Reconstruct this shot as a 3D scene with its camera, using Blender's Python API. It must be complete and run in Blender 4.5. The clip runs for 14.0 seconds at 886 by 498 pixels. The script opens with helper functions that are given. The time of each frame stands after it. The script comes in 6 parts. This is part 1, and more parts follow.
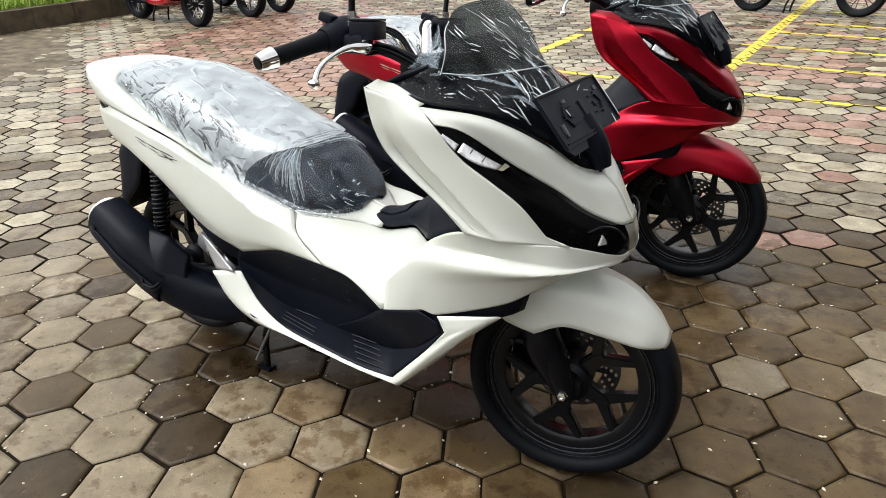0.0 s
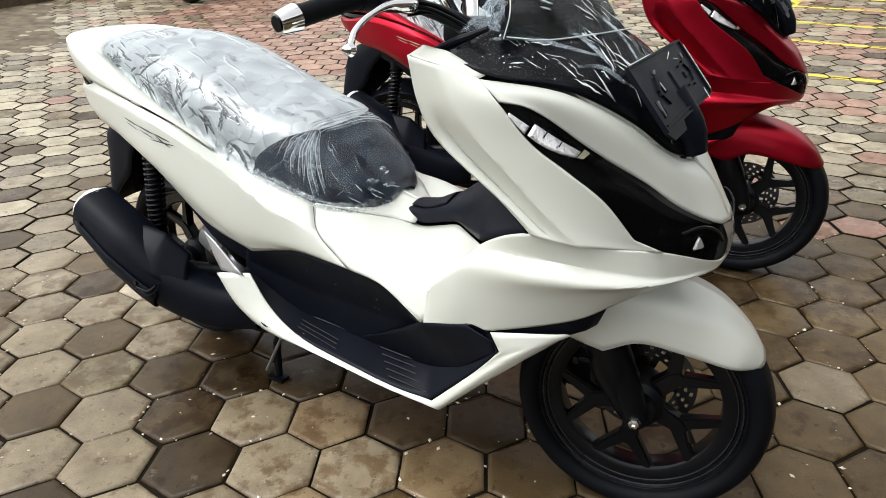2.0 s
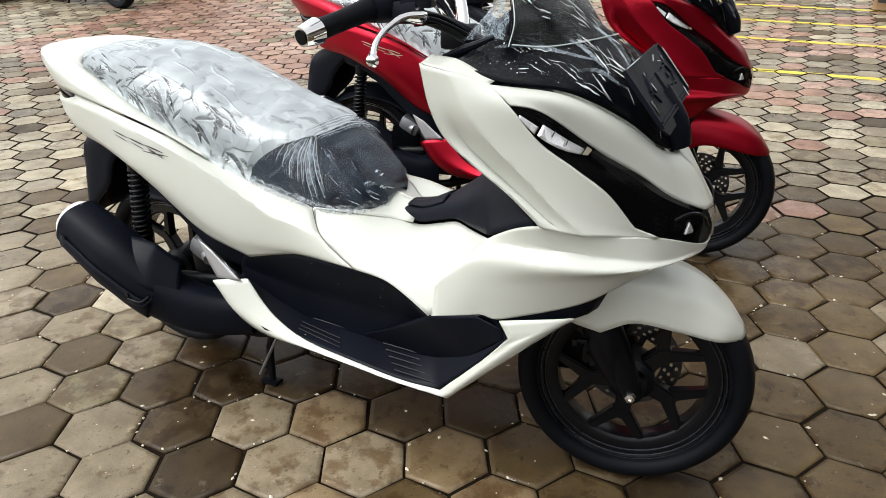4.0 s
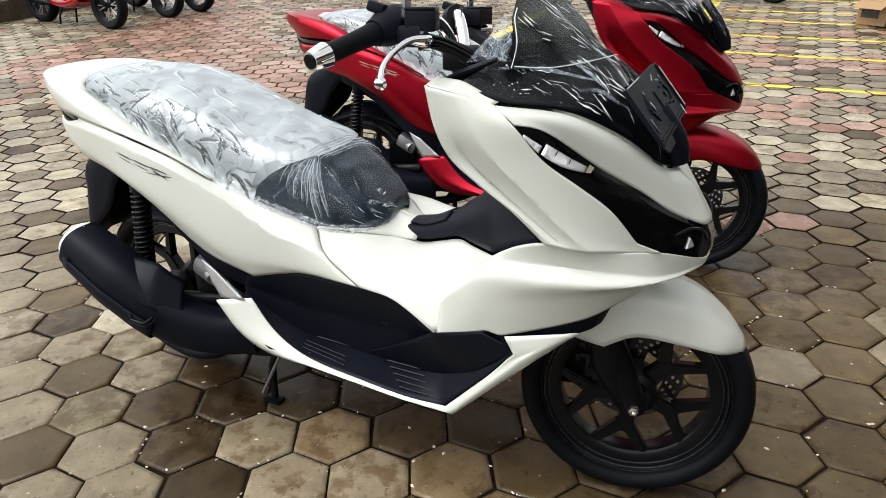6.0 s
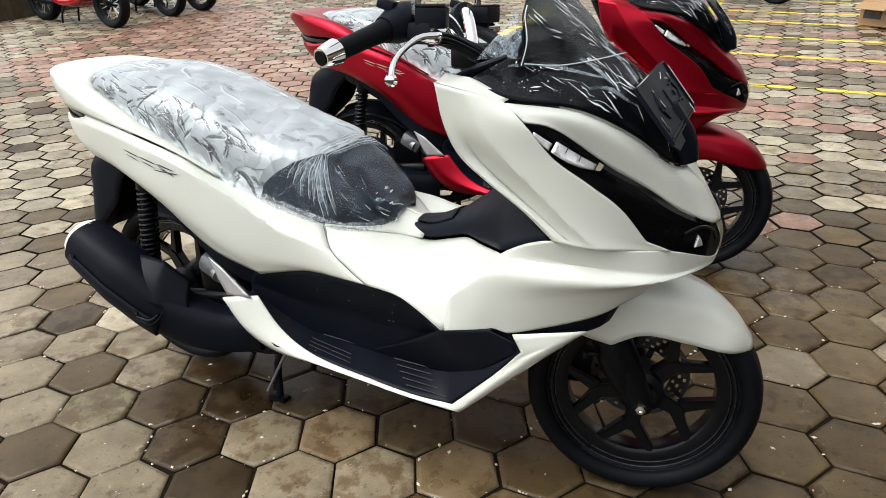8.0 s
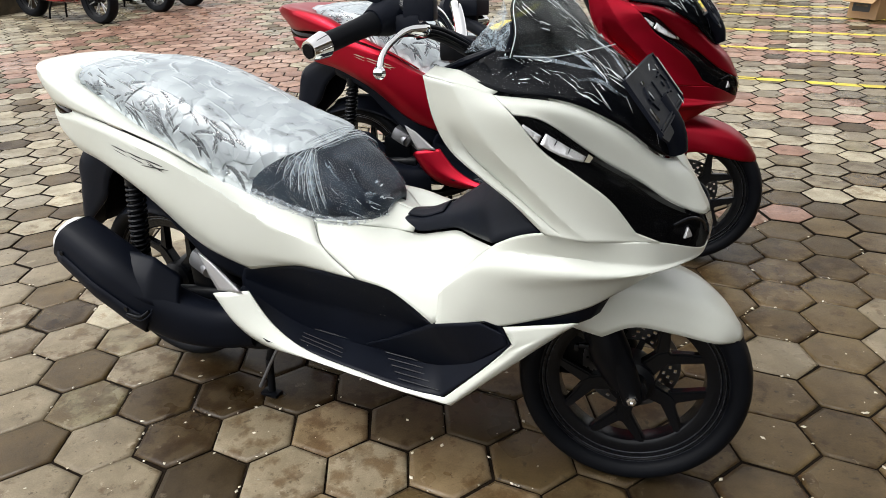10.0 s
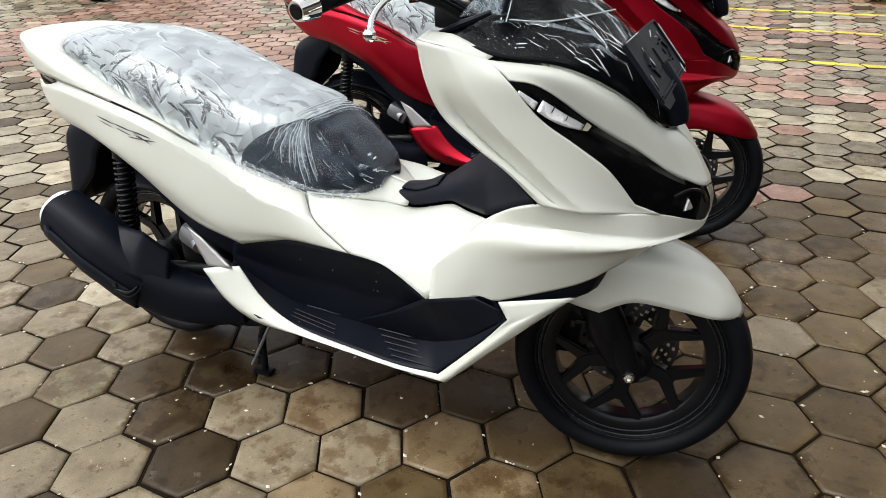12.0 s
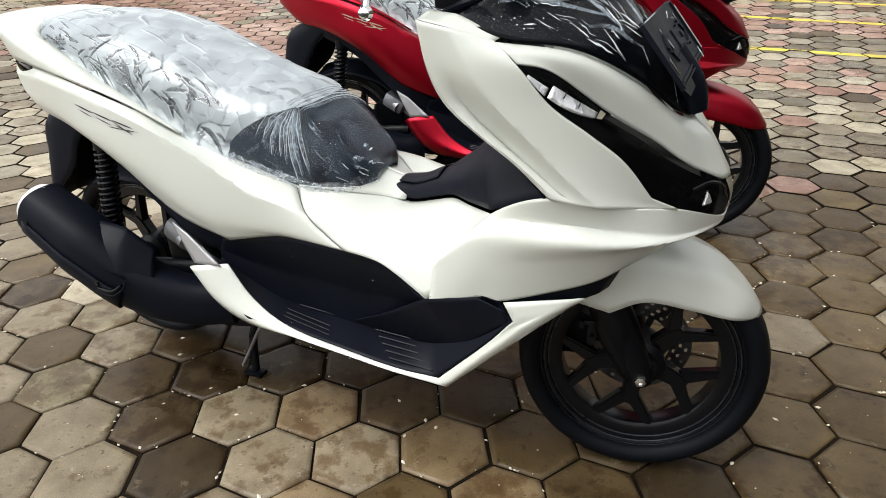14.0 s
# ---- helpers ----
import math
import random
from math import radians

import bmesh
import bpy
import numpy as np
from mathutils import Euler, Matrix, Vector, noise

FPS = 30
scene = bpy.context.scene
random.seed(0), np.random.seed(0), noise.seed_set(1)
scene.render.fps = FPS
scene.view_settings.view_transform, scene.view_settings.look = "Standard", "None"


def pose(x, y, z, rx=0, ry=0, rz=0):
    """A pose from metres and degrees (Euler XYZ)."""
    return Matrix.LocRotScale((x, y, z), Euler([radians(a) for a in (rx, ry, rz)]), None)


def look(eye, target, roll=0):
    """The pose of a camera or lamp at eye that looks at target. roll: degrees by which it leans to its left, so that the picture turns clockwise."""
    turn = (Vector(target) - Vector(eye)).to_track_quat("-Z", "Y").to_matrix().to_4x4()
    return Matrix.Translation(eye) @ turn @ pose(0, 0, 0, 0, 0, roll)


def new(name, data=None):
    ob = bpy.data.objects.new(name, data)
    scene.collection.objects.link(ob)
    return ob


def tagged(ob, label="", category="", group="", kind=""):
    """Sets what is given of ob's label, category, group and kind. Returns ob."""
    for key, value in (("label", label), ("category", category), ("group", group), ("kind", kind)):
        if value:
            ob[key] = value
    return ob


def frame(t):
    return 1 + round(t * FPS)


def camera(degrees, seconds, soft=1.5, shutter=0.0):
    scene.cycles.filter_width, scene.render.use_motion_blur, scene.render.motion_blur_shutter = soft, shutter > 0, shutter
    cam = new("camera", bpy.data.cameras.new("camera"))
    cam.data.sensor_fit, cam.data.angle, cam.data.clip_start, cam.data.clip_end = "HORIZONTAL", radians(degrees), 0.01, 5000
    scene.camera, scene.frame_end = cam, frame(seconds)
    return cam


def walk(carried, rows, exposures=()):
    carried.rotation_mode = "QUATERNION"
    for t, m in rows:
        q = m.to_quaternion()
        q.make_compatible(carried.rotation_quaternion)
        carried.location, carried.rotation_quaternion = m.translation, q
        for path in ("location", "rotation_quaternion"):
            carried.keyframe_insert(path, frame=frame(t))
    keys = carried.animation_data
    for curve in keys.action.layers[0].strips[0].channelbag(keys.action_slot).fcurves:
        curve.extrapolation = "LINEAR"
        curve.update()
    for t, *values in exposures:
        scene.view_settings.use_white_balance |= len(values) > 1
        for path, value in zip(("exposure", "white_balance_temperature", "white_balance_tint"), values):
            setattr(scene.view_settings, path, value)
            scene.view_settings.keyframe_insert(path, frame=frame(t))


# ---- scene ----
cam = camera(67.5, 14.0, soft=0.5)
PATH = [
    (0, (1.123, -1.549, 1.192), (0.975, 0.266, 0.365), -1.4),
    (0.5, (1.087, -1.559, 1.193), (0.96, 0.263, 0.376), -1.8),
    (1, (1.056, -1.543, 1.183), (0.935, 0.28, 0.368), -1.5),
    (1.5, (1.029, -1.442, 1.151), (0.903, 0.375, 0.324), -1.6),
    (2, (0.999, -1.323, 1.132), (0.867, 0.468, 0.253), -1.5),
    (2.2, (0.973, -1.305, 1.163), (0.858, 0.467, 0.241), -1.2),
    (4.3, (0.869, -1.402, 1.159), (0.922, 0.394, 0.281), -1.9),
    (4.5, (0.864, -1.406, 1.167), (0.915, 0.392, 0.293), -2.0),
    (5, (0.859, -1.407, 1.177), (0.914, 0.402, 0.326), -2.1),
    (5.5, (0.848, -1.408, 1.174), (0.915, 0.405, 0.331), -1.8),
    (6, (0.85, -1.403, 1.172), (0.924, 0.409, 0.328), -2.1),
    (6.5, (0.839, -1.401, 1.176), (0.904, 0.412, 0.335), -2.1),
    (7, (0.831, -1.399, 1.172), (0.895, 0.414, 0.329), -1.9),
    (7.5, (0.833, -1.402, 1.169), (0.902, 0.411, 0.326), -1.9),
    (10, (0.839, -1.405, 1.164), (0.933, 0.4, 0.307), -2.1),
    (10.5, (0.85, -1.406, 1.155), (0.951, 0.395, 0.292), -2.2),
    (11, (0.854, -1.398, 1.145), (0.936, 0.4, 0.274), -2.0),
    (11.5, (0.854, -1.388, 1.136), (0.943, 0.408, 0.26), -2.0),
    (12, (0.848, -1.385, 1.131), (0.944, 0.398, 0.23), -1.9),
    (12.5, (0.858, -1.383, 1.134), (0.95, 0.396, 0.226), -2.3),
    (13, (0.847, -1.376, 1.134), (0.94, 0.404, 0.227), -2.1),
    (13.5, (0.832, -1.358, 1.128), (0.933, 0.419, 0.216), -2.0),
    (14, (0.841, -1.309, 1.103), (0.951, 0.462, 0.181), -1.8),
]
walk(cam, [(t, look(eye, target, roll)) for t, eye, target, roll in PATH], exposures=[(0, 1.10), (4.5, 1.04), (14, 1.03)])

# ---- world and light ----
world = bpy.data.worlds.new("overcast_sky")
scene.world = world
world.use_nodes = True
wn = world.node_tree
wn.nodes.clear()
sky = wn.nodes.new("ShaderNodeTexSky")
sky.sky_type = "NISHITA"
sky.sun_disc = False
SUN_UP, SUN_TURN = radians(60), radians(-104)
sky.sun_elevation, sky.sun_rotation = SUN_UP, SUN_TURN
sky.air_density, sky.dust_density, sky.ozone_density = 1.0, 3.0, 1.0
soft_sky = wn.nodes.new("ShaderNodeHueSaturation")
soft_sky.inputs["Saturation"].default_value = 0.06
back = wn.nodes.new("ShaderNodeBackground")
back.inputs["Strength"].default_value = 0.15
wout = wn.nodes.new("ShaderNodeOutputWorld")
wn.links.new(sky.outputs[0], soft_sky.inputs["Color"])
wn.links.new(soft_sky.outputs[0], back.inputs["Color"])
wn.links.new(back.outputs[0], wout.inputs["Surface"])
sun_data = bpy.data.lights.new("sun", "SUN")
sun_data.energy, sun_data.angle, sun_data.color = 0.75, radians(40), (1.0, 0.99, 0.96)
sun = new("sun", sun_data)
sun_dir = Vector((math.sin(SUN_TURN) * math.cos(SUN_UP), math.cos(SUN_TURN) * math.cos(SUN_UP), math.sin(SUN_UP)))
sun.matrix_world = look(sun_dir * 30, (0, 0, 0))


# ---- materials ----
def material(name, color, rough=0.5, metal=0.0, coat=0.0, coat_rough=0.1, spec=0.5):
    m = bpy.data.materials.new(name)
    m.use_nodes = True
    b = m.node_tree.nodes["Principled BSDF"]
    b.inputs["Base Color"].default_value = (*color, 1)
    b.inputs["Roughness"].default_value = rough
    b.inputs["Metallic"].default_value = metal
    b.inputs["Coat Weight"].default_value = coat
    b.inputs["Coat Roughness"].default_value = coat_rough
    b.inputs["Specular IOR Level"].default_value = spec
    return m, m.node_tree, b


def add(nt, kind, **values):
    n = nt.nodes.new(kind)
    for k, v in values.items():
        n.inputs[k.replace("_", " ")].default_value = v
    return n


def noise_tex(nt, scale, detail=4.0, rough=0.55, coord="Object"):
    c = nt.nodes.new("ShaderNodeTexCoord")
    n = add(nt, "ShaderNodeTexNoise", Scale=scale, Detail=detail, Roughness=rough)
    nt.links.new(c.outputs[coord], n.inputs["Vector"])
    return n


def ramp(nt, source, stops):
    r = nt.nodes.new("ShaderNodeValToRGB")
    e = r.color_ramp.elements
    while len(e) < len(stops):
        e.new(0.5)
    for el, (at, col) in zip(e, stops):
        el.position, el.color = at, (*col, 1) if len(col) == 3 else col
    nt.links.new(source, r.inputs["Fac"])
    return r


def mix_col(nt, a, b, fac, blend="MIX"):
    m = nt.nodes.new("ShaderNodeMix")
    m.data_type, m.blend_type = "RGBA", blend
    for sock, v in ((m.inputs[0], fac), (m.inputs[6], a), (m.inputs[7], b)):
        if hasattr(v, "is_output"):
            nt.links.new(v, sock)
        else:
            sock.default_value = v if isinstance(v, (int, float)) else (*v, 1)
    return m.outputs[2]


def bump(nt, b, height, strength, distance):
    n = add(nt, "ShaderNodeBump", Strength=strength, Distance=distance)
    nt.links.new(height, n.inputs["Height"])
    nt.links.new(n.outputs[0], b.inputs["Normal"])
    return n


def grained(name, color, rough, spread=0.25, scale=60.0, strength=0.15, distance=0.001, metal=0.0, coat=0.0, spec=0.5):
    """A surface with dust at a large scale and grain at a small one."""
    m, nt, b = material(name, color, rough, metal, coat, spec=spec)
    big, small = noise_tex(nt, 7.0), noise_tex(nt, scale, 3.0)
    dark, light = [c * (1 - spread) for c in color], [min(1, c * (1 + spread)) for c in color]
    r = ramp(nt, big.outputs["Fac"], ((0.3, dark), (0.7, light)))
    nt.links.new(r.outputs[0], b.inputs["Base Color"])
    rr = ramp(nt, big.outputs["Fac"], ((0.3, (rough * 0.85,) * 3), (0.7, (min(1, rough * 1.15),) * 3)))
    nt.links.new(rr.outputs[0], b.inputs["Roughness"])
    bump(nt, b, small.outputs["Fac"], strength, distance)
    return m


def paint(name, color, rough, coat, flake=0.04, metal=0.0):
    """Pearl or satin vehicle paint: a fine flake, faint dust, a thin coat."""
    m, nt, b = material(name, color, rough, metal, coat, 0.15)
    flakes, dust = noise_tex(nt, 1500.0, 1.0), noise_tex(nt, 5.0)
    c = mix_col(nt, [v * (1 - flake) for v in color], [min(1, v * (1 + flake)) for v in color], flakes.outputs["Fac"])
    d = ramp(nt, dust.outputs["Fac"], ((0.35, (0.97, 0.97, 0.96)), (0.7, (1, 1, 1))))
    nt.links.new(mix_col(nt, c, d.outputs[0], 1.0, "MULTIPLY"), b.inputs["Base Color"])
    rr = ramp(nt, dust.outputs["Fac"], ((0.3, (rough * 0.9,) * 3), (0.7, (rough * 1.15,) * 3)))
    nt.links.new(rr.outputs[0], b.inputs["Roughness"])
    return m


def film_material(name, haze, tint, dark, streak, scale, lined=0.5, gloss=0.4, folded=False):
    """Thin clear plastic sheet: milky where it lifts, clear where it clings, with fine pale lines painted for lit
    creases.
    """
    m = bpy.data.materials.new(name)
    m.use_nodes = True
    nt = m.node_tree
    nt.nodes.clear()
    out = nt.nodes.new("ShaderNodeOutputMaterial")
    clear = nt.nodes.new("ShaderNodeBsdfTransparent")
    milk = add(nt, "ShaderNodeBsdfDiffuse", Color=(*tint, 1))
    shine = add(nt, "ShaderNodeBsdfGlossy", Color=(1, 1, 1, 1), Roughness=0.1)
    c = nt.nodes.new("ShaderNodeTexCoord")
    warp = add(nt, "ShaderNodeTexNoise", Scale=scale * 0.5, Detail=3.0)
    nt.links.new(c.outputs["Object"], warp.inputs["Vector"])
    mixv = nt.nodes.new("ShaderNodeMix")
    mixv.data_type, mixv.blend_type = "RGBA", "LINEAR_LIGHT"
    mixv.inputs[0].default_value = 0.07
    nt.links.new(c.outputs["Object"], mixv.inputs[6])
    nt.links.new(warp.outputs["Color"], mixv.inputs[7])

    def folds(scl, turn, size, detail):
        st = add(nt, "ShaderNodeMapping", Scale=scl, Rotation=turn)
        nt.links.new(mixv.outputs[2], st.inputs["Vector"])
        n = add(nt, "ShaderNodeTexNoise", Scale=size, Detail=detail, Roughness=0.45)
        nt.links.new(st.outputs[0], n.inputs["Vector"])
        return n

    def near_half(n, width):
        d = nt.nodes.new("ShaderNodeMath")
        d.operation = "SUBTRACT"
        d.inputs[1].default_value = 0.5
        nt.links.new(n.outputs["Fac"], d.inputs[0])
        a = nt.nodes.new("ShaderNodeMath")
        a.operation = "ABSOLUTE"
        nt.links.new(d.outputs[0], a.inputs[0])
        return ramp(nt, a.outputs[0], ((0.0, (1, 1, 1)), (width, (0, 0, 0))))
    long_f, short_f = folds((0.35, 1.5, 1.3), (0.2, 0.4, -0.25), scale * 1.3, 2.0), folds((1.3, 0.7, 0.6), (0.5, -0.3, 0.6), scale * 2.2, 3.0)
    l1, l2 = near_half(long_f, streak), near_half(short_f, streak * 0.8)
    lines = mix_col(nt, l1.outputs[0], l2.outputs[0], 1.0, "LIGHTEN")
    ht = mix_col(nt, long_f.outputs["Fac"], short_f.outputs["Fac"], 0.4)
    bp = add(nt, "ShaderNodeBump", Strength=0.6, Distance=0.008)
    nt.links.new(ht, bp.inputs["Height"])
    for n in (milk, shine):
        nt.links.new(bp.outputs[0], n.inputs["Normal"])
    cling = folds((0.55, 1.5, 1.2), (0.1, 0.5, -0.35), scale * 1.7, 4.0)
    patch = ramp(nt, cling.outputs["Fac"], ((dark - 0.05, (haze * 0.12,) * 3), (dark + 0.02, (haze * 0.85,) * 3), (0.75, (min(1, haze * 1.15),) * 3)))
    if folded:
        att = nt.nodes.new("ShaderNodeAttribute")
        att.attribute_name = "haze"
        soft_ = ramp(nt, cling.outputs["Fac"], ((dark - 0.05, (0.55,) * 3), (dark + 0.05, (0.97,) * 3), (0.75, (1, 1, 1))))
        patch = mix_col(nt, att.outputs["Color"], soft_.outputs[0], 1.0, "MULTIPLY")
        # high haze turns whiter, which draws highlights on the ridges
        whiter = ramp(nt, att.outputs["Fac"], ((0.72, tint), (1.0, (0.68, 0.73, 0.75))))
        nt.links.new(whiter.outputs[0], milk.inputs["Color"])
    else:
        patch = patch.outputs[0]
    # the pale lines imitate light along the creases
    faint = mix_col(nt, (0, 0, 0), lines, lined)
    top = mix_col(nt, patch, (0.95, 0.95, 0.95), faint)
    m1, m2 = nt.nodes.new("ShaderNodeMixShader"), nt.nodes.new("ShaderNodeMixShader")
    nt.links.new(top, m1.inputs[0])
    nt.links.new(clear.outputs[0], m1.inputs[1])
    nt.links.new(milk.outputs[0], m1.inputs[2])
    facing = nt.nodes.new("ShaderNodeLayerWeight")
    facing.inputs["Blend"].default_value = 0.25
    nt.links.new(bp.outputs[0], facing.inputs["Normal"])
    glance = ramp(nt, facing.outputs["Facing"], ((0.0, (gloss * 0.13,) * 3), (0.5, (gloss * 0.18,) * 3), (1.0, (gloss,) * 3)))
    nt.links.new(glance.outputs[0], m2.inputs[0])
    nt.links.new(m1.outputs[0], m2.inputs[1])
    nt.links.new(shine.outputs[0], m2.inputs[2])
    nt.links.new(m2.outputs[0], out.inputs["Surface"])
    return m


def smoked(name, tint, opacity, rough=0.04, spec=0.14):
    """Dark see-through plastic with a glossy face."""
    m = bpy.data.materials.new(name)
    m.use_nodes = True
    nt = m.node_tree
    nt.nodes.clear()
    out = nt.nodes.new("ShaderNodeOutputMaterial")
    clear = add(nt, "ShaderNodeBsdfTransparent", Color=(*tint, 1))
    body = nt.nodes.new("ShaderNodeBsdfPrincipled")
    body.inputs["Base Color"].default_value = (*[t * 0.05 for t in tint], 1)
    body.inputs["Roughness"].default_value = rough
    body.inputs["Specular IOR Level"].default_value = spec
    smear = noise_tex(nt, 14.0)
    rr = ramp(nt, smear.outputs["Fac"], ((0.35, (rough,) * 3), (0.75, (rough + 0.12,) * 3)))
    nt.links.new(rr.outputs[0], body.inputs["Roughness"])
    mx = nt.nodes.new("ShaderNodeMixShader")
    mx.inputs[0].default_value = opacity
    nt.links.new(clear.outputs[0], mx.inputs[1])
    nt.links.new(body.outputs[0], mx.inputs[2])
    nt.links.new(mx.outputs[0], out.inputs["Surface"])
    return m


def paver_material(name, dark, light, stain, damp=0.0, spec=0.32):
    m, nt, b = material(name, light, 0.7, spec=spec)
    geo = nt.nodes.new("ShaderNodeNewGeometry")
    info = nt.nodes.new("ShaderNodeObjectInfo")
    both = nt.nodes.new("ShaderNodeMath")
    both.operation = "ADD"
    nt.links.new(geo.outputs["Random Per Island"], both.inputs[0])
    nt.links.new(info.outputs["Random"], both.inputs[1])
    frac = nt.nodes.new("ShaderNodeMath")
    frac.operation = "FRACT"
    nt.links.new(both.outputs[0], frac.inputs[0])
    tone = ramp(nt, frac.outputs[0], ((0.0, dark), (0.45, [(a + c) / 2 for a, c in zip(dark, light)]), (1.0, light)))

    def pos_noise(scale, detail, rough):
        n = add(nt, "ShaderNodeTexNoise", Scale=scale, Detail=detail, Roughness=rough)
        nt.links.new(geo.outputs["Position"], n.inputs["Vector"])
        return n
    cloud, grit, spots = pos_noise(9.0, 6.0, 0.6), pos_noise(330.0, 3.0, 0.7), pos_noise(34.0, 5.0, 0.7)
    c1 = mix_col(nt, tone.outputs[0], ramp(nt, cloud.outputs["Fac"], ((0.32, (0.62, 0.58, 0.52)), (0.66, (1.16, 1.15, 1.13)))).outputs[0], 1.0, "MULTIPLY")
    c2 = mix_col(nt, c1, ramp(nt, grit.outputs["Fac"], ((0.34, (0.80, 0.80, 0.80)), (0.66, (1.18, 1.18, 1.17)))).outputs[0], 1.0, "MULTIPLY")
    # damp blotches with a crisp border, more on some pieces than on others
    again = nt.nodes.new("ShaderNodeMath")
    again.operation = "MULTIPLY"
    again.inputs[1].default_value = 7.31
    nt.links.new(frac.outputs[0], again.inputs[0])
    other = nt.nodes.new("ShaderNodeMath")
    other.operation = "FRACT"
    nt.links.new(again.outputs[0], other.inputs[0])
    share = nt.nodes.new("ShaderNodeMath")
    share.operation = "MULTIPLY_ADD"
    share.inputs[1].default_value, share.inputs[2].default_value = 0.20, -0.13 + damp
    nt.links.new(other.outputs[0], share.inputs[0])
    blot = pos_noise(15.0, 7.0, 0.62)
    level = nt.nodes.new("ShaderNodeMath")
    nt.links.new(blot.outputs["Fac"], level.inputs[0])
    nt.links.new(share.outputs[0], level.inputs[1])
    c3 = mix_col(nt, c2, mix_col(nt, c2, (0.50, 0.40, 0.29), 1.0, "MULTIPLY"), ramp(nt, level.outputs[0], ((0.535, (0, 0, 0)), (0.57, (0.5,) * 3), (0.66, (0.95,) * 3))).outputs[0])
    c3 = mix_col(nt, c3, stain, ramp(nt, spots.outputs["Fac"], ((0.60, (0, 0, 0)), (0.65, (0.7, 0.7, 0.7)))).outputs[0])
    pits = add(nt, "ShaderNodeTexVoronoi", Scale=42.0)
    nt.links.new(geo.outputs["Position"], pits.inputs["Vector"])
    c3 = mix_col(nt, c3, stain, ramp(nt, pits.outputs["Distance"], ((0.055, (0.9,) * 3), (0.10, (0, 0, 0)))).outputs[0])
    pale = pos_noise(17.0, 6.0, 0.75)
    c4 = mix_col(nt, c3, [min(1, v * 1.35 + 0.03) for v in light], ramp(nt, pale.outputs["Fac"], ((0.62, (0, 0, 0)), (0.66, (0.6, 0.6, 0.6)))).outputs[0])
    nt.links.new(c4, b.inputs["Base Color"])
    wet = pos_noise(2.2, 4.0, 0.55)
    rr = ramp(nt, wet.outputs["Fac"], ((0.38, (0.24,) * 3), (0.62, (0.52,) * 3)))
    nt.links.new(rr.outputs[0], b.inputs["Roughness"])
    hh = mix_col(nt, grit.outputs["Fac"], spots.outputs["Fac"], 0.5)
    bump(nt, b, hh, 0.32, 0.003)
    return m


WHITE = paint("pearl_white_paint", (0.615, 0.635, 0.58), 0.32, 0.35)
RED = paint("satin_red_paint", (0.36, 0.002, 0.016), 0.36, 0.12, 0.2, 0.85)
PLASTIC = grained("black_textured_plastic", (0.0032, 0.0046, 0.0092), 0.5, 0.2, 900.0, 0.25, 0.0004, spec=0.13)
GLOSS_BLACK = grained("gloss_black_plastic", (0.003, 0.0035, 0.005), 0.12, 0.15, 40.0, 0.02, spec=0.12)
RUBBER = grained("tyre_rubber", (0.0035, 0.0042, 0.006), 0.5, 0.25, 300.0, 0.2, 0.0006, spec=0.11)
IRON = grained("black_painted_metal", (0.003, 0.0036, 0.0052), 0.36, 0.3, 120.0, 0.1, 0.0006, spec=0.17)
RIM = grained("gloss_black_rim", (0.0035, 0.004, 0.0055), 0.24, 0.2, 200.0, 0.03, 0.0003, spec=0.24)
RIM_GLINT = grained("rim_glint_ring", (0.085, 0.088, 0.10), 0.30, 0.2, 200.0, 0.02, 0.0002, 0.85)
ENGINE = grained("cast_aluminium", (0.24, 0.245, 0.26), 0.42, 0.35, 220.0, 0.3, 0.0008, 0.8)
STEEL = grained("brushed_steel", (0.62, 0.62, 0.62), 0.24, 0.12, 300.0, 0.05, 0.0003, 1.0)
DISC = grained("dark_disc_steel", (0.10, 0.10, 0.105), 0.35, 0.2, 300.0, 0.05, 0.0003, 0.9)
CHROME = grained("chrome", (0.86, 0.86, 0.86), 0.07, 0.04, 50.0, 0.01, 0.0002, 1.0)
SILVER = grained("silver_paint", (0.50, 0.50, 0.52), 0.38, 0.08, 400.0, 0.05, 0.0003, 0.6)
CAPWHITE = grained("bright_alloy_cap", (0.78, 0.79, 0.80), 0.3, 0.08, 300.0, 0.05, 0.0003, 0.35)
SEAT = grained("black_seat_vinyl", (0.006, 0.009, 0.017), 0.5, 0.2, 700.0, 0.4, 0.0006, spec=0.2)
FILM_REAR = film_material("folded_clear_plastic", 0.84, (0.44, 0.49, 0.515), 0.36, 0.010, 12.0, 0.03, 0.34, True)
FILM_FRONT = film_material("clear_plastic_film", 0.075, (0.42, 0.56, 0.70), 0.50, 0.004, 9.0, 0.0, 0.25)
FILM_BAND = film_material("doubled_clear_plastic", 0.34, (0.46, 0.55, 0.62), 0.44, 0.03, 16.0, 0.25, 0.25)
FILM_HEM = film_material("gathered_clear_plastic", 0.20, (0.58, 0.64, 0.68), 0.47, 0.03, 22.0, 0.5, 0.35)
FILM_SCREEN = film_material("clinging_clear_film", 0.008, (0.85, 0.88, 0.9), 0.50, 0.004, 10.0, 0.0, 0.03)
FILM_VEIL = film_material("veil_of_clear_film", 0.035, (0.75, 0.80, 0.82), 0.50, 0.004, 8.0, 0.0, 0.10)
SMOKE = smoked("smoked_screen", (0.34, 0.385, 0.385), 0.22, 0.05, 0.5)
LENS = smoked("smoked_lamp_lens", (0.17, 0.17, 0.18), 0.22, 0.02)
CLEAR = smoked("clear_lens", (0.85, 0.86, 0.88), 0.18, 0.03)
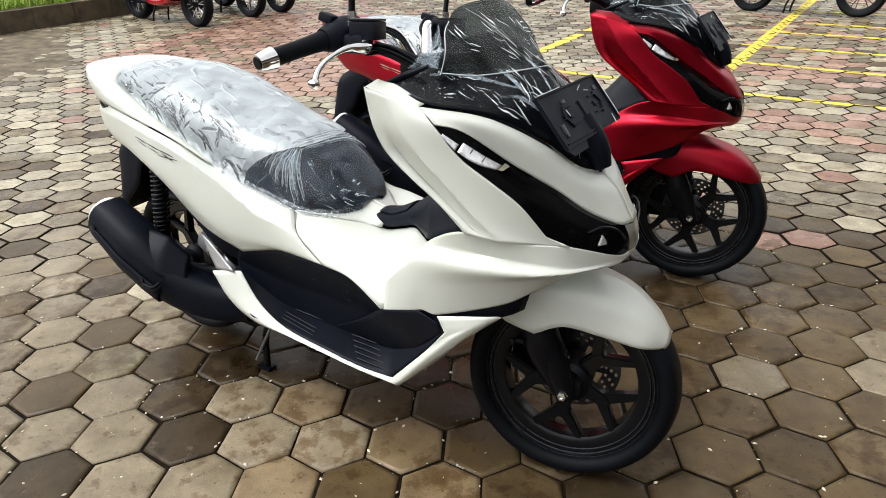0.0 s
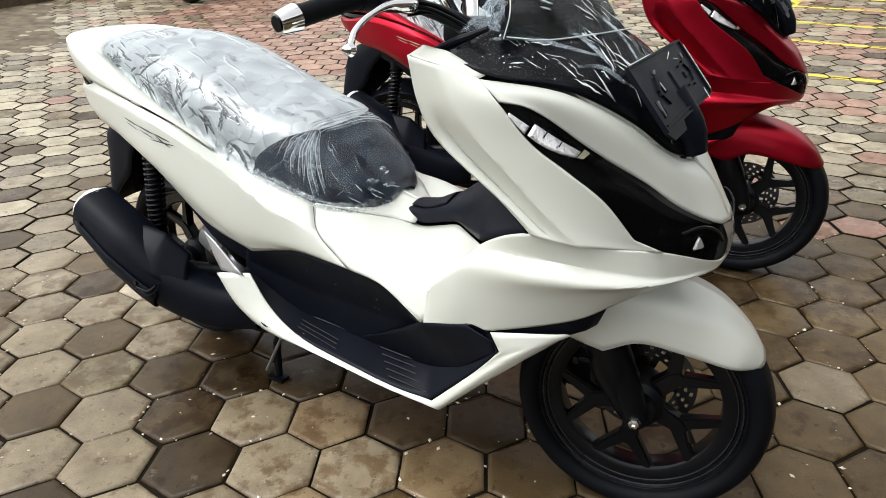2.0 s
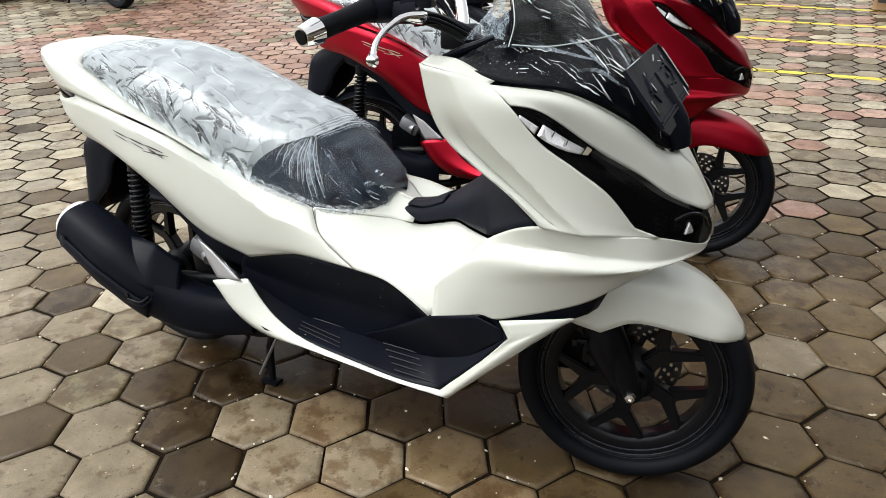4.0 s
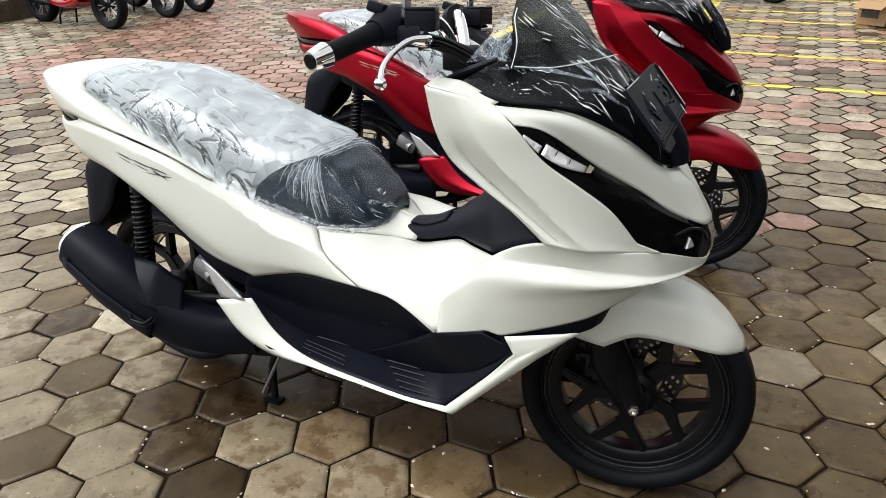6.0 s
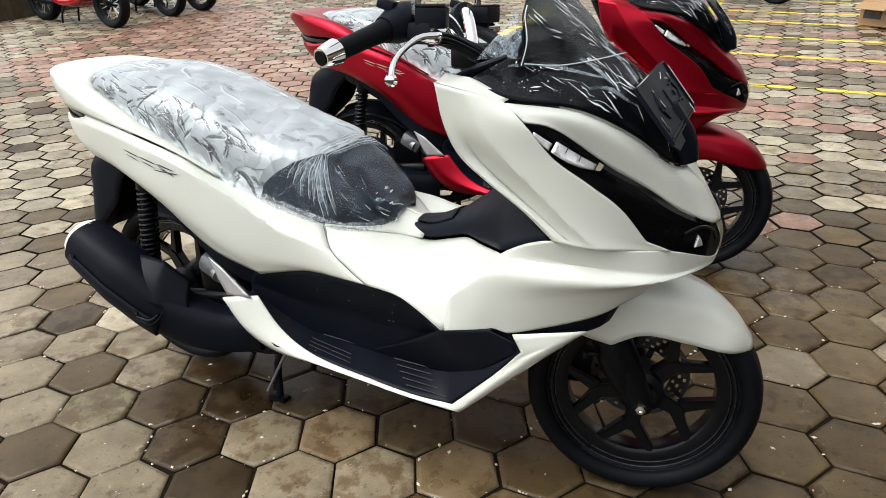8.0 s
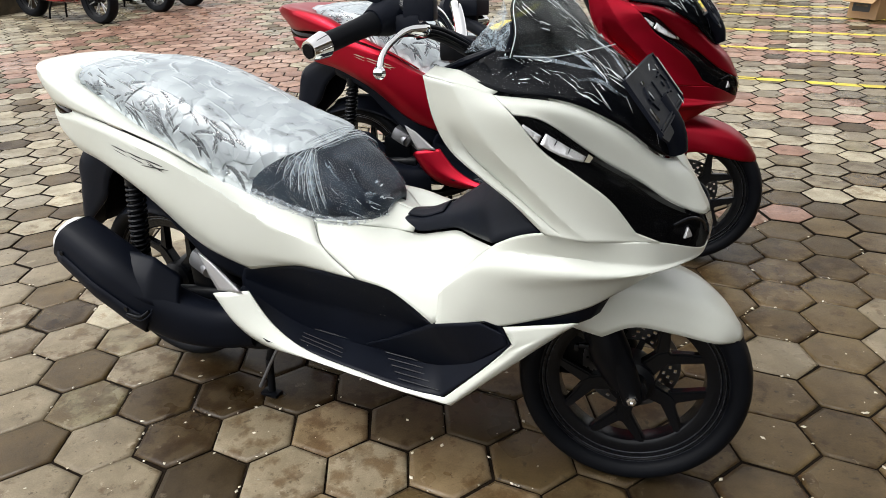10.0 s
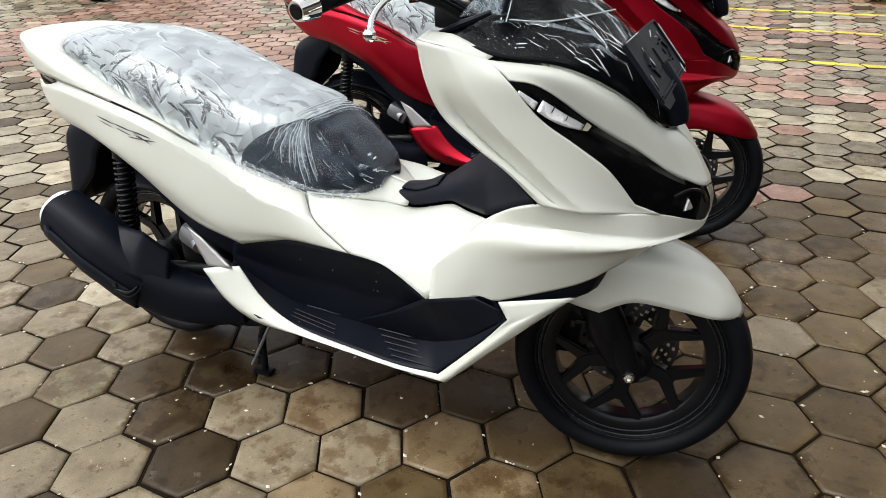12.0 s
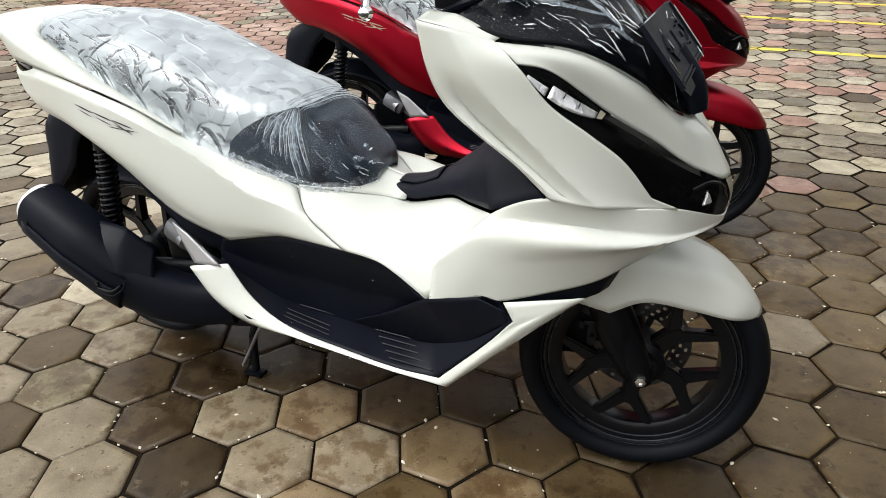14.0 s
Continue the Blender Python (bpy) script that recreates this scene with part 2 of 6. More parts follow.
TAILRED = smoked("red_lens", (0.12, 0.008, 0.008), 0.8, 0.05)
EDGE_GLASS = grained("clear_edge_plastic", (0.20, 0.21, 0.19), 0.12, 0.35, 60.0, 0.1, 0.001, coat=0.5)
CRYSTAL = grained("clear_lamp_crystal", (0.72, 0.74, 0.76), 0.16, 0.5, 110.0, 0.8, 0.003, 0.7)
# pale colour standing for light caught on film creases and drops
PALE_GLINT = grained("pale_glint", (0.62, 0.66, 0.68), 0.2, 0.15, 200.0, 0.2, 0.0005)
TREAD = grained("worn_black_tread", (0.010, 0.012, 0.017), 0.38, 0.3, 300.0, 0.1, 0.0004, spec=0.3)
DECAL = material("dark_decal", (0.03, 0.03, 0.032), 0.35)[0]
DECAL_LIGHT = material("gold_decal", (0.55, 0.5, 0.38), 0.3, 0.7)[0]
TAN = paver_material("beige_paver", (0.156, 0.127, 0.083), (0.238, 0.199, 0.137), (0.046, 0.030, 0.013), 0.0)
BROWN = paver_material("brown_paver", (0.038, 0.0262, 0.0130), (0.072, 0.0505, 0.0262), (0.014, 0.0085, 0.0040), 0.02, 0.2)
TERRA = paver_material("terracotta_paver", (0.230, 0.128, 0.094), (0.400, 0.265, 0.205), (0.100, 0.055, 0.036))
MOSSY = paver_material("weathered_paver", (0.160, 0.136, 0.078), (0.238, 0.204, 0.132), (0.030, 0.026, 0.009), 0.05)
CREAM = paver_material("pale_paver", (0.245, 0.214, 0.156), (0.405, 0.365, 0.270), (0.10, 0.076, 0.042), -0.02)
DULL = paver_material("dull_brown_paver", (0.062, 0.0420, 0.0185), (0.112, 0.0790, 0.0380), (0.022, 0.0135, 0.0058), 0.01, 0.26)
OCHRE = paver_material("ochre_stained_paver", (0.160, 0.116, 0.064), (0.212, 0.158, 0.092), (0.052, 0.027, 0.009), 0.07)
STONE = paver_material("grey_beige_paver", (0.120, 0.100, 0.066), (0.200, 0.170, 0.116), (0.046, 0.034, 0.018), 0.01)
JOINT = grained("joint_soil", (0.0085, 0.0055, 0.003), 0.9, 0.5, 200.0, 0.6, 0.004, spec=0.1)
YELLOW = grained("worn_yellow_paint", (0.62, 0.50, 0.06), 0.6, 0.25, 90.0, 0.3, 0.001)
CEMENT = grained("wet_cement", (0.125, 0.102, 0.070), 0.85, 0.6, 9.0, 0.5, 0.006, spec=0.2)
CURB = grained("mossy_concrete", (0.075, 0.056, 0.034), 0.85, 0.55, 18.0, 0.6, 0.008)
GRASS = grained("grass_blades", (0.26, 0.38, 0.05), 0.6, 0.4, 30.0, 0.1)
FLECK = grained("pale_fleck", (0.55, 0.50, 0.40), 0.7, 0.5, 80.0, 0.2)
CARD = grained("brown_cardboard", (0.32, 0.20, 0.10), 0.8, 0.12, 90.0, 0.2, 0.0008)
GLOSS_RED = paint("gloss_red_paint", (0.36, 0.006, 0.012), 0.2, 0.6)
MAROON = grained("maroon_rim_paint", (0.10, 0.012, 0.02), 0.35, 0.15, 200.0, 0.05)
FOLIAGE = grained("far_foliage", (0.045, 0.06, 0.028), 0.8, 0.6, 3.0, 0.8, 0.2)
WALLPAINT = grained("building_plaster", (0.30, 0.28, 0.25), 0.85, 0.15, 40.0, 0.3, 0.002)


# ---- mesh tools ----
def part(name, bm, mat, parent, label="", smooth=True, thick=0.0):
    """Links a bmesh as one mesh object under a thing or a part."""
    me = bpy.data.meshes.new(name)
    bm.normal_update()
    bm.to_mesh(me)
    bm.free()
    for p in me.polygons:
        p.use_smooth = smooth
    if smooth:
        me.set_sharp_from_angle(angle=radians(38))
    me.materials.append(mat)
    ob = new(name, me)
    if parent is not None:
        ob.parent = parent
    if thick:
        s = ob.modifiers.new("thickness", "SOLIDIFY")
        s.thickness, s.offset = thick, -1
    if label:
        ob["label"] = label
    return ob


def thing(name, m, label, category, group="", kind=""):
    ob = new(name)
    ob.empty_display_size = 0.1
    ob.matrix_world = m
    return tagged(ob, label, category, group, kind)


def spline(points, n):
    """n points evenly spaced along a smooth curve through the given ones; a point given twice is a corner."""
    p = np.array(points, float)
    runs, start = [], 0
    for k in range(1, len(p)):
        if np.linalg.norm(p[k] - p[k - 1]) < 1e-9:
            runs.append(p[start:k])
            start = k
    runs.append(p[start:])
    fine, corners = [], []
    for r in runs:
        if len(r) < 2:
            continue
        q = np.vstack([2 * r[0] - r[1], r, 2 * r[-1] - r[-2]])
        for k in range(1, len(q) - 2):
            for u in np.linspace(0, 1, 16, endpoint=False):
                a, b, c, d = q[k - 1], q[k], q[k + 1], q[k + 2]
                fine.append(0.5 * (2 * b + (c - a) * u + (2 * a - 5 * b + 4 * c - d) * u * u + (3 * b - a - 3 * c + d) * u ** 3))
        corners.append(len(fine))
    fine.append(p[-1])
    fine = np.array(fine)
    s = np.concatenate([[0], np.cumsum(np.linalg.norm(np.diff(fine, axis=0), axis=1))])
    t = np.linspace(0, s[-1], n)
    for c in corners[:-1]:
        t[np.argmin(abs(t - s[c]))] = s[c]
    return np.stack([np.interp(t, s, fine[:, k]) for k in range(3)], 1)


def grid_mesh(rows, close_u=False, close_v=False):
    """A sheet through rows of points."""
    bm = bmesh.new()
    vs = [[bm.verts.new(p) for p in row] for row in rows]
    nu, nv = len(vs), len(vs[0])
    for i in range(nu if close_u else nu - 1):
        for j in range(nv if close_v else nv - 1):
            a, b = vs[i][j], vs[i][(j + 1) % nv]
            c, d = vs[(i + 1) % nu][(j + 1) % nv], vs[(i + 1) % nu][j]
            if len({a, b, c, d}) == 4:
                bm.faces.new((a, b, c, d))
    return bm


def loft(rails, n=24, m=12, side=1, straight=False):
    """A smooth panel through rails of (forward, out, up); side -1: on the left-hand half."""
    along = [spline([(x, -side * h, z) for x, h, z in r], n) for r in rails]
    rows = []
    for j in range(n):
        col = [a[j] for a in along]
        if straight:
            seg = max(2, m // (len(col) - 1))
            pts = [col[0]]
            for a, b in zip(col, col[1:]):
                pts += [a + (b - a) * k / seg for k in range(1, seg + 1)]
            rows.append(np.array(pts))
        else:
            rows.append(spline(col, m))
    bm = grid_mesh(rows)
    if side < 0:
        bmesh.ops.reverse_faces(bm, faces=bm.faces)
    return bm


def tube(path, radius, n=20, seg=12, caps=True):
    """A round bar along a smooth path; radius: one number or one for each given point."""
    r = list(radius) if hasattr(radius, "__len__") else [radius] * len(path)
    c = spline(path, n)
    rr = np.interp(np.linspace(0, 1, n), np.linspace(0, 1, len(r)), r)
    rows = []
    up = Vector((0.13, 0.21, 0.97))
    for k in range(n):
        t = Vector(c[min(k + 1, n - 1)] - c[max(k - 1, 0)]).normalized()
        a = t.cross(up).normalized()
        b = a.cross(t)
        rows.append([Vector(c[k]) + (a * math.cos(w) + b * math.sin(w)) * float(rr[k]) for w in np.linspace(0, 2 * math.pi, seg, endpoint=False)])
    bm = grid_mesh(rows, close_v=True)
    if caps:
        bm.verts.ensure_lookup_table()
        bm.faces.new([bm.verts[k] for k in range(seg)][::-1])
        bm.faces.new([bm.verts[(n - 1) * seg + k] for k in range(seg)])
    bmesh.ops.recalc_face_normals(bm, faces=bm.faces)
    return bm


def turned(profile, seg=48, axis="Y"):
    """A turned body: (radius, along) pairs about the axis."""
    rows = []
    for w in np.linspace(0, 2 * math.pi, seg, endpoint=False):
        c, s = math.cos(w), math.sin(w)
        rows.append([{"Y": (r * c, a, r * s), "X": (a, r * c, r * s), "Z": (r * c, r * s, a)}[axis] for r, a in profile])
    bm = grid_mesh(rows, close_u=True)
    bmesh.ops.remove_doubles(bm, verts=bm.verts, dist=1e-6)
    bmesh.ops.recalc_face_normals(bm, faces=bm.faces)
    return bm


def block(size, at=(0, 0, 0), bevel=0.004, m=None, taper=1.0):
    """A rounded block, its top narrower by taper."""
    bm = bmesh.new()
    bmesh.ops.create_cube(bm, size=1)
    for v in bm.verts:
        k = taper if v.co.z > 0 else 1.0
        v.co = Vector((v.co.x * size[0] * k, v.co.y * size[1] * k, v.co.z * size[2]))
    if bevel:
        bmesh.ops.bevel(bm, geom=bm.edges[:], offset=bevel, segments=2, affect="EDGES", profile=0.6)
    bmesh.ops.transform(bm, matrix=Matrix.Translation(at) @ (m or Matrix()), verts=bm.verts)
    return bm


def slab(outline, thick, m=None, bevel=0.0):
    """A flat plate with a drawn outline in x, y, thick along z."""
    bm = bmesh.new()
    f = bm.faces.new([bm.verts.new((x, y, 0)) for x, y in outline])
    ext = bmesh.ops.extrude_face_region(bm, geom=[f])
    bmesh.ops.translate(bm, vec=(0, 0, thick), verts=[g for g in ext["geom"] if isinstance(g, bmesh.types.BMVert)])
    bmesh.ops.recalc_face_normals(bm, faces=bm.faces)
    if bevel:
        bmesh.ops.bevel(bm, geom=bm.edges[:], offset=bevel, segments=2, affect="EDGES")
    if m is not None:
        bmesh.ops.transform(bm, matrix=m, verts=bm.verts)
    return bm


def join(*bms):
    """Several pieces of one and the same part, as one bmesh."""
    out = bmesh.new()
    for b in bms:
        me = bpy.data.meshes.new("piece")
        b.to_mesh(me)
        b.free()
        out.from_mesh(me)
        bpy.data.meshes.remove(me)
    return out


def moved(bm, m):
    bmesh.ops.transform(bm, matrix=m, verts=bm.verts)
    return bm

from mathutils.bvhtree import BVHTree


# ---- the maxi scooter: forward is x from the front axle, left is y, up is z ----
RAKE = radians(26.5)
AXIS_FOOT = Vector((0.079, 0, 0))


def steer_matrix(deg):
    """The turn of fork, wheel and bars about the raked steering axis."""
    up = Vector((-math.sin(RAKE), 0, math.cos(RAKE)))
    return Matrix.Translation(AXIS_FOOT) @ Matrix.Rotation(radians(deg), 4, up) @ Matrix.Translation(-AXIS_FOOT)


def wheel(parent, at, radius, width, m, disc_side):
    """A scooter wheel: tyre, cast rim with five split spokes, hub, drilled disc."""
    w = part("wheel", moved(turned([(0.016, -0.066), (0.032, -0.064), (0.036, -0.045), (0.050, -0.036), (0.052, 0.036), (0.036, 0.045), (0.034, 0.06), (0.016, 0.062)], 28), m @ Matrix.Translation(at)), IRON, parent, "black cast hub of the wheel")
    place = m @ Matrix.Translation(at)
    h = width / 2
    r = radius
    prof = [(r - 0.050, -h * 0.66), (r - 0.046, -h * 0.84), (r - 0.032, -h), (r - 0.016, -h * 0.93), (r - 0.006, -h * 0.66), (r, 0),
            (r - 0.006, h * 0.66), (r - 0.016, h * 0.93), (r - 0.032, h), (r - 0.046, h * 0.84), (r - 0.050, h * 0.66)]
    part("tyre", moved(turned([tuple(p[:2]) for p in spline([(a, b, 0) for a, b in prof], 30)], 72), place), RUBBER, w, "black rubber tyre")
    q = r - 0.050
    lip = [(0.004, 0.72), (0.005, 0.67), (0.001, 0.64), (-0.002, 0.64), (-0.005, 0.56), (-0.012, 0.55), (-0.0145, 0.47), (-0.026, 0.455), (-0.040, 0.44), (-0.044, 0.38), (-0.045, 0.16)]
    rim = turned([(q + a, -h * b) for a, b in lip] + [(q + a, h * b) for a, b in lip[::-1]] + [(q - 0.004, h * 0.5), (q - 0.006, 0), (q - 0.004, -h * 0.5), (q + 0.004, -h * 0.72)], 80)
    part("rim", moved(rim, place), RIM, w, "gloss black cast rim")
    # thin lighter rings added to draw the highlights on the gloss rim
    for side in (-1, 1):
        for a, b in ((0.0010, 0.655), (-0.0068, 0.575), (-0.0160, 0.485)):
            part("rim_glint", moved(turned([(q + a + 0.0013 * math.cos(v), side * h * b + 0.0013 * math.sin(v)) for v in np.linspace(0, 2 * math.pi, 9)], 72), place), RIM_GLINT, w, "lighter ring for the highlight on the rim edge")
    for k in range(5):
        turn = Matrix.Rotation(-(2 * math.pi * k / 5 - 0.436), 4, "Y") @ Matrix.Rotation(radians(90), 4, "X")
        end = q - 0.038
        shapes_ = [[(0.026, -0.026), (0.052, -0.019), (0.090, -0.017), (0.110, -0.008), (0.110, 0.008), (0.090, 0.017), (0.052, 0.019), (0.026, 0.024)]]
        for o in (-1, 1):
            ca, sa = math.cos(0.35 * o), math.sin(0.35 * o)
            arm = [(0.082, 0.0170 * o), (0.106, -0.001 * o), (end * ca + 0.006 * sa * o, end * sa - 0.008 * ca * o), (end * ca - 0.009 * sa * o, end * sa + 0.013 * ca * o)]
            shapes_.append(arm if o < 0 else arm[::-1])
        pieces = [slab(sh, 0.030 if n == 0 else 0.024, Matrix.Translation((0, 0, -0.004 if n == 0 else -0.001)), 0.004) for n, sh in enumerate(shapes_)]
        part("spoke", moved(join(*pieces), place @ turn), RIM, w)
    if disc_side:
        y = disc_side * 0.052
        holes = []
        for ri, ro, gaps, ph in ((0.066, 0.072, 0, 0), (0.102, 0.110, 0, 0)):
            holes.append(turned([(ri, y - 0.002), (ro, y - 0.002), (ro, y + 0.002), (ri, y + 0.002), (ri, y - 0.002)], 60))
        for ring, (ra, rb) in enumerate(((0.071, 0.0785), (0.083, 0.0905), (0.095, 0.103))):
            for k in range(22):
                a = 2 * math.pi * (k + 0.33 * ring) / 22
                b = block(((rb - ra) * 1.15, 0.0038, 0.014 + 0.003 * ring), bevel=0)
                holes.append(moved(b, Matrix.Translation((0, y, 0)) @ Matrix.Rotation(a, 4, "Y") @ Matrix.Translation(((ra + rb) / 2, 0, 0))))
        for ring in (0.0805, 0.0927):
            holes.append(turned([(ring - 0.003, y - 0.0018), (ring + 0.003, y - 0.0018), (ring + 0.003, y + 0.0018), (ring - 0.003, y + 0.0018), (ring - 0.003, y - 0.0018)], 60))
        for k in range(5):
            a = 2 * math.pi * k / 5
            holes.append(moved(block((0.045, 0.004, 0.014), bevel=0), Matrix.Translation((0, y, 0)) @ Matrix.Rotation(a, 4, "Y") @ Matrix.Translation((0.05, 0, 0))))
        part("brake_disc", moved(join(*holes), place), DISC, w, "drilled steel brake disc", smooth=False)
    return w


def both(name, rails, mat, parent, label="", n=24, m=12, thick=0.003, straight=False):
    """The same panel on either side."""
    return [part(name, loft(rails, n, m, side, straight), mat, parent, label, thick=thick) for side in (1, -1)]


def front_end(s, mat, deg):
    """All that turns with the bars."""
    m = steer_matrix(deg)
    w = wheel(s, (0, 0, 0.252), 0.252, 0.112, m, 1)
    bolt = join(turned([(0.004, -0.104), (0.005, -0.110), (0.0105, -0.109), (0.0125, -0.105), (0.0130, -0.098), (0.0130, -0.09), (0.016, -0.09), (0.016, -0.085)], 6), turned([(0, -0.107), (0.0055, -0.106)], 12))
    part("axle_bolt", moved(bolt, m @ Matrix.Translation((0, 0, 0.252))), CHROME, w, "bright axle nut")
    for y in (-0.078, 0.078):
        low = tube([(0.004, y, 0.235), (-0.012, y, 0.285), (-0.05, y * 0.98, 0.36), (-0.12, y * 0.95, 0.50)], (0.022, 0.031, 0.030, 0.026), 16, 16)
        leg = part("fork_leg", moved(low, m), IRON, s, "black fork slider")
        part("fork_tube", moved(tube([(-0.115, y * 0.95, 0.49), (-0.20, y * 0.95, 0.66)], 0.015, 6, 12), m), STEEL, leg)
    cal = join(block((0.105, 0.045, 0.15), (-0.118, 0.088, 0.268), 0.016), block((0.05, 0.06, 0.07), (-0.045, 0.07, 0.30), 0.010))
    part("brake_caliper", moved(cal, m), IRON, s, "black brake caliper")
    shroud = join(tube([(-0.02, -0.066, 0.27), (-0.055, -0.068, 0.35), (-0.08, -0.066, 0.41)], (0.030, 0.044, 0.040), 10, 16), block((0.07, 0.12, 0.07), (-0.085, 0, 0.44), 0.025, Matrix.Rotation(-RAKE, 4, "Y")))
    part("fork_shroud", moved(shroud, m), IRON, s, "black fork cover under the mudguard")
    hose = tube([(-0.09, 0.07, 0.34), (-0.14, 0.09, 0.42), (-0.16, 0.06, 0.5), (-0.2, 0.03, 0.6)], 0.005, 18, 8)
    part("brake_hose", moved(hose, m), RUBBER, s)
    part("reflector_bracket", moved(join(block((0.024, 0.010, 0.010), (-0.108, -0.10, 0.368), 0.003), block((0.010, 0.012, 0.016), (-0.122, -0.104, 0.365), 0.003)), m), RIM, s)
    rails = [[(0.208, 0, 0.402), (0.170, 0, 0.453), (0.105, 0, 0.502), (0, 0, 0.532), (-0.10, 0, 0.535), (-0.19, 0, 0.515)],
             [(0.208, 0.022, 0.399), (0.168, 0.055, 0.442), (0.10, 0.074, 0.487), (0, 0.082, 0.515), (-0.10, 0.084, 0.517), (-0.19, 0.078, 0.495)],
             [(0.206, 0.034, 0.394), (0.158, 0.078, 0.418), (0.085, 0.093, 0.450), (-0.01, 0.100, 0.472), (-0.10, 0.104, 0.478), (-0.20, 0.10, 0.46)],
             [(0.200, 0.040, 0.387), (0.150, 0.083, 0.398), (0.07, 0.097, 0.416), (-0.01, 0.102, 0.425), (-0.073, 0.106, 0.397), (-0.073, 0.106, 0.397), (-0.134, 0.105, 0.412), (-0.165, 0.104, 0.432)]]
    halves = [loft(rails, 34, 16, side) for side in (1, -1)]
    bm = join(*halves)
    bmesh.ops.remove_doubles(bm, verts=bm.verts, dist=1e-4)
    part("front_mudguard", moved(bm, m), mat, s, thick=0.003)
    # bars
    half = [(-0.485, 0.255, 1.015), (-0.452, 0.16, 1.035), (-0.425, 0.085, 1.022), (-0.405, 0.04, 0.972)]
    bar = tube([(x, -y, z) for x, y, z in half] + [(-0.40, 0, 0.960)] + half[::-1], 0.0125, 60, 12)
    hb = part("handlebar", moved(bar, m), CHROME, s, "chromed tubular handlebar")
    part("bar_clamp", moved(block((0.06, 0.11, 0.045), (-0.40, 0, 0.955), 0.01), m), IRON, s)
    part("steering_stem", moved(tube([(-0.40, 0, 0.95), (-0.30, 0, 0.76)], 0.03, 6, 14), m), IRON, s)
    for side in (-1, 1):
        a, b = Vector((-0.540, side * 0.394, 0.976)), Vector((-0.485, side * 0.258, 1.013))
        d = b - a
        g = part("grip", moved(tube([a + d * 0.12, a + d * 0.4, a + d * 0.8, a + d], (0.0168, 0.0162, 0.0170, 0.0195), 14, 18), m), RUBBER, hb, "black rubber grip")
        rings = [tube([a + d * (u - 0.012), a + d * (u + 0.012)], 0.0164, 3, 18) for u in np.linspace(0.22, 0.86, 22)]
        part("grip_rib", moved(join(*rings), m), RUBBER, g)
        be = part("bar_end", moved(tube([a - d * 0.05, a - d * 0.02, a + d * 0.06, a + d * 0.17], (0.0150, 0.0175, 0.0190, 0.0205), 12, 24), m), CHROME, hb, "chrome bar-end weight")
        part("bar_end_hole", moved(tube([a - d * 0.062, a - d * 0.04], 0.0115, 3, 18), m), GLOSS_BLACK, be)
        box = join(tube([b - d * 0.06, b + d * 0.08, b + d * 0.42, b + d * 0.52], (0.022, 0.031, 0.033, 0.026), 12, 18),
                   block((0.030, 0.028, 0.018), tuple(b + d * 0.12 + Vector((-0.012, 0, 0.034))), 0.005, Matrix.Rotation(radians(18), 4, "Y")))
        part("switch_housing", moved(box, m), PLASTIC, hb)
        tank = join(block((0.052, 0.078, 0.034), (-0.420, side * 0.212, 1.030), 0.004, Matrix.Rotation(radians(-10 * side), 4, "Z")),
                    block((0.044, 0.050, 0.036), (-0.432, side * 0.230, 1.006), 0.008))
        part("brake_reservoir", moved(tank, m), PLASTIC, hb, "square black brake fluid reservoir")
        lid = block((0.051, 0.077, 0.005), (-0.420, side * 0.212, 1.0495), 0.0012, Matrix.Rotation(radians(-10 * side), 4, "Z"))
        part("reservoir_lid", moved(lid, m), RIM, hb)
        lever = tube([(-0.425, side * 0.228, 1.000), (-0.401, side * 0.259, 1.000), (-0.418, side * 0.296, 1.000), (-0.431, side * 0.338, 0.985), (-0.438, side * 0.366, 0.966), (-0.437, side * 0.382, 0.948)], (0.014, 0.013, 0.0072, 0.0048, 0.0048, 0.0058), 30, 10)
        lv = part("brake_lever", moved(lever, m), CHROME, hb, "polished alloy brake lever")
        part("lever_ball", moved(turned([(0, -0.010), (0.0075, -0.008), (0.0105, 0), (0.0075, 0.008), (0, 0.010)], 16), m @ Matrix.Translation((-0.436, side * 0.386, 0.943))), CHROME, lv)
        part("lever_bolt", moved(tube([(-0.412, side * 0.246, 0.996), (-0.412, side * 0.246, 1.014)], 0.007, 3, 6), m), STEEL, lv)
        for k, (dy, dz) in enumerate(((0.0, 0.0), (0.018, 0.010), (-0.014, 0.016))):
            cable = tube([(-0.430, side * (0.205 + dy), 0.985 + dz), (-0.398, side * (0.180 + dy), 0.988 + dz * 0.6), (-0.358, side * (0.155 + dy * 0.6), 0.968 + dz * 0.5), (-0.318, side * (0.135 + dy * 0.5), 0.945)], (0.004, 0.004, 0.0045, 0.006), 24, 8)
            part("control_cable", moved(cable, m), RUBBER, hb)
        cover_ = join(block((0.060, 0.034, 0.026), (-0.352, side * 0.118, 0.960), 0.010, Matrix.Rotation(radians(24), 4, "Y")), tube([(-0.428, side * 0.175, 0.998), (-0.392, side * 0.150, 0.985), (-0.350, side * 0.128, 0.964)], (0.012, 0.014, 0.016), 12, 10))
        part("bar_cover", moved(cover_, m), PLASTIC, hb, "black cover over the cables")
        st = Vector((-0.440, side * 0.238, 1.03))
        stem = tube([st, st + Vector((0, 0, 0.05)), st + Vector((0.01, side * 0.012, 0.16)), st + Vector((0.0, side * 0.05, 0.24))], (0.007, 0.006, 0.0055, 0.0055), 18, 10)
        mi = part("mirror", moved(stem, m), IRON, s, "black mirror stem")
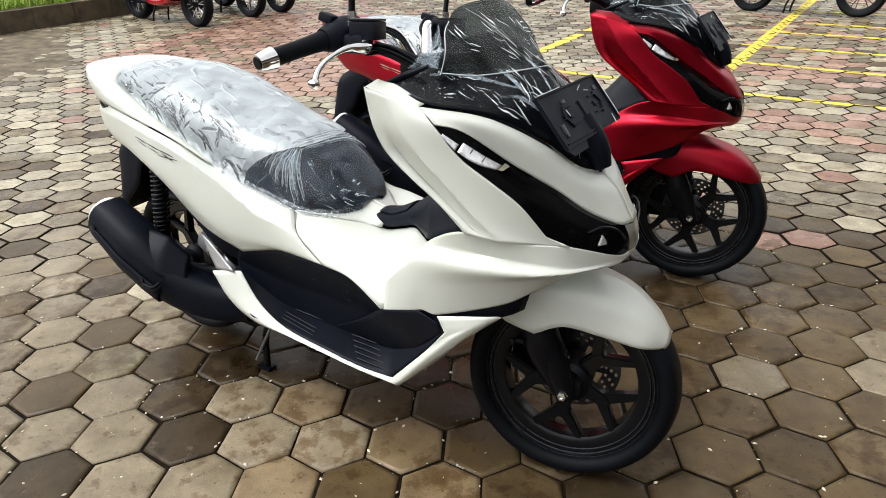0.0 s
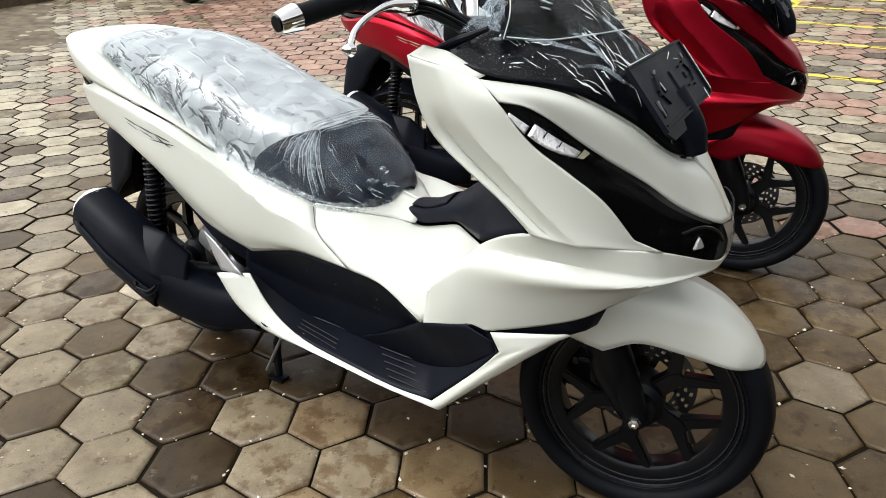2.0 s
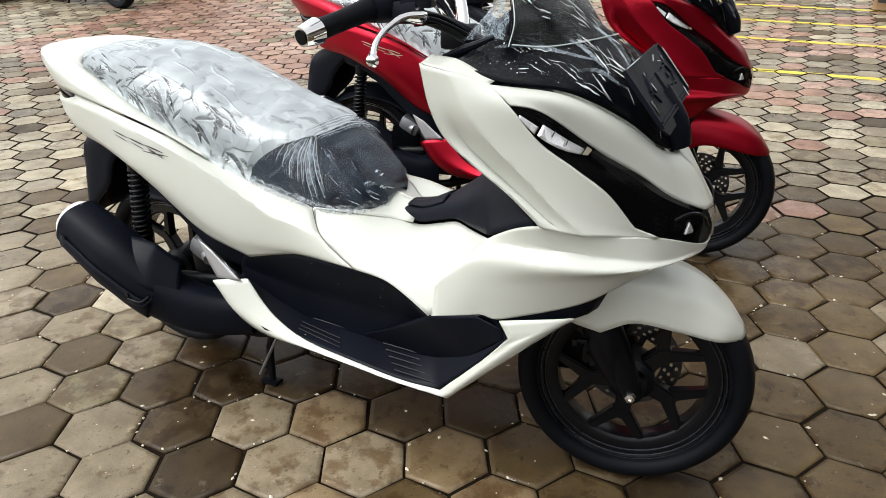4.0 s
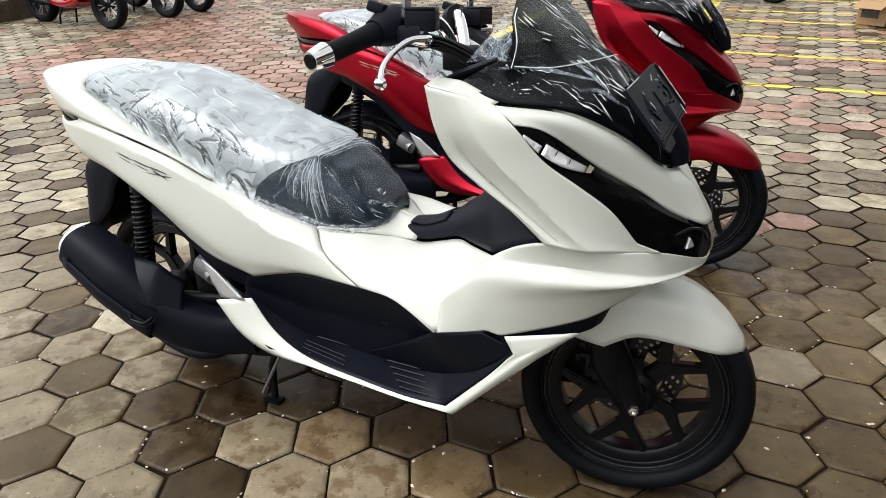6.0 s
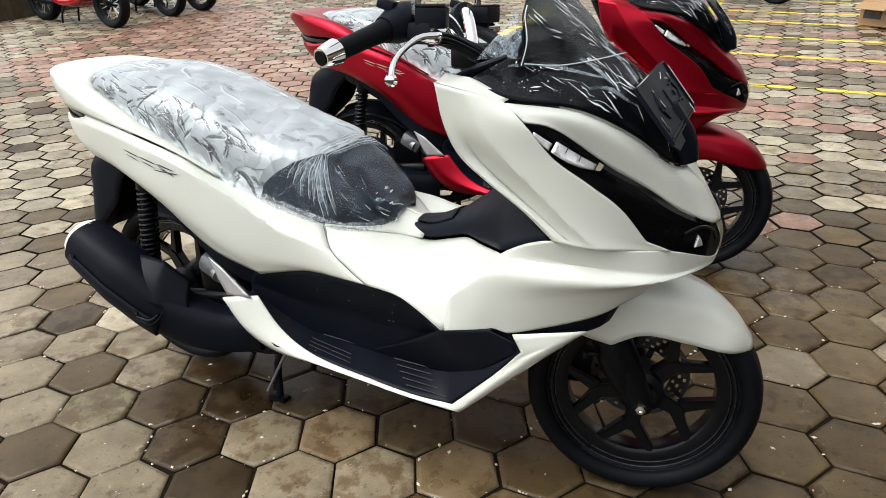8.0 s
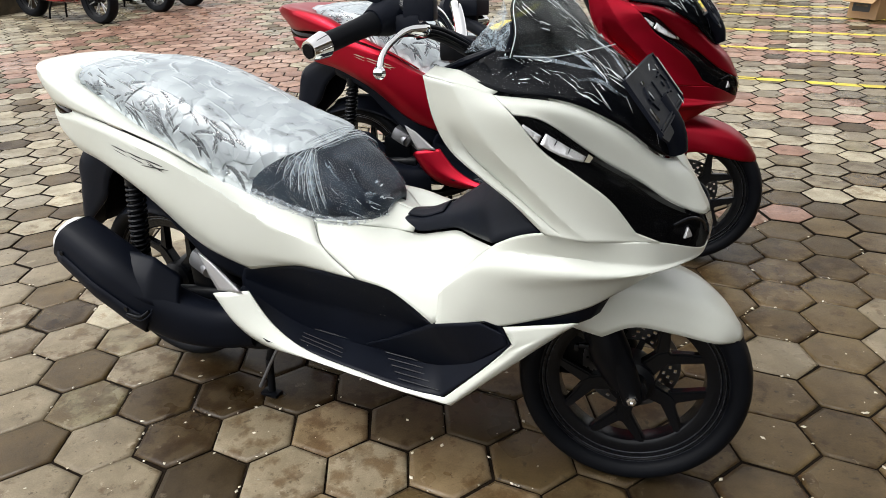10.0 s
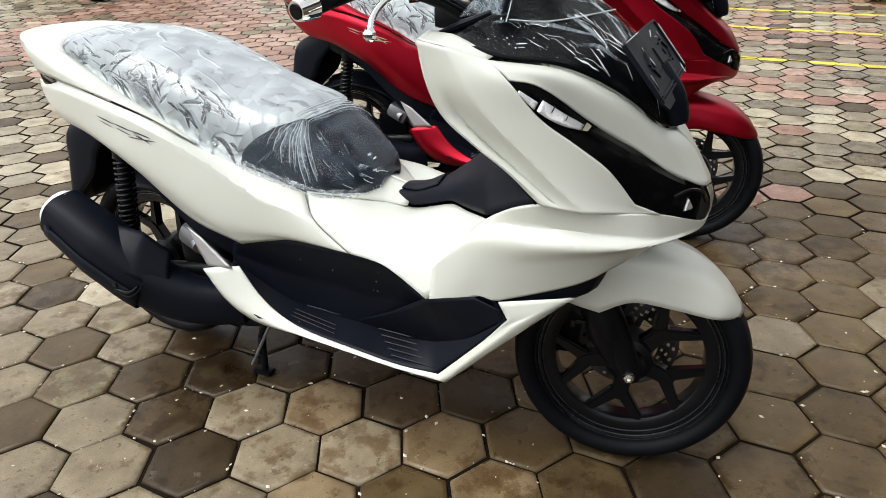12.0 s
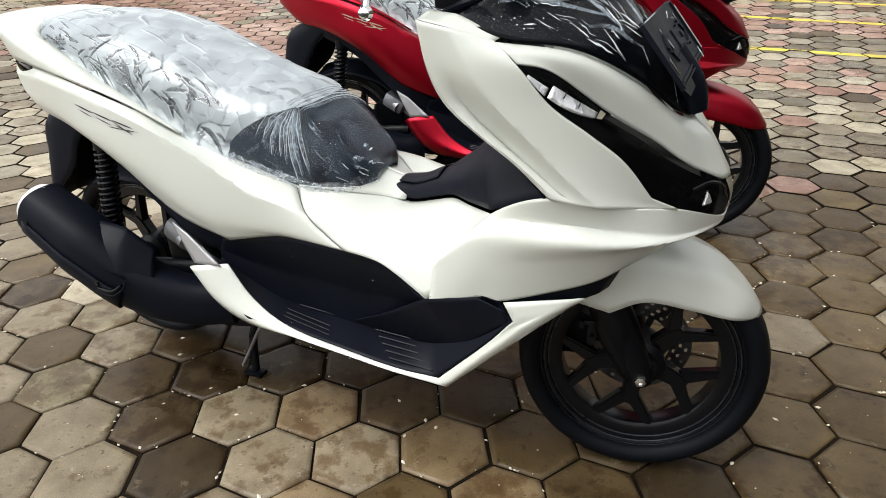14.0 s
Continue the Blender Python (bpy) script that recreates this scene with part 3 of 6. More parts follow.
        part("stem_nut", moved(tube([st + Vector((0, 0, 0.005)), st + Vector((0, 0, 0.035))], 0.0085, 3, 6), m), STEEL, mi)
        shell = turned([(0, -0.018), (0.04, -0.016), (0.058, -0.004), (0.06, 0.002), (0.056, 0.004), (0, 0.004)], 28, "X")
        shell = moved(shell, Matrix.Translation(st + Vector((0.0, side * 0.075, 0.275))) @ Matrix.Diagonal((1, 1.25, 0.85, 1)) @ Matrix.Rotation(radians(180), 4, "Z"))
        part("mirror_shell", moved(shell, m), PLASTIC, mi)


def rear_end(s):
    """Rear wheel, engine, exhaust, shocks, stand."""
    wheel(s, (-1.315, 0, 0.270), 0.256, 0.13, Matrix(), 0)
    case = [[(-1.36, 0.07, 0.27), (-1.25, 0.085, 0.31), (-1.08, 0.10, 0.35), (-0.95, 0.11, 0.38), (-0.86, 0.10, 0.39)],
            [(-1.37, 0.12, 0.26), (-1.25, 0.14, 0.27), (-1.08, 0.155, 0.30), (-0.95, 0.155, 0.33), (-0.86, 0.14, 0.34)],
            [(-1.36, 0.07, 0.22), (-1.25, 0.085, 0.195), (-1.08, 0.10, 0.19), (-0.95, 0.10, 0.20), (-0.86, 0.09, 0.24)]]
    part("engine_case", loft(case, 20, 12, -1), IRON, s, "black transmission case", thick=0.02)
    eng = join(block((0.30, 0.20, 0.17), (-0.98, -0.01, 0.30), 0.03), block((0.20, 0.16, 0.13), (-0.80, -0.01, 0.36), 0.03), block((0.12, 0.10, 0.10), (-1.10, -0.07, 0.36), 0.02))
    part("engine_block", eng, IRON, s, "black engine block")
    part("cylinder_cover", join(block((0.085, 0.06, 0.055), (-1.055, -0.145, 0.425), 0.018, Matrix.Rotation(0.5, 4, "Y")), tube([(-1.075, -0.14, 0.43), (-1.03, -0.165, 0.41)], 0.022, 6, 14)), ENGINE, s, "bare cast metal engine cover")
    part("coolant_hose", tube([(-1.04, -0.14, 0.45), (-1.0, -0.16, 0.44), (-0.97, -0.15, 0.39), (-0.95, -0.12, 0.34)], 0.011, 16, 10), RUBBER, s)
    part("intake_joint", tube([(-1.02, -0.13, 0.40), (-0.985, -0.155, 0.385), (-0.96, -0.15, 0.35)], (0.016, 0.014, 0.016), 10, 12), ENGINE, s)
    fins = [block((0.085, 0.05, 0.006), (-0.955, -0.145, 0.335 - 0.017 * k), 0.002, Matrix.Rotation(0.45, 4, "Y")) for k in range(5)]
    part("radiator_grille", join(*fins), PLASTIC, s)
    # swing arm and muffler
    part("swing_arm", tube([(-1.315, -0.105, 0.262), (-1.2, -0.12, 0.29), (-1.02, -0.10, 0.31)], (0.026, 0.024, 0.03), 14, 12), IRON, s)
    axis = [Vector((-1.413, -0.240, 0.478)), Vector((-1.345, -0.240, 0.437)), Vector((-1.27, -0.238, 0.386)), Vector((-1.19, -0.228, 0.325)), Vector((-1.11, -0.204, 0.277)), Vector((-1.03, -0.170, 0.252)), Vector((-0.95, -0.135, 0.25))]
    size = [(0.060, 0.063), (0.064, 0.069), (0.066, 0.072), (0.067, 0.074), (0.065, 0.074), (0.057, 0.067), (0.040, 0.055)]
    cen, sz = spline([tuple(a) for a in axis], 30), spline([(a, b, 0) for a, b in size], 30)
    rows = []
    for k in range(30):
        t = Vector(cen[min(k + 1, 29)] - cen[max(k - 1, 0)]).normalized()
        side = t.cross(Vector((0, 0, 1))).normalized()
        up = side.cross(t)
        row = []
        for w in np.linspace(0, 2 * math.pi, 28, endpoint=False):
            c, sn = math.cos(w), math.sin(w)
            e = 0.72
            row.append(Vector(cen[k]) + side * float(sz[k][0]) * math.copysign(abs(c) ** e, c) + up * float(sz[k][1]) * math.copysign(abs(sn) ** e, sn))
        rows.append(row)
    muf = grid_mesh(rows, close_v=True)
    muf.verts.ensure_lookup_table()
    muf.faces.new([muf.verts[k] for k in range(28)])
    muf.faces.new([muf.verts[29 * 28 + k] for k in range(28)][::-1])
    bmesh.ops.recalc_face_normals(muf, faces=muf.faces)
    ex = part("exhaust", muf, PLASTIC, s, "black exhaust muffler with heat shield")
    back = (axis[0] - axis[1]).normalized()
    capm = Matrix.Translation(axis[0]) @ back.to_track_quat("Z", "Y").to_matrix().to_4x4()
    cap = turned([(0.0605, -0.004), (0.0585, 0.006), (0.050, 0.018), (0.034, 0.026), (0.017, 0.028), (0.016, 0.006), (0, 0.006)], 36, "Z")
    part("exhaust_tip", moved(moved(cap, Matrix.Diagonal((0.96, 1.05, 1, 1))), capm), CAPWHITE, ex, "bright silver exhaust end cap")
    cover = []
    for k in range(1, 17):
        c0 = sum((Vector(p) for p in rows[k]), Vector()) / 28
        lift = 1.025 + 0.05 * max(0, (k - 11) / 5)
        lo, hi = 15, 28
        cover.append([c0 + (Vector(rows[k][w % 28]) - c0) * (lift if w > lo else 1.004) for w in range(lo, hi + 1)])
    part("heat_shield", grid_mesh(cover), PLASTIC, ex, thick=0.003)
    plate_ = [[(-1.285, 0.222, 0.452), (-1.225, 0.218, 0.456), (-1.165, 0.212, 0.448), (-1.165, 0.212, 0.448), (-1.110, 0.192, 0.392)],
              [(-1.285, 0.228, 0.450), (-1.222, 0.262, 0.424), (-1.158, 0.258, 0.402), (-1.158, 0.258, 0.402), (-1.095, 0.226, 0.350)],
              [(-1.270, 0.275, 0.420), (-1.215, 0.290, 0.385), (-1.155, 0.280, 0.352), (-1.155, 0.280, 0.352), (-1.085, 0.242, 0.308)]]
    part("shield_bracket", loft(plate_, 20, 10), PLASTIC, ex, thick=0.006)
    slot = tube([(-1.205, -0.300, 0.322), (-1.165, -0.296, 0.318), (-1.140, -0.286, 0.336)], (0.004, 0.007, 0.004), 12, 10)
    part("shield_slot", slot, GLOSS_BLACK, ex)
    part("slot_lip", tube([(-1.212, -0.301, 0.316), (-1.165, -0.299, 0.309), (-1.136, -0.289, 0.328), (-1.132, -0.283, 0.342)], 0.0022, 14, 8), PLASTIC, ex)
    for at in ((-1.385, -0.3055, 0.462), (-1.205, -0.301, 0.335)):
        part("shield_bolt", moved(turned([(0, -0.0012), (0.006, -0.0012), (0.007, 0.002)], 14), Matrix.Translation(at)), GLOSS_BLACK, ex)
    part("exhaust_pipe", tube([(-1.02, -0.15, 0.205), (-0.93, -0.12, 0.19), (-0.82, -0.06, 0.22), (-0.74, 0, 0.30)], 0.017, 20, 12), IRON, ex)
    # shocks
    for y in (-0.145, 0.145):
        lo, hi = Vector((-1.30, y, 0.385)), Vector((-1.262, y * 0.93, 0.64))
        sh = part("shock_absorber", tube([lo, hi], 0.016, 4, 14), IRON, s, "black shock absorber")
        turns = 14
        coil = [tuple(lo.lerp(hi, 0.1 + 0.8 * k / (turns * 12)) + 0.0215 * Vector((math.cos(k * math.pi / 6), math.sin(k * math.pi / 6), 0))) for k in range(turns * 12 + 1)]
        part("spring", tube(coil, 0.0040, turns * 20, 6), IRON, sh, "black coil spring")
        part("shock_collar", tube([lo - Vector((0, 0, 0.02)), lo + Vector((0, 0, 0.025))], 0.027, 4, 14), IRON, sh)
        part("shock_collar", tube([hi - Vector((0, 0, 0.03)), hi], 0.027, 4, 14), IRON, sh)
    # rear mudguard and tyre hugger
    flap = [[(-1.40, 0.0, 0.71), (-1.52, 0.0, 0.655), (-1.565, 0.0, 0.55), (-1.592, 0.0, 0.44), (-1.597, 0.0, 0.405)],
            [(-1.39, 0.07, 0.70), (-1.512, 0.083, 0.645), (-1.546, 0.085, 0.547), (-1.572, 0.085, 0.437), (-1.578, 0.080, 0.408)],
            [(-1.33, 0.086, 0.67), (-1.408, 0.090, 0.60), (-1.446, 0.090, 0.53), (-1.524, 0.090, 0.46), (-1.562, 0.086, 0.42)]]
    bm = join(loft(flap, 16, 10, 1), loft(flap, 16, 10, -1))
    part("rear_mudguard", bm, PLASTIC, s, "black rear mudguard", thick=0.004)
    hug = [[(-1.05, 0, 0.43), (-1.16, 0, 0.515), (-1.30, 0, 0.545), (-1.42, 0, 0.515)],
           [(-1.05, 0.075, 0.40), (-1.16, 0.082, 0.475), (-1.30, 0.085, 0.50), (-1.42, 0.08, 0.475)]]
    part("tyre_hugger", join(loft(hug, 16, 8, 1), loft(hug, 16, 8, -1)), PLASTIC, s, thick=0.004)
    # frame side behind the panels
    fr = [[(-1.34, 0.15, 0.685), (-1.20, 0.17, 0.645), (-1.08, 0.175, 0.565), (-0.96, 0.175, 0.50), (-0.82, 0.150, 0.47)],
          [(-1.32, 0.15, 0.655), (-1.20, 0.165, 0.60), (-1.10, 0.17, 0.51), (-0.98, 0.178, 0.43), (-0.84, 0.150, 0.385)]]
    both("frame_cover", fr, PLASTIC, s, "", 20, 8, 0.01)
    core = [[(-1.36, 0.10, 0.70), (-1.2, 0.12, 0.66), (-1.0, 0.13, 0.58), (-0.8, 0.14, 0.52), (-0.55, 0.13, 0.48), (-0.36, 0.13, 0.45)],
            [(-1.36, 0.10, 0.64), (-1.2, 0.12, 0.57), (-1.0, 0.13, 0.44), (-0.8, 0.14, 0.30), (-0.55, 0.14, 0.25), (-0.36, 0.13, 0.25)],
            [(-1.36, 0.0, 0.62), (-1.2, 0.0, 0.55), (-1.0, 0.0, 0.41), (-0.8, 0.0, 0.26), (-0.55, 0.0, 0.22), (-0.36, 0.0, 0.22)]]
    both("underbody", core, IRON, s, "", 20, 8, 0.01, True)
    # centre stand
    legs = [tube([(-0.90, side * 0.075, 0.22), (-0.955, side * 0.088, 0.13), (-0.96, side * 0.10, 0.012)], 0.011, 10, 10) for side in (-1, 1)]
    feet = [block((0.055, 0.032, 0.010), (-0.960, side * 0.104, 0.006), 0.003) for side in (-1, 1)]
    part("centre_stand", join(tube([(-0.87, -0.09, 0.20), (-0.87, 0.09, 0.20)], 0.012, 4, 10), *legs, *feet), IRON, s, "black steel centre stand")
    part("stand_spring", tube([(-0.90, -0.090, 0.20), (-0.985, -0.118, 0.03)], 0.0045, 6, 8), ENGINE, s)
    part("side_stand", tube([(-0.74, 0.13, 0.24), (-0.86, 0.16, 0.20), (-0.98, 0.17, 0.16)], 0.009, 10, 8), IRON, s)


def body(s, mat, decal):
    # tail cover: a ring round the back of the seat
    def ring(right, tip):
        return [(x, -h, z) for x, h, z in right] + [tip] + [(x, h, z) for x, h, z in right[::-1]]
    inner = ring([(-0.965, 0.174, 0.682), (-1.06, 0.171, 0.727), (-1.18, 0.165, 0.778), (-1.33, 0.146, 0.844), (-1.42, 0.100, 0.868)], (-1.452, 0, 0.876))
    top = ring([(-0.965, 0.177, 0.686), (-1.06, 0.182, 0.737), (-1.18, 0.186, 0.792), (-1.33, 0.174, 0.860), (-1.48, 0.118, 0.886)], (-1.555, 0, 0.895))
    rim_ = ring([(-0.965, 0.179, 0.687), (-1.06, 0.192, 0.741), (-1.18, 0.205, 0.791), (-1.34, 0.198, 0.845), (-1.53, 0.130, 0.882)], (-1.640, 0, 0.878))
    low = ring([(-0.965, 0.181, 0.6865), (-1.06, 0.2005, 0.739), (-1.18, 0.213, 0.782), (-1.34, 0.200, 0.812), (-1.50, 0.128, 0.812)], (-1.590, 0, 0.818))
    rails = [spline(r, 64) for r in (inner, top, rim_, low)]
    part("tail_cover", grid_mesh([spline([r[k] for r in rails], 14) for k in range(64)]), mat, s, thick=0.004)
    lamp = [[(x * 0.985 - 0.02, y * 0.93, z - 0.006) for x, y, z in low], [(x * 0.985 - 0.012, y * 0.93, z - 0.05) for x, y, z in low]]
    ra = [spline(r, 64)[18:46] for r in lamp]
    part("tail_lamp", grid_mesh([[r[k] for r in ra] for k in range(28)]), TAILRED, s, "dark red tail lamp", thick=0.01)
    cowl = [[(-1.530, 0.112, 0.782), (-1.475, 0.138, 0.788), (-1.33, 0.198, 0.806), (-1.18, 0.213, 0.778), (-1.06, 0.200, 0.737), (-0.97, 0.179, 0.686), (-0.85, 0.168, 0.647), (-0.70, 0.147, 0.593)],
            [(-1.520, 0.122, 0.770), (-1.46, 0.158, 0.776), (-1.32, 0.210, 0.784), (-1.18, 0.224, 0.760), (-1.08, 0.225, 0.732), (-0.98, 0.219, 0.691), (-0.905, 0.2165, 0.658), (-0.835, 0.215, 0.620), (-0.755, 0.2125, 0.586), (-0.65, 0.2015, 0.560)],
            [(-1.505, 0.128, 0.752), (-1.44, 0.165, 0.735), (-1.30, 0.205, 0.708), (-1.16, 0.226, 0.664), (-1.04, 0.229, 0.608), (-0.93, 0.222, 0.540), (-0.80, 0.212, 0.518), (-0.60, 0.212, 0.527)],
            [(-1.485, 0.135, 0.738), (-1.41, 0.165, 0.700), (-1.29, 0.190, 0.676), (-1.14, 0.207, 0.610), (-1.00, 0.205, 0.508), (-0.868, 0.197, 0.461), (-0.868, 0.197, 0.461), (-0.76, 0.197, 0.489), (-0.70, 0.201, 0.499), (-0.555, 0.221, 0.505)]]
    cowl = [cowl[0], cowl[1], cowl[1], cowl[2], cowl[3]]
    both("side_cowl", cowl, mat, s, "", 40, 24, 0.004)
    # plain bars in place of the maker's mark, laid on the panel
    for side in (1, -1):
        tree = BVHTree.FromBMesh(loft(cowl, 40, 24, side))
        strokes = []
        for k in range(3):
            x0 = -1.205 + 0.052 * k
            strokes += [((x0, 0.742 - 0.012 * k), (x0 + 0.052, 0.728 - 0.012 * k), 0.0034), ((x0 + 0.006, 0.732 - 0.012 * k), (x0 + 0.048, 0.719 - 0.012 * k), 0.0022)]
        strokes += [((-1.115, 0.703), (-1.035, 0.697), 0.0026), ((-1.10, 0.716), (-1.05, 0.690), 0.0024)]
        for (xa, za), (xb, zb), wd in strokes:
            rows_ = []
            for u in np.linspace(0, 1, 9):
                line = []
                for v in (-0.5, 0.5):
                    x, z = xa + (xb - xa) * u, za + (zb - za) * u + v * wd * (1 - 0.8 * abs(2 * u - 1) ** 3)
                    hit, nrm, *_ = tree.ray_cast(Vector((x, -side * 0.5, z)), Vector((0, side, 0)))
                    line.append((hit or Vector((x, -side * 0.235, z))) + Vector((0, -side * 0.0016, 0)))
                rows_.append(line)
            bm = grid_mesh(rows_)
            if side < 0:
                bmesh.ops.reverse_faces(bm, faces=bm.faces)
            part("decal", bm, decal, s, smooth=False)
    mid = [[(-0.70, 0.147, 0.592), (-0.61, 0.118, 0.583), (-0.545, 0.048, 0.563), (-0.489, 0.054, 0.553), (-0.425, 0.069, 0.573), (-0.378, 0.084, 0.590), (-0.324, 0.134, 0.603), (-0.250, 0.219, 0.633)],
           [(-0.65, 0.201, 0.560), (-0.58, 0.178, 0.565), (-0.52, 0.150, 0.559), (-0.46, 0.150, 0.556), (-0.40, 0.160, 0.566), (-0.36, 0.170, 0.578), (-0.31, 0.196, 0.594), (-0.256, 0.221, 0.626)],
           [(-0.60, 0.212, 0.527), (-0.53, 0.209, 0.530), (-0.47, 0.205, 0.527), (-0.42, 0.208, 0.517), (-0.385, 0.212, 0.511), (-0.365, 0.216, 0.517), (-0.33, 0.222, 0.550), (-0.280, 0.223, 0.605)],
           [(-0.555, 0.221, 0.505), (-0.481, 0.230, 0.503), (-0.439, 0.234, 0.488), (-0.372, 0.239, 0.446), (-0.372, 0.239, 0.446), (-0.360, 0.236, 0.456), (-0.358, 0.232, 0.480), (-0.354, 0.228, 0.512), (-0.30, 0.226, 0.585)]]
    both("centre_cowl", mid, mat, s, "", 30, 16, 0.004)
    cap = [[(-0.70, 0.147, 0.592), (-0.61, 0.118, 0.583), (-0.545, 0.070, 0.562), (-0.50, 0.058, 0.556)], [(-0.70, 0.0, 0.615), (-0.61, 0, 0.605), (-0.545, 0.0, 0.588), (-0.50, 0, 0.58)]]
    part("tunnel_cover", join(loft(cap, 14, 8, 1), loft(cap, 14, 8, -1)), mat, s, thick=0.004)
    for side in (1, -1):
        part("panel_gap", tube([(-0.703, -side * 0.1505, 0.594), (-0.650, -side * 0.2015, 0.5615), (-0.600, -side * 0.2125, 0.528), (-0.555, -side * 0.2225, 0.506)], 0.0006, 24, 6), IRON, s, "dark gap between the panels")
        part("panel_gap", tube([(-1.475, -side * 0.139, 0.789), (-1.33, -side * 0.1995, 0.8075), (-1.18, -side * 0.2145, 0.779), (-1.06, -side * 0.2015, 0.738)], 0.0008, 30, 6), IRON, s)
    pad = [[(-0.541, 0.034, 0.566), (-0.489, 0.050, 0.558), (-0.425, 0.065, 0.578), (-0.378, 0.080, 0.595), (-0.324, 0.130, 0.608), (-0.250, 0.214, 0.637), (-0.250, 0.214, 0.637), (-0.146, 0.246, 0.688), (-0.146, 0.246, 0.688), (-0.200, 0.245, 0.740), (-0.262, 0.246, 0.785), (-0.312, 0.251, 0.828), (-0.338, 0.257, 0.883), (-0.352, 0.260, 0.95)],
           [(-0.545, 0.026, 0.574), (-0.49, 0.040, 0.577), (-0.43, 0.050, 0.600), (-0.385, 0.058, 0.622), (-0.34, 0.080, 0.645), (-0.28, 0.130, 0.680), (-0.28, 0.130, 0.680), (-0.21, 0.165, 0.735), (-0.21, 0.165, 0.735), (-0.235, 0.17, 0.780), (-0.27, 0.175, 0.820), (-0.30, 0.18, 0.860), (-0.32, 0.19, 0.91), (-0.335, 0.2, 0.955)],
           [(-0.547, 0.0, 0.576), (-0.49, 0.0, 0.584), (-0.43, 0.0, 0.612), (-0.39, 0.0, 0.640), (-0.35, 0.0, 0.672), (-0.31, 0.0, 0.715), (-0.31, 0.0, 0.715), (-0.27, 0.0, 0.76), (-0.27, 0.0, 0.76), (-0.275, 0, 0.800), (-0.285, 0, 0.840), (-0.30, 0, 0.880), (-0.315, 0, 0.92), (-0.33, 0, 0.962)]]
    part("inner_shield", join(loft(pad, 48, 14, 1), loft(pad, 48, 14, -1)), PLASTIC, s, "black plastic inner leg shield and tunnel pad", thick=0.004)
    lid = [[(-0.530, 0.022, 0.581), (-0.48, 0.034, 0.587), (-0.43, 0.040, 0.609)], [(-0.530, 0.0, 0.585), (-0.48, 0, 0.595), (-0.43, 0, 0.619)]]
    part("fuel_lid", join(loft(lid, 10, 6, 1), loft(lid, 10, 6, -1)), PLASTIC, s, thick=0.003)
    # front cowl, side
    up = [[(-0.352, 0.262, 0.953), (-0.338, 0.262, 0.885), (-0.312, 0.256, 0.830), (-0.262, 0.251, 0.786), (-0.198, 0.250, 0.742), (-0.138, 0.251, 0.690)],
          [(-0.346, 0.265, 0.951), (-0.325, 0.266, 0.883), (-0.299, 0.262, 0.828), (-0.247, 0.259, 0.783), (-0.184, 0.256, 0.738), (-0.126, 0.252, 0.688)],
          [(-0.330, 0.267, 0.949), (-0.302, 0.268, 0.880), (-0.278, 0.247, 0.820), (-0.229, 0.239, 0.772), (-0.165, 0.244, 0.726), (-0.105, 0.248, 0.684)],
          [(-0.300, 0.270, 0.944), (-0.262, 0.276, 0.884), (-0.222, 0.271, 0.834), (-0.172, 0.262, 0.784), (-0.115, 0.251, 0.726), (-0.065, 0.238, 0.679)],
          [(-0.235, 0.254, 0.924), (-0.192, 0.267, 0.894), (-0.145, 0.255, 0.838), (-0.088, 0.240, 0.796), (-0.036, 0.220, 0.752), (0.006, 0.194, 0.690), (0.006, 0.194, 0.690), (0.044, 0.168, 0.668)]]
    both("leg_shield", [up[0], up[1], up[2], up[2], up[3], up[3], up[4]], mat, s, "", 40, 34, 0.004)
    shoulder = [[(-0.352, 0.262, 0.953), (-0.346, 0.265, 0.951), (-0.330, 0.267, 0.949), (-0.300, 0.270, 0.944), (-0.235, 0.254, 0.924)], [(-0.345, 0.232, 0.963), (-0.32, 0.236, 0.960), (-0.29, 0.240, 0.956), (-0.228, 0.244, 0.928)]]
    both("cowl_shoulder", shoulder, mat, s, "", 12, 6, 0.0006)
    wing = [[(-0.356, 0.226, 0.515), (-0.25, 0.224, 0.634), (-0.138, 0.251, 0.690), (-0.04, 0.222, 0.677), (0.044, 0.168, 0.666), (0.108, 0.065, 0.622), (0.118, 0, 0.616)],
            [(-0.358, 0.230, 0.517), (-0.252, 0.232, 0.622), (-0.13, 0.238, 0.642), (-0.025, 0.213, 0.634), (0.048, 0.170, 0.622), (0.106, 0.066, 0.609), (0.116, 0, 0.606)],
            [(-0.358, 0.2305, 0.515), (-0.310, 0.2385, 0.560), (-0.255, 0.249, 0.598), (-0.125, 0.260, 0.616), (-0.02, 0.232, 0.617), (0.052, 0.178, 0.616), (0.106, 0.068, 0.606), (0.115, 0, 0.603)],
            [(-0.362, 0.2335, 0.478), (-0.320, 0.2385, 0.500), (-0.245, 0.247, 0.540), (-0.10, 0.240, 0.580), (-0.015, 0.209, 0.598), (0.048, 0.162, 0.607), (0.100, 0.062, 0.597), (0.108, 0, 0.595)],
            [(-0.366, 0.2375, 0.446), (-0.30, 0.2385, 0.464), (-0.247, 0.238, 0.478), (-0.225, 0.238, 0.474), (-0.081, 0.212, 0.525), (-0.017, 0.185, 0.562), (0.040, 0.145, 0.594), (0.090, 0.055, 0.590), (0.098, 0, 0.588)]]
    both("front_wing", [wing[0], wing[1], wing[1], wing[2], wing[3], wing[4]], mat, s, "", 44, 36, 0.004)
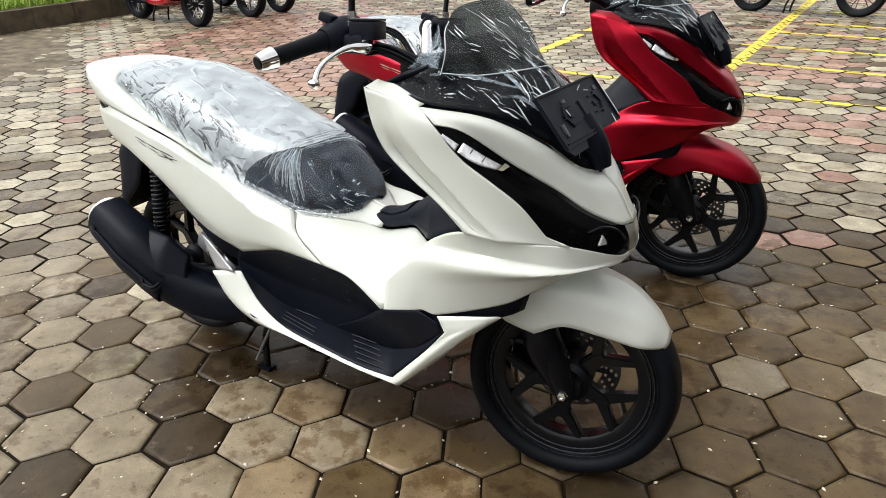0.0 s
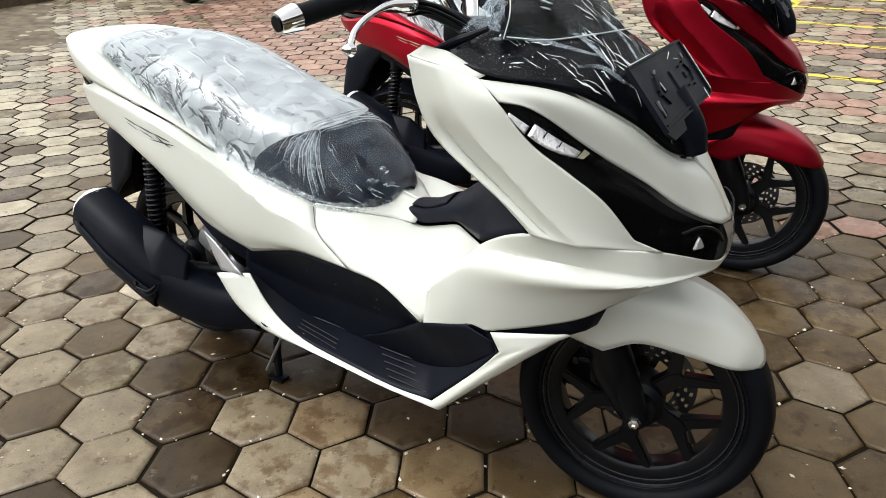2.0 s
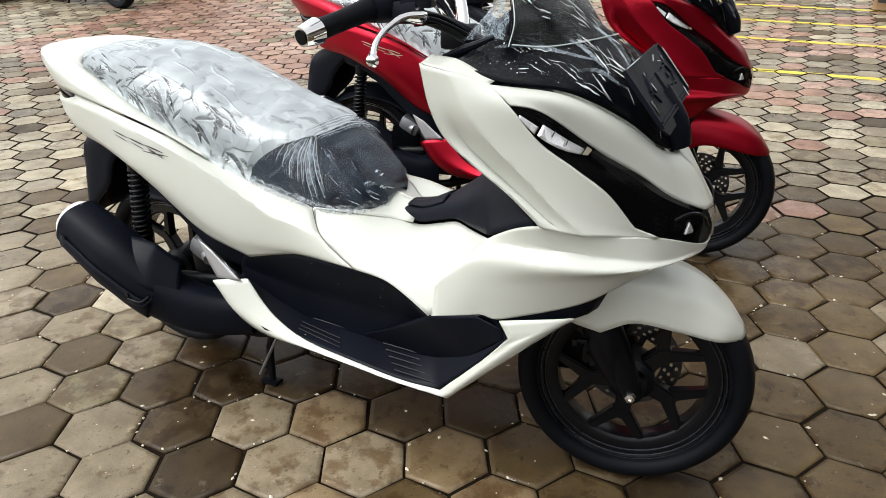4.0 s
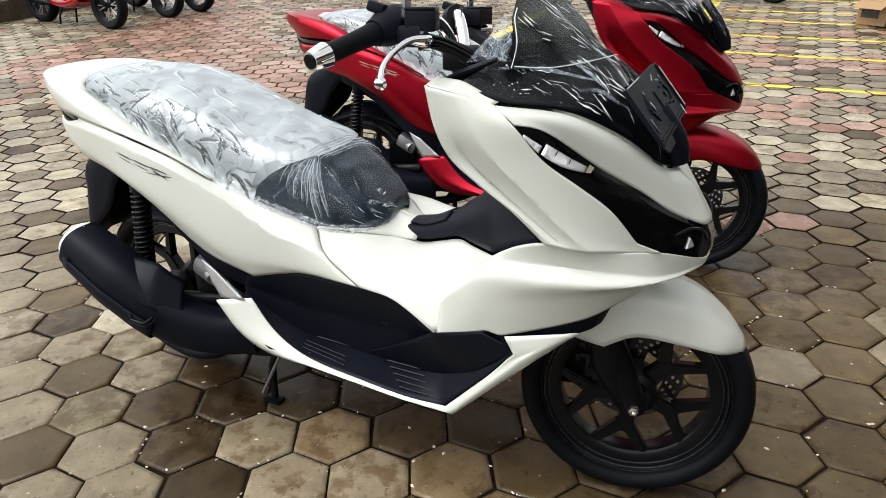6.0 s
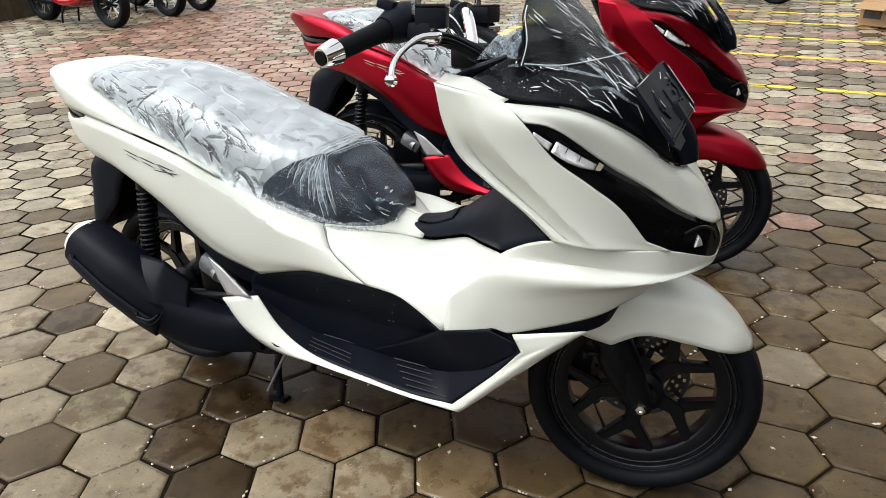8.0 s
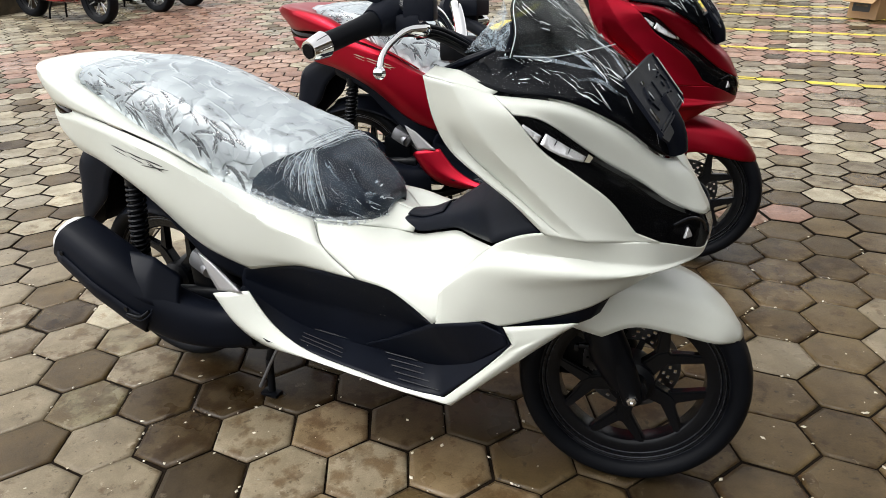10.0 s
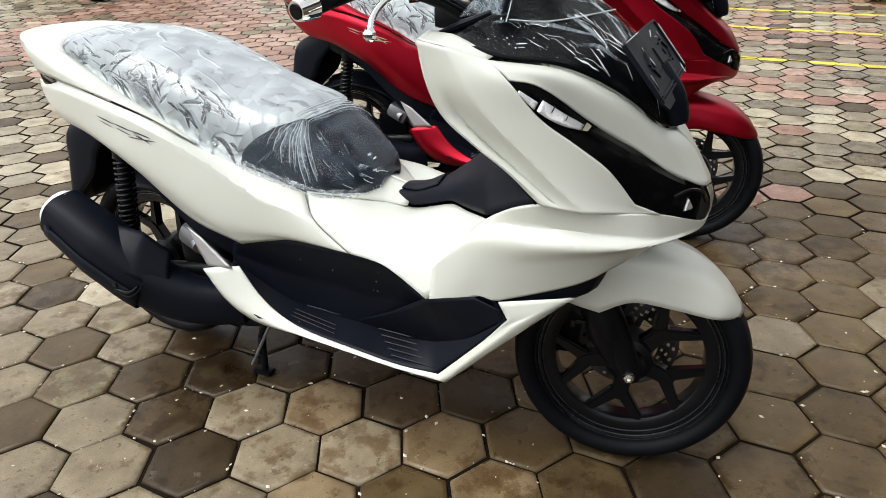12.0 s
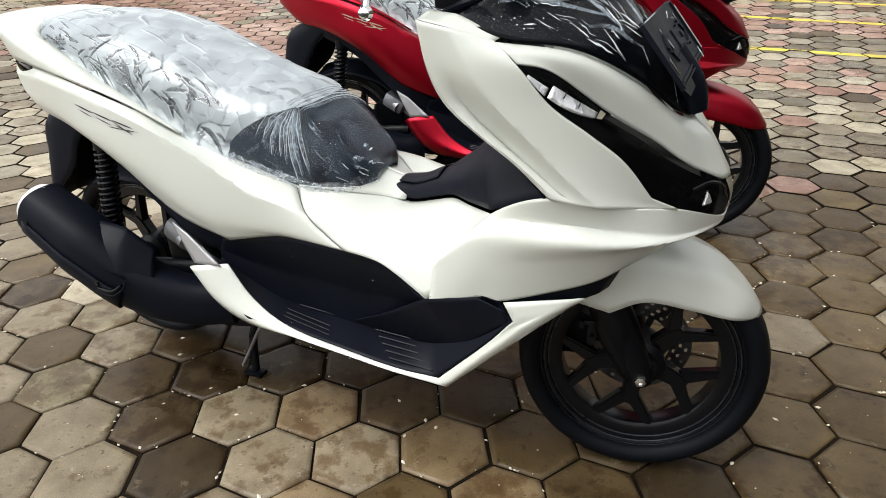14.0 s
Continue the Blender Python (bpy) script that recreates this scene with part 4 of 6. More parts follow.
    nose = [[(-0.235, 0.252, 0.924), (-0.146, 0.202, 0.908), (-0.097, 0.162, 0.884), (-0.037, 0.112, 0.840), (0.015, 0.066, 0.790), (0.040, 0.0, 0.768)],
            [(-0.215, 0.262, 0.914), (-0.142, 0.226, 0.900), (-0.080, 0.172, 0.862), (-0.018, 0.125, 0.812), (0.045, 0.080, 0.757), (0.078, 0.0, 0.735)],
            [(-0.194, 0.265, 0.898), (-0.149, 0.236, 0.882), (-0.076, 0.172, 0.812), (-0.008, 0.124, 0.760), (0.045, 0.092, 0.716), (0.100, 0.046, 0.682), (0.112, 0.0, 0.674)]]
    part("nose_panel", join(loft(nose, 36, 14, 1), loft(nose, 36, 14, -1)), mat, s, thick=0.004)
    # head lamp
    lens = [[(-0.192, 0.262, 0.894), (-0.149, 0.232, 0.880), (-0.076, 0.168, 0.809), (-0.008, 0.120, 0.757), (0.045, 0.088, 0.713), (0.098, 0.044, 0.679), (0.110, 0.0, 0.671)],
            [(-0.190, 0.262, 0.892), (-0.140, 0.242, 0.860), (-0.072, 0.205, 0.802), (-0.015, 0.172, 0.753), (0.038, 0.140, 0.700), (0.102, 0.062, 0.655), (0.116, 0, 0.648)],
            [(-0.192, 0.264, 0.891), (-0.145, 0.252, 0.836), (-0.088, 0.237, 0.794), (-0.036, 0.215, 0.748), (0.006, 0.191, 0.692), (0.044, 0.161, 0.662), (0.106, 0.065, 0.621), (0.116, 0, 0.615)]]
    head = part("head_lamp", join(loft(lens, 36, 14, 1), loft(lens, 36, 14, -1)), LENS, s, "smoked black head lamp glass")
    head.visible_shadow = False
    bowl = [[(x - 0.018, h * 0.95, z - 0.004) for x, h, z in r] for r in lens]
    part("lamp_housing", join(loft(bowl, 30, 8, 1), loft(bowl, 30, 8, -1)), GLOSS_BLACK, head)
    for side in (1, -1):
        drl = [[(-0.187, 0.266, 0.891), (-0.160, 0.249, 0.882), (-0.137, 0.235, 0.871), (-0.107, 0.211, 0.843), (-0.077, 0.188, 0.814)],
               [(-0.186, 0.268, 0.888), (-0.163, 0.264, 0.862), (-0.140, 0.258, 0.842), (-0.109, 0.246, 0.826), (-0.077, 0.216, 0.813)]]
        top_, low_ = spline(drl[0], 601), spline(drl[1], 601)
        lift_ = np.array((0.002, 0.003, 0.002))

        def glass_cell(a, b, c, d, extra=0.0):
            """A piece of the lamp between two fractions of its length and of its height."""
            rows_ = []
            for v in np.linspace(c, d, 3):
                rows_.append([tuple(top_[k] * (1 - v) + low_[k] * v + lift_ * extra) for k in np.linspace(a * 600, b * 600, 8).round().astype(int)])
            return loft(rows_, 14, 5, side)
        rl = part("running_light", glass_cell(0.08, 0.33, 0.56, 0.96), CRYSTAL, head, "bright clear daytime running light", thick=0.003)
        part("light_cell", glass_cell(0.36, 0.92, 0.34, 0.92), CRYSTAL, rl, thick=0.003)
        for u in (0.50, 0.68):
            part("light_rib", glass_cell(u, u + 0.014, 0.25 + 0.5 * (u - 0.45), 0.50 + 0.3 * u, 0.8), IRON, rl)
        part("light_end", glass_cell(0.93, 1.0, 0.0, 1.0, 0.3), DECAL_LIGHT, rl, "dull gold end of the light")
        eye = turned([(0, 0.012), (0.012, 0.010), (0.018, 0.004), (0.021, -0.012), (0.023, -0.012), (0.023, 0.006)], 20, "X")
        tri_ = slab([(-0.010, -0.010), (0.012, -0.009), (0.008, 0.002), (0.002, 0.013)], 0.006, bevel=0.002)
        part("lamp_crystal", moved(tri_, Matrix.Translation((0.080, -side * 0.098, 0.662)) @ Matrix.Rotation(radians(side * -38), 4, "Z") @ Matrix.Rotation(radians(78), 4, "Y") @ Matrix.Rotation(radians(90), 4, "Z")), CRYSTAL, head, "bright faceted lamp crystal")
        brow = tube([(0.060, -side * 0.120, 0.682), (0.084, -side * 0.096, 0.690), (0.103, -side * 0.066, 0.676), (0.110, -side * 0.040, 0.650)], 0.003, 16, 8)
        part("lamp_brow", brow, RIM, head)
        edge_ = [[(0.106, 0.036, 0.677), (0.116, 0.030, 0.650), (0.117, 0.030, 0.620)], [(0.113, 0.0, 0.672), (0.1195, 0.0, 0.650), (0.1190, 0.0, 0.617)]]
        part("lens_edge", loft(edge_, 10, 5, side), EDGE_GLASS, head, "pale clear edge of the lamp glass")
        for at, k in (((0.076, -side * 0.088, 0.650), 1.0), ((0.042, -side * 0.128, 0.675), 0.8)):
            part("projector", moved(moved(eye, Matrix.Scale(k, 4)) if k == 1.0 else turned([(0, 0.010), (0.010, 0.008), (0.016, 0.0), (0.018, -0.01)], 18, "X"), Matrix.Translation(at) @ Matrix.Rotation(radians(side * -25), 4, "Z")), IRON if k == 1.0 else GLOSS_BLACK, head)
    # screen
    visor = [[(-0.30, 0.243, 0.953), (-0.225, 0.243, 0.927), (-0.146, 0.198, 0.911), (-0.097, 0.158, 0.888), (-0.037, 0.108, 0.844), (0.012, 0.063, 0.794), (0.036, 0.0, 0.772)],
             [(-0.28, 0.20, 0.966), (-0.20, 0.16, 0.956), (-0.125, 0.12, 0.940), (-0.075, 0.09, 0.918), (-0.022, 0.06, 0.868), (0.018, 0.03, 0.808), (0.038, 0, 0.775)],
             [(-0.27, 0.175, 0.978), (-0.19, 0.12, 0.982), (-0.135, 0.0, 0.985), (-0.09, 0.0, 0.958), (-0.04, 0, 0.895), (0.01, 0, 0.825), (0.04, 0, 0.777)]]
    part("visor", join(loft(visor, 36, 12, 1), loft(visor, 36, 12, -1)), GLOSS_BLACK, s, "gloss black cowl below the screen", thick=0.003)
    screen = [[(-0.235, 0.180, 0.970), (-0.185, 0.140, 0.963), (-0.135, 0.075, 0.965), (-0.105, 0.0, 0.965)],
              [(-0.228, 0.174, 1.008), (-0.198, 0.142, 1.012), (-0.172, 0.080, 1.014), (-0.162, 0, 1.015)],
              [(-0.238, 0.158, 1.045), (-0.225, 0.124, 1.053), (-0.215, 0.072, 1.057), (-0.213, 0, 1.059)],
              [(-0.241, 0.140, 1.062), (-0.246, 0.106, 1.080), (-0.245, 0.055, 1.089), (-0.245, 0, 1.091)]]
    sc = part("windscreen", join(loft(screen, 20, 24, 1), loft(screen, 20, 24, -1)), SMOKE, s, "smoked windscreen in crinkled clear film", thick=0.004)
    sc.visible_shadow = False
    wrap = [[(x + 0.006, h * 1.03, z + 0.003) for x, h, z in r] for r in screen]
    part("screen_film", join(loft(wrap, 20, 24, 1), loft(wrap, 20, 24, -1)), FILM_VEIL, sc, "creased clear film").visible_shadow = False
    vwrap = [[(x + 0.004, h * 1.01, z + 0.006) for x, h, z in r] for r in visor]
    part("visor_film", join(loft(vwrap, 36, 12, 1), loft(vwrap, 36, 12, -1)), FILM_SCREEN, sc, "creased clear film").visible_shadow = False
    # pale strips that draw the glints on sharp creases where the film is folded
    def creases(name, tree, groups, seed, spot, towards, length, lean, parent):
        """Groups of nearly parallel pale strips, laid on the film as glints on its folds."""
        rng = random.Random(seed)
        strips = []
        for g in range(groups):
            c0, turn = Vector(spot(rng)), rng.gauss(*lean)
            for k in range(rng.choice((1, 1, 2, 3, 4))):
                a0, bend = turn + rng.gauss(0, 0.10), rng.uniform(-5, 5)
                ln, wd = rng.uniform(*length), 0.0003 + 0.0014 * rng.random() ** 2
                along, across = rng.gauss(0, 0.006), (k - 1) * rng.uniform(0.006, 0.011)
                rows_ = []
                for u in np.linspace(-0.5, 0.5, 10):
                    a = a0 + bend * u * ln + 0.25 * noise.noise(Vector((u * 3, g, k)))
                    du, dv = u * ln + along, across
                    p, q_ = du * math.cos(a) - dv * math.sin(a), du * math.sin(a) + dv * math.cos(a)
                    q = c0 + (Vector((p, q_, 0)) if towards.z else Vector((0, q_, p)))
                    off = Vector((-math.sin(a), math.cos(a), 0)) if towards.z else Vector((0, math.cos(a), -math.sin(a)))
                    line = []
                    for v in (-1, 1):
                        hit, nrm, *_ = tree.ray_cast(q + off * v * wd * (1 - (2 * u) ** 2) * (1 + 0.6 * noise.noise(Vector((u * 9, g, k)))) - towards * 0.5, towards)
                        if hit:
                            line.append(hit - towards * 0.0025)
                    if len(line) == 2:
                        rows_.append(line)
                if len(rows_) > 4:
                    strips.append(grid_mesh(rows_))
        tagged(part(name, join(*strips), PALE_GLINT, parent, "pale strips for glints on creases in the clear film"), kind="stuff")
    vt = BVHTree.FromBMesh(join(loft(vwrap, 36, 12, 1), loft(vwrap, 36, 12, -1)))
    st = BVHTree.FromBMesh(join(loft(wrap, 20, 24, 1), loft(wrap, 20, 24, -1)))
    creases("film_crease_glints", vt, 62, 4, lambda r: (r.uniform(-0.24, 0.02), r.uniform(-0.21, 0.05), 0.95), Vector((0, 0, -1)), (0.012, 0.050), (-0.05, 0.35), sc)
    creases("film_crease_glints", st, 20, 9, lambda r: (0, r.uniform(-0.15, 0.12), r.uniform(0.985, 1.09)), Vector((-1, 0, 0)), (0.012, 0.036), (-0.8, 0.4), sc)
    # long milky bands over the cowl, painting the sheen on doubled film that lifts off
    lifts = []
    for xa, ya, xb, yb, wd in ((-0.285, -0.205, -0.175, -0.085, 0.011), (-0.25, -0.19, -0.10, -0.10, 0.005), (-0.15, -0.02, -0.02, -0.055, 0.004), (-0.165, -0.10, -0.075, -0.10, 0.006), (-0.12, -0.15, -0.045, -0.085, 0.004)):
        rows_ = []
        for u in np.linspace(0, 1, 14):
            x, y = xa + (xb - xa) * u, ya + (yb - ya) * u + 0.006 * math.sin(u * 5)
            line = []
            for v in (-1, 0, 1):
                hit, nrm, *_ = vt.ray_cast(Vector((x, y + v * wd * math.sin(math.pi * min(1, u + 0.06)) ** 0.7, 1.4)), Vector((0, 0, -1)))
                if hit:
                    line.append(hit + Vector((0, 0, 0.002 + 0.003 * (v == 0))))
            if len(line) == 3:
                rows_.append(line)
        if len(rows_) > 3:
            lifts.append(grid_mesh(rows_))
    tagged(part("film_sheen", join(*lifts), FILM_BAND, sc, "milky bands for the sheen on folds of the clear film"), kind="stuff")
    drop_rng = random.Random(8)
    drops = []
    for k in range(48):
        hit, nrm, *_ = vt.ray_cast(Vector((drop_rng.uniform(-0.285, -0.12), drop_rng.uniform(-0.225, -0.10), 1.4)), Vector((0, 0, -1)))
        if hit:
            r = drop_rng.uniform(0.0006, 0.0017)
            drops.append(moved(turned([(0, -r * 0.3), (r, 0), (r * 0.7, r * 0.4), (0, r * 0.55)], 8, "Z"), Matrix.Translation(hit + nrm * 0.0004) @ nrm.to_track_quat("Z", "Y").to_matrix().to_4x4()))
    tagged(part("rain_drops", join(*drops), PALE_GLINT, sc, "small rain drops on the film"), kind="stuff")
    # pale lines for glints on the film's edge along the foot and the side of the screen
    foot_line = [(x + 0.009, -h * 1.04, z + 0.004) for x, h, z in wrap[0]]
    side_line = [(r[0][0] + 0.002, -r[0][1] * 1.02, r[0][2]) for r in wrap]
    slant = [(wrap[1][3][0] + 0.004, -0.02, wrap[1][3][2] - 0.01), (wrap[2][2][0] + 0.006, -0.06, wrap[2][2][2]), (wrap[3][1][0] + 0.008, -0.085, wrap[3][1][2])]
    tagged(part("film_edge_glint", join(tube(foot_line, 0.0011, 40, 6), tube(side_line, 0.0010, 30, 6), tube(slant, 0.0007, 30, 6)), PALE_GLINT, sc, "pale lines for glints along the edge of the clear film"), kind="stuff")
    # plate bracket
    pm = Matrix.Translation((-0.008, -0.030, 0.894)) @ Matrix.Rotation(radians(51), 4, "Y") @ Matrix.Rotation(radians(90), 4, "Z")
    plate = slab([(-0.140, -0.055), (-0.125, -0.070), (-0.060, -0.070), (-0.048, -0.055), (0.140, -0.055), (0.140, 0.052), (0.126, 0.058), (-0.126, 0.058), (-0.140, 0.052)], 0.004)
    pb = part("plate_bracket", moved(plate, pm), PLASTIC, s, "black empty number plate bracket", smooth=False)
    raised = [block((0.25, 0.003, 0.004), (0, -0.046, 0.005), 0), block((0.016, 0.012, 0.004), (-0.05, 0.0, 0.005), 0.002), block((0.016, 0.012, 0.004), (0.075, 0.0, 0.005), 0.002), block((0.012, 0.04, 0.004), (0.012, 0.0, 0.005), 0.002),
              block((0.276, 0.003, 0.007), (0, 0.055, 0.004), 0), block((0.003, 0.106, 0.007), (0.138, 0, 0.004), 0), block((0.003, 0.106, 0.007), (-0.138, 0, 0.004), 0), block((0.276, 0.003, 0.006), (0, -0.053, 0.004), 0)]
    raised += [block((0.034, 0.003, 0.005), (x, y, 0.005), 0, Matrix.Rotation(t, 4, "Z")) for x, y, t in ((-0.05, 0.018, 0.0), (-0.05, -0.018, 0.0), (-0.072, 0.009, 1.0), (-0.072, -0.009, -1.0), (0.075, 0.018, 0.0), (0.075, -0.018, 0.0), (0.097, 0.009, -1.0), (0.097, -0.009, 1.0))]
    # thin pale bars painted as glints on the bracket's film
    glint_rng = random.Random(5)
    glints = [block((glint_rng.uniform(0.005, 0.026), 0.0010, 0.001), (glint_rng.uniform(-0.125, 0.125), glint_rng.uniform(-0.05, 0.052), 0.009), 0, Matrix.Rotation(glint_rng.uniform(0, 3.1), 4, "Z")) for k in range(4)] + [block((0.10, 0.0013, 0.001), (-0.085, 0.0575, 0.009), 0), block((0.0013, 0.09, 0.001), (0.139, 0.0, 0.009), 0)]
    tagged(part("film_crease_glints", moved(join(*glints), pm), PALE_GLINT, pb, "pale strips for glints on creases in the clear film", smooth=False), kind="stuff")
    part("bracket_rib", moved(join(*raised), pm), PLASTIC, pb, smooth=False)
    for x, y, w_, h_ in ((-0.105, -0.022, 0.020, 0.028), (0.012, -0.012, 0.014, 0.034), (0.112, 0.030, 0.020, 0.012), (-0.05, 0.030, 0.022, 0.008)):
        part("bracket_slot", moved(block((w_, h_, 0.0030), (x, y, 0.0036), 0.0014), pm), GLOSS_BLACK, pb)
    part("bracket_arm", tube([(-0.015, -0.015, 0.87), (0.026, -0.012, 0.82), (0.040, -0.010, 0.782)], (0.034, 0.030, 0.020), 8, 12), PLASTIC, pb)
    # dashboard behind the screen
    for side in (1, -1):
        sheet = [[(-0.240, 0.178, 0.982), (-0.231, 0.177, 1.015), (-0.250, 0.156, 1.062)], [(-0.275, 0.172, 0.981), (-0.270, 0.160, 1.010), (-0.266, 0.146, 1.040)], [(-0.322, 0.165, 0.974), (-0.308, 0.152, 0.992), (-0.290, 0.138, 1.014)]]
        part("loose_film", loft(sheet, 16, 12, side), FILM_BAND, sc, "loose clear film beside the screen")
        part("cockpit_rim", tube([(-0.345, -side * 0.205, 0.950), (-0.300, -side * 0.205, 0.968), (-0.250, -side * 0.196, 0.988)], (0.005, 0.0075, 0.004), 14, 8), PLASTIC, s)
    part("dashboard", join(block((0.10, 0.17, 0.035), (-0.27, 0, 0.962), 0.014, Matrix.Rotation(radians(25), 4, "Y")), block((0.05, 0.18, 0.060), (-0.252, 0, 0.992), 0.014, Matrix.Rotation(radians(-28), 4, "Y"))), PLASTIC, s)
    # footboards
    foot = [[(-0.90, 0.186, 0.452), (-0.863, 0.186, 0.458), (-0.776, 0.190, 0.482), (-0.703, 0.199, 0.496), (-0.555, 0.217, 0.502), (-0.481, 0.226, 0.500), (-0.439, 0.231, 0.485), (-0.373, 0.237, 0.443), (-0.274, 0.239, 0.476), (-0.225, 0.240, 0.474)],
            [(-0.92, 0.178, 0.42), (-0.86, 0.165, 0.40), (-0.77, 0.160, 0.385), (-0.70, 0.160, 0.38), (-0.57, 0.165, 0.380), (-0.50, 0.172, 0.385), (-0.45, 0.180, 0.39), (-0.38, 0.200, 0.40), (-0.28, 0.215, 0.44), (-0.222, 0.238, 0.468)],
            [(-0.92, 0.180, 0.40), (-0.84, 0.170, 0.345), (-0.76, 0.160, 0.305), (-0.68, 0.155, 0.292), (-0.56, 0.155, 0.285), (-0.50, 0.160, 0.283), (-0.45, 0.165, 0.285), (-0.375, 0.19, 0.315), (-0.27, 0.215, 0.39), (-0.212, 0.238, 0.450)],
            [(-0.91, 0.205, 0.393), (-0.85, 0.212, 0.330), (-0.77, 0.222, 0.296), (-0.68, 0.229, 0.284), (-0.56, 0.234, 0.272), (-0.48, 0.237, 0.265), (-0.42, 0.238, 0.262), (-0.362, 0.239, 0.262), (-0.362, 0.239, 0.262), (-0.26, 0.240, 0.37), (-0.203, 0.241, 0.438)]]
    for side in (1, -1):
        fb = part("footboard", loft(foot, 60, 26, side, True), PLASTIC, s, "black ribbed plastic footboard", thick=0.004)
        for k in range(5):
            rib = tube([(-0.535 + 0.016 * k, -side * (0.163 + 0.015 * k), 0.2885 - 0.004 * k), (-0.365 - 0.001 * k, -side * (0.168 + 0.015 * k), 0.2885 - 0.004 * k)], 0.0014, 6, 6)
            part("tread_rib", rib, TREAD, fb)
        for k in range(3):
            rib = tube([(-0.775 + 0.012 * k, -side * (0.176 + 0.012 * k), 0.301 - 0.003 * k), (-0.635 + 0.006 * k, -side * (0.190 + 0.012 * k), 0.290 - 0.003 * k)], 0.0010, 6, 6)
            part("tread_rib", rib, TREAD, fb)
        seam_ = tube([(-0.735, -side * 0.157, 0.302), (-0.60, -side * 0.153, 0.291), (-0.48, -side * 0.160, 0.2865), (-0.36, -side * 0.186, 0.318)], 0.0015, 24, 6)
        part("tread_edge", seam_, TREAD, fb)
        top_edge = [(-0.600, 0.153, 0.288), (-0.500, 0.1835, 0.350), (-0.376, 0.2375, 0.444), (-0.376, 0.2375, 0.444), (-0.268, 0.2415, 0.474), (-0.268, 0.2415, 0.474), (-0.213, 0.2435, 0.458)]
        low_edge = [(-0.590, 0.154, 0.2875), (-0.470, 0.163, 0.2880), (-0.372, 0.188, 0.300), (-0.372, 0.188, 0.300), (-0.290, 0.218, 0.350), (-0.290, 0.218, 0.350), (-0.208, 0.2430, 0.438)]
        front_ = [top_edge, low_edge]
        tread_tree = BVHTree.FromBMesh(loft(foot, 60, 26, side, True))
        speck_rng, specks = random.Random(14), []
        for k in range(16):
            hit, nrm, *_ = tread_tree.ray_cast(Vector((speck_rng.uniform(-0.76, -0.40), -side * speck_rng.uniform(0.165, 0.230), 0.6)), Vector((0, 0, -1)))
            if hit:
                r = speck_rng.uniform(0.0007, 0.0016)
                specks.append(moved(turned([(0, -r * 0.4), (r, 0), (0, r * 0.6)], 5, "Z"), Matrix.Translation(hit)))
        tagged(part("dust_specks", join(*specks), FLECK, fb, "pale specks of dust"), kind="stuff")
        part("front_panel", loft(front_, 40, 10, side, True), PLASTIC, fb, thick=0.003)
    trim = [[(-0.880, 0.206, 0.404), (-0.822, 0.2165, 0.342), (-0.755, 0.2250, 0.304), (-0.68, 0.2305, 0.285), (-0.56, 0.2355, 0.273), (-0.48, 0.2385, 0.266), (-0.42, 0.2395, 0.264), (-0.350, 0.2405, 0.268), (-0.350, 0.2405, 0.268), (-0.253, 0.2415, 0.373), (-0.198, 0.2425, 0.440), (-0.198, 0.2425, 0.440), (-0.218, 0.240, 0.474)],
            [(-0.965, 0.226, 0.392), (-0.90, 0.234, 0.325), (-0.80, 0.240, 0.287), (-0.68, 0.243, 0.276), (-0.56, 0.245, 0.267), (-0.48, 0.246, 0.260), (-0.42, 0.246, 0.257), (-0.338, 0.246, 0.256), (-0.338, 0.246, 0.256), (-0.235, 0.247, 0.372), (-0.17, 0.240, 0.440), (-0.17, 0.240, 0.440), (-0.088, 0.216, 0.497)],
            [(-0.990, 0.212, 0.375), (-0.93, 0.214, 0.300), (-0.84, 0.218, 0.262), (-0.70, 0.226, 0.264), (-0.56, 0.230, 0.258), (-0.48, 0.232, 0.252), (-0.42, 0.234, 0.249), (-0.334, 0.236, 0.248), (-0.334, 0.236, 0.248), (-0.225, 0.238, 0.362), (-0.155, 0.228, 0.430), (-0.155, 0.228, 0.430), (-0.088, 0.200, 0.485)]]
    both("lower_trim", trim, mat, s, "", 60, 12, 0.003)
    slit = [[(-0.83, 0.2385, 0.302), (-0.77, 0.2385, 0.288), (-0.70, 0.2405, 0.279), (-0.62, 0.2425, 0.271)], [(-0.815, 0.239, 0.290), (-0.77, 0.2395, 0.281), (-0.70, 0.2415, 0.274), (-0.62, 0.2435, 0.2695)]]
    both("trim_slit", slit, PLASTIC, s, "", 16, 4, 0.002)
    chin = [[(-0.334, 0.236, 0.249), (-0.225, 0.238, 0.362), (-0.155, 0.228, 0.430), (-0.088, 0.200, 0.485)], [(-0.345, 0.15, 0.225), (-0.24, 0.15, 0.33), (-0.19, 0.14, 0.41), (-0.15, 0.13, 0.475)], [(-0.36, 0.0, 0.22), (-0.27, 0, 0.32), (-0.22, 0, 0.40), (-0.19, 0, 0.47)]]
    both("lower_cowl", chin, mat, s, "", 18, 10, 0.003)
    belly = [[(-0.93, 0.214, 0.300), (-0.84, 0.218, 0.262), (-0.70, 0.226, 0.264), (-0.56, 0.230, 0.258), (-0.42, 0.234, 0.249), (-0.334, 0.236, 0.249)], [(-0.90, 0.13, 0.25), (-0.84, 0.13, 0.235), (-0.70, 0.13, 0.225), (-0.56, 0.13, 0.22), (-0.42, 0.13, 0.215), (-0.345, 0.15, 0.225)]]
    both("belly_panel", belly, IRON, s, "", 20, 6, 0.004)
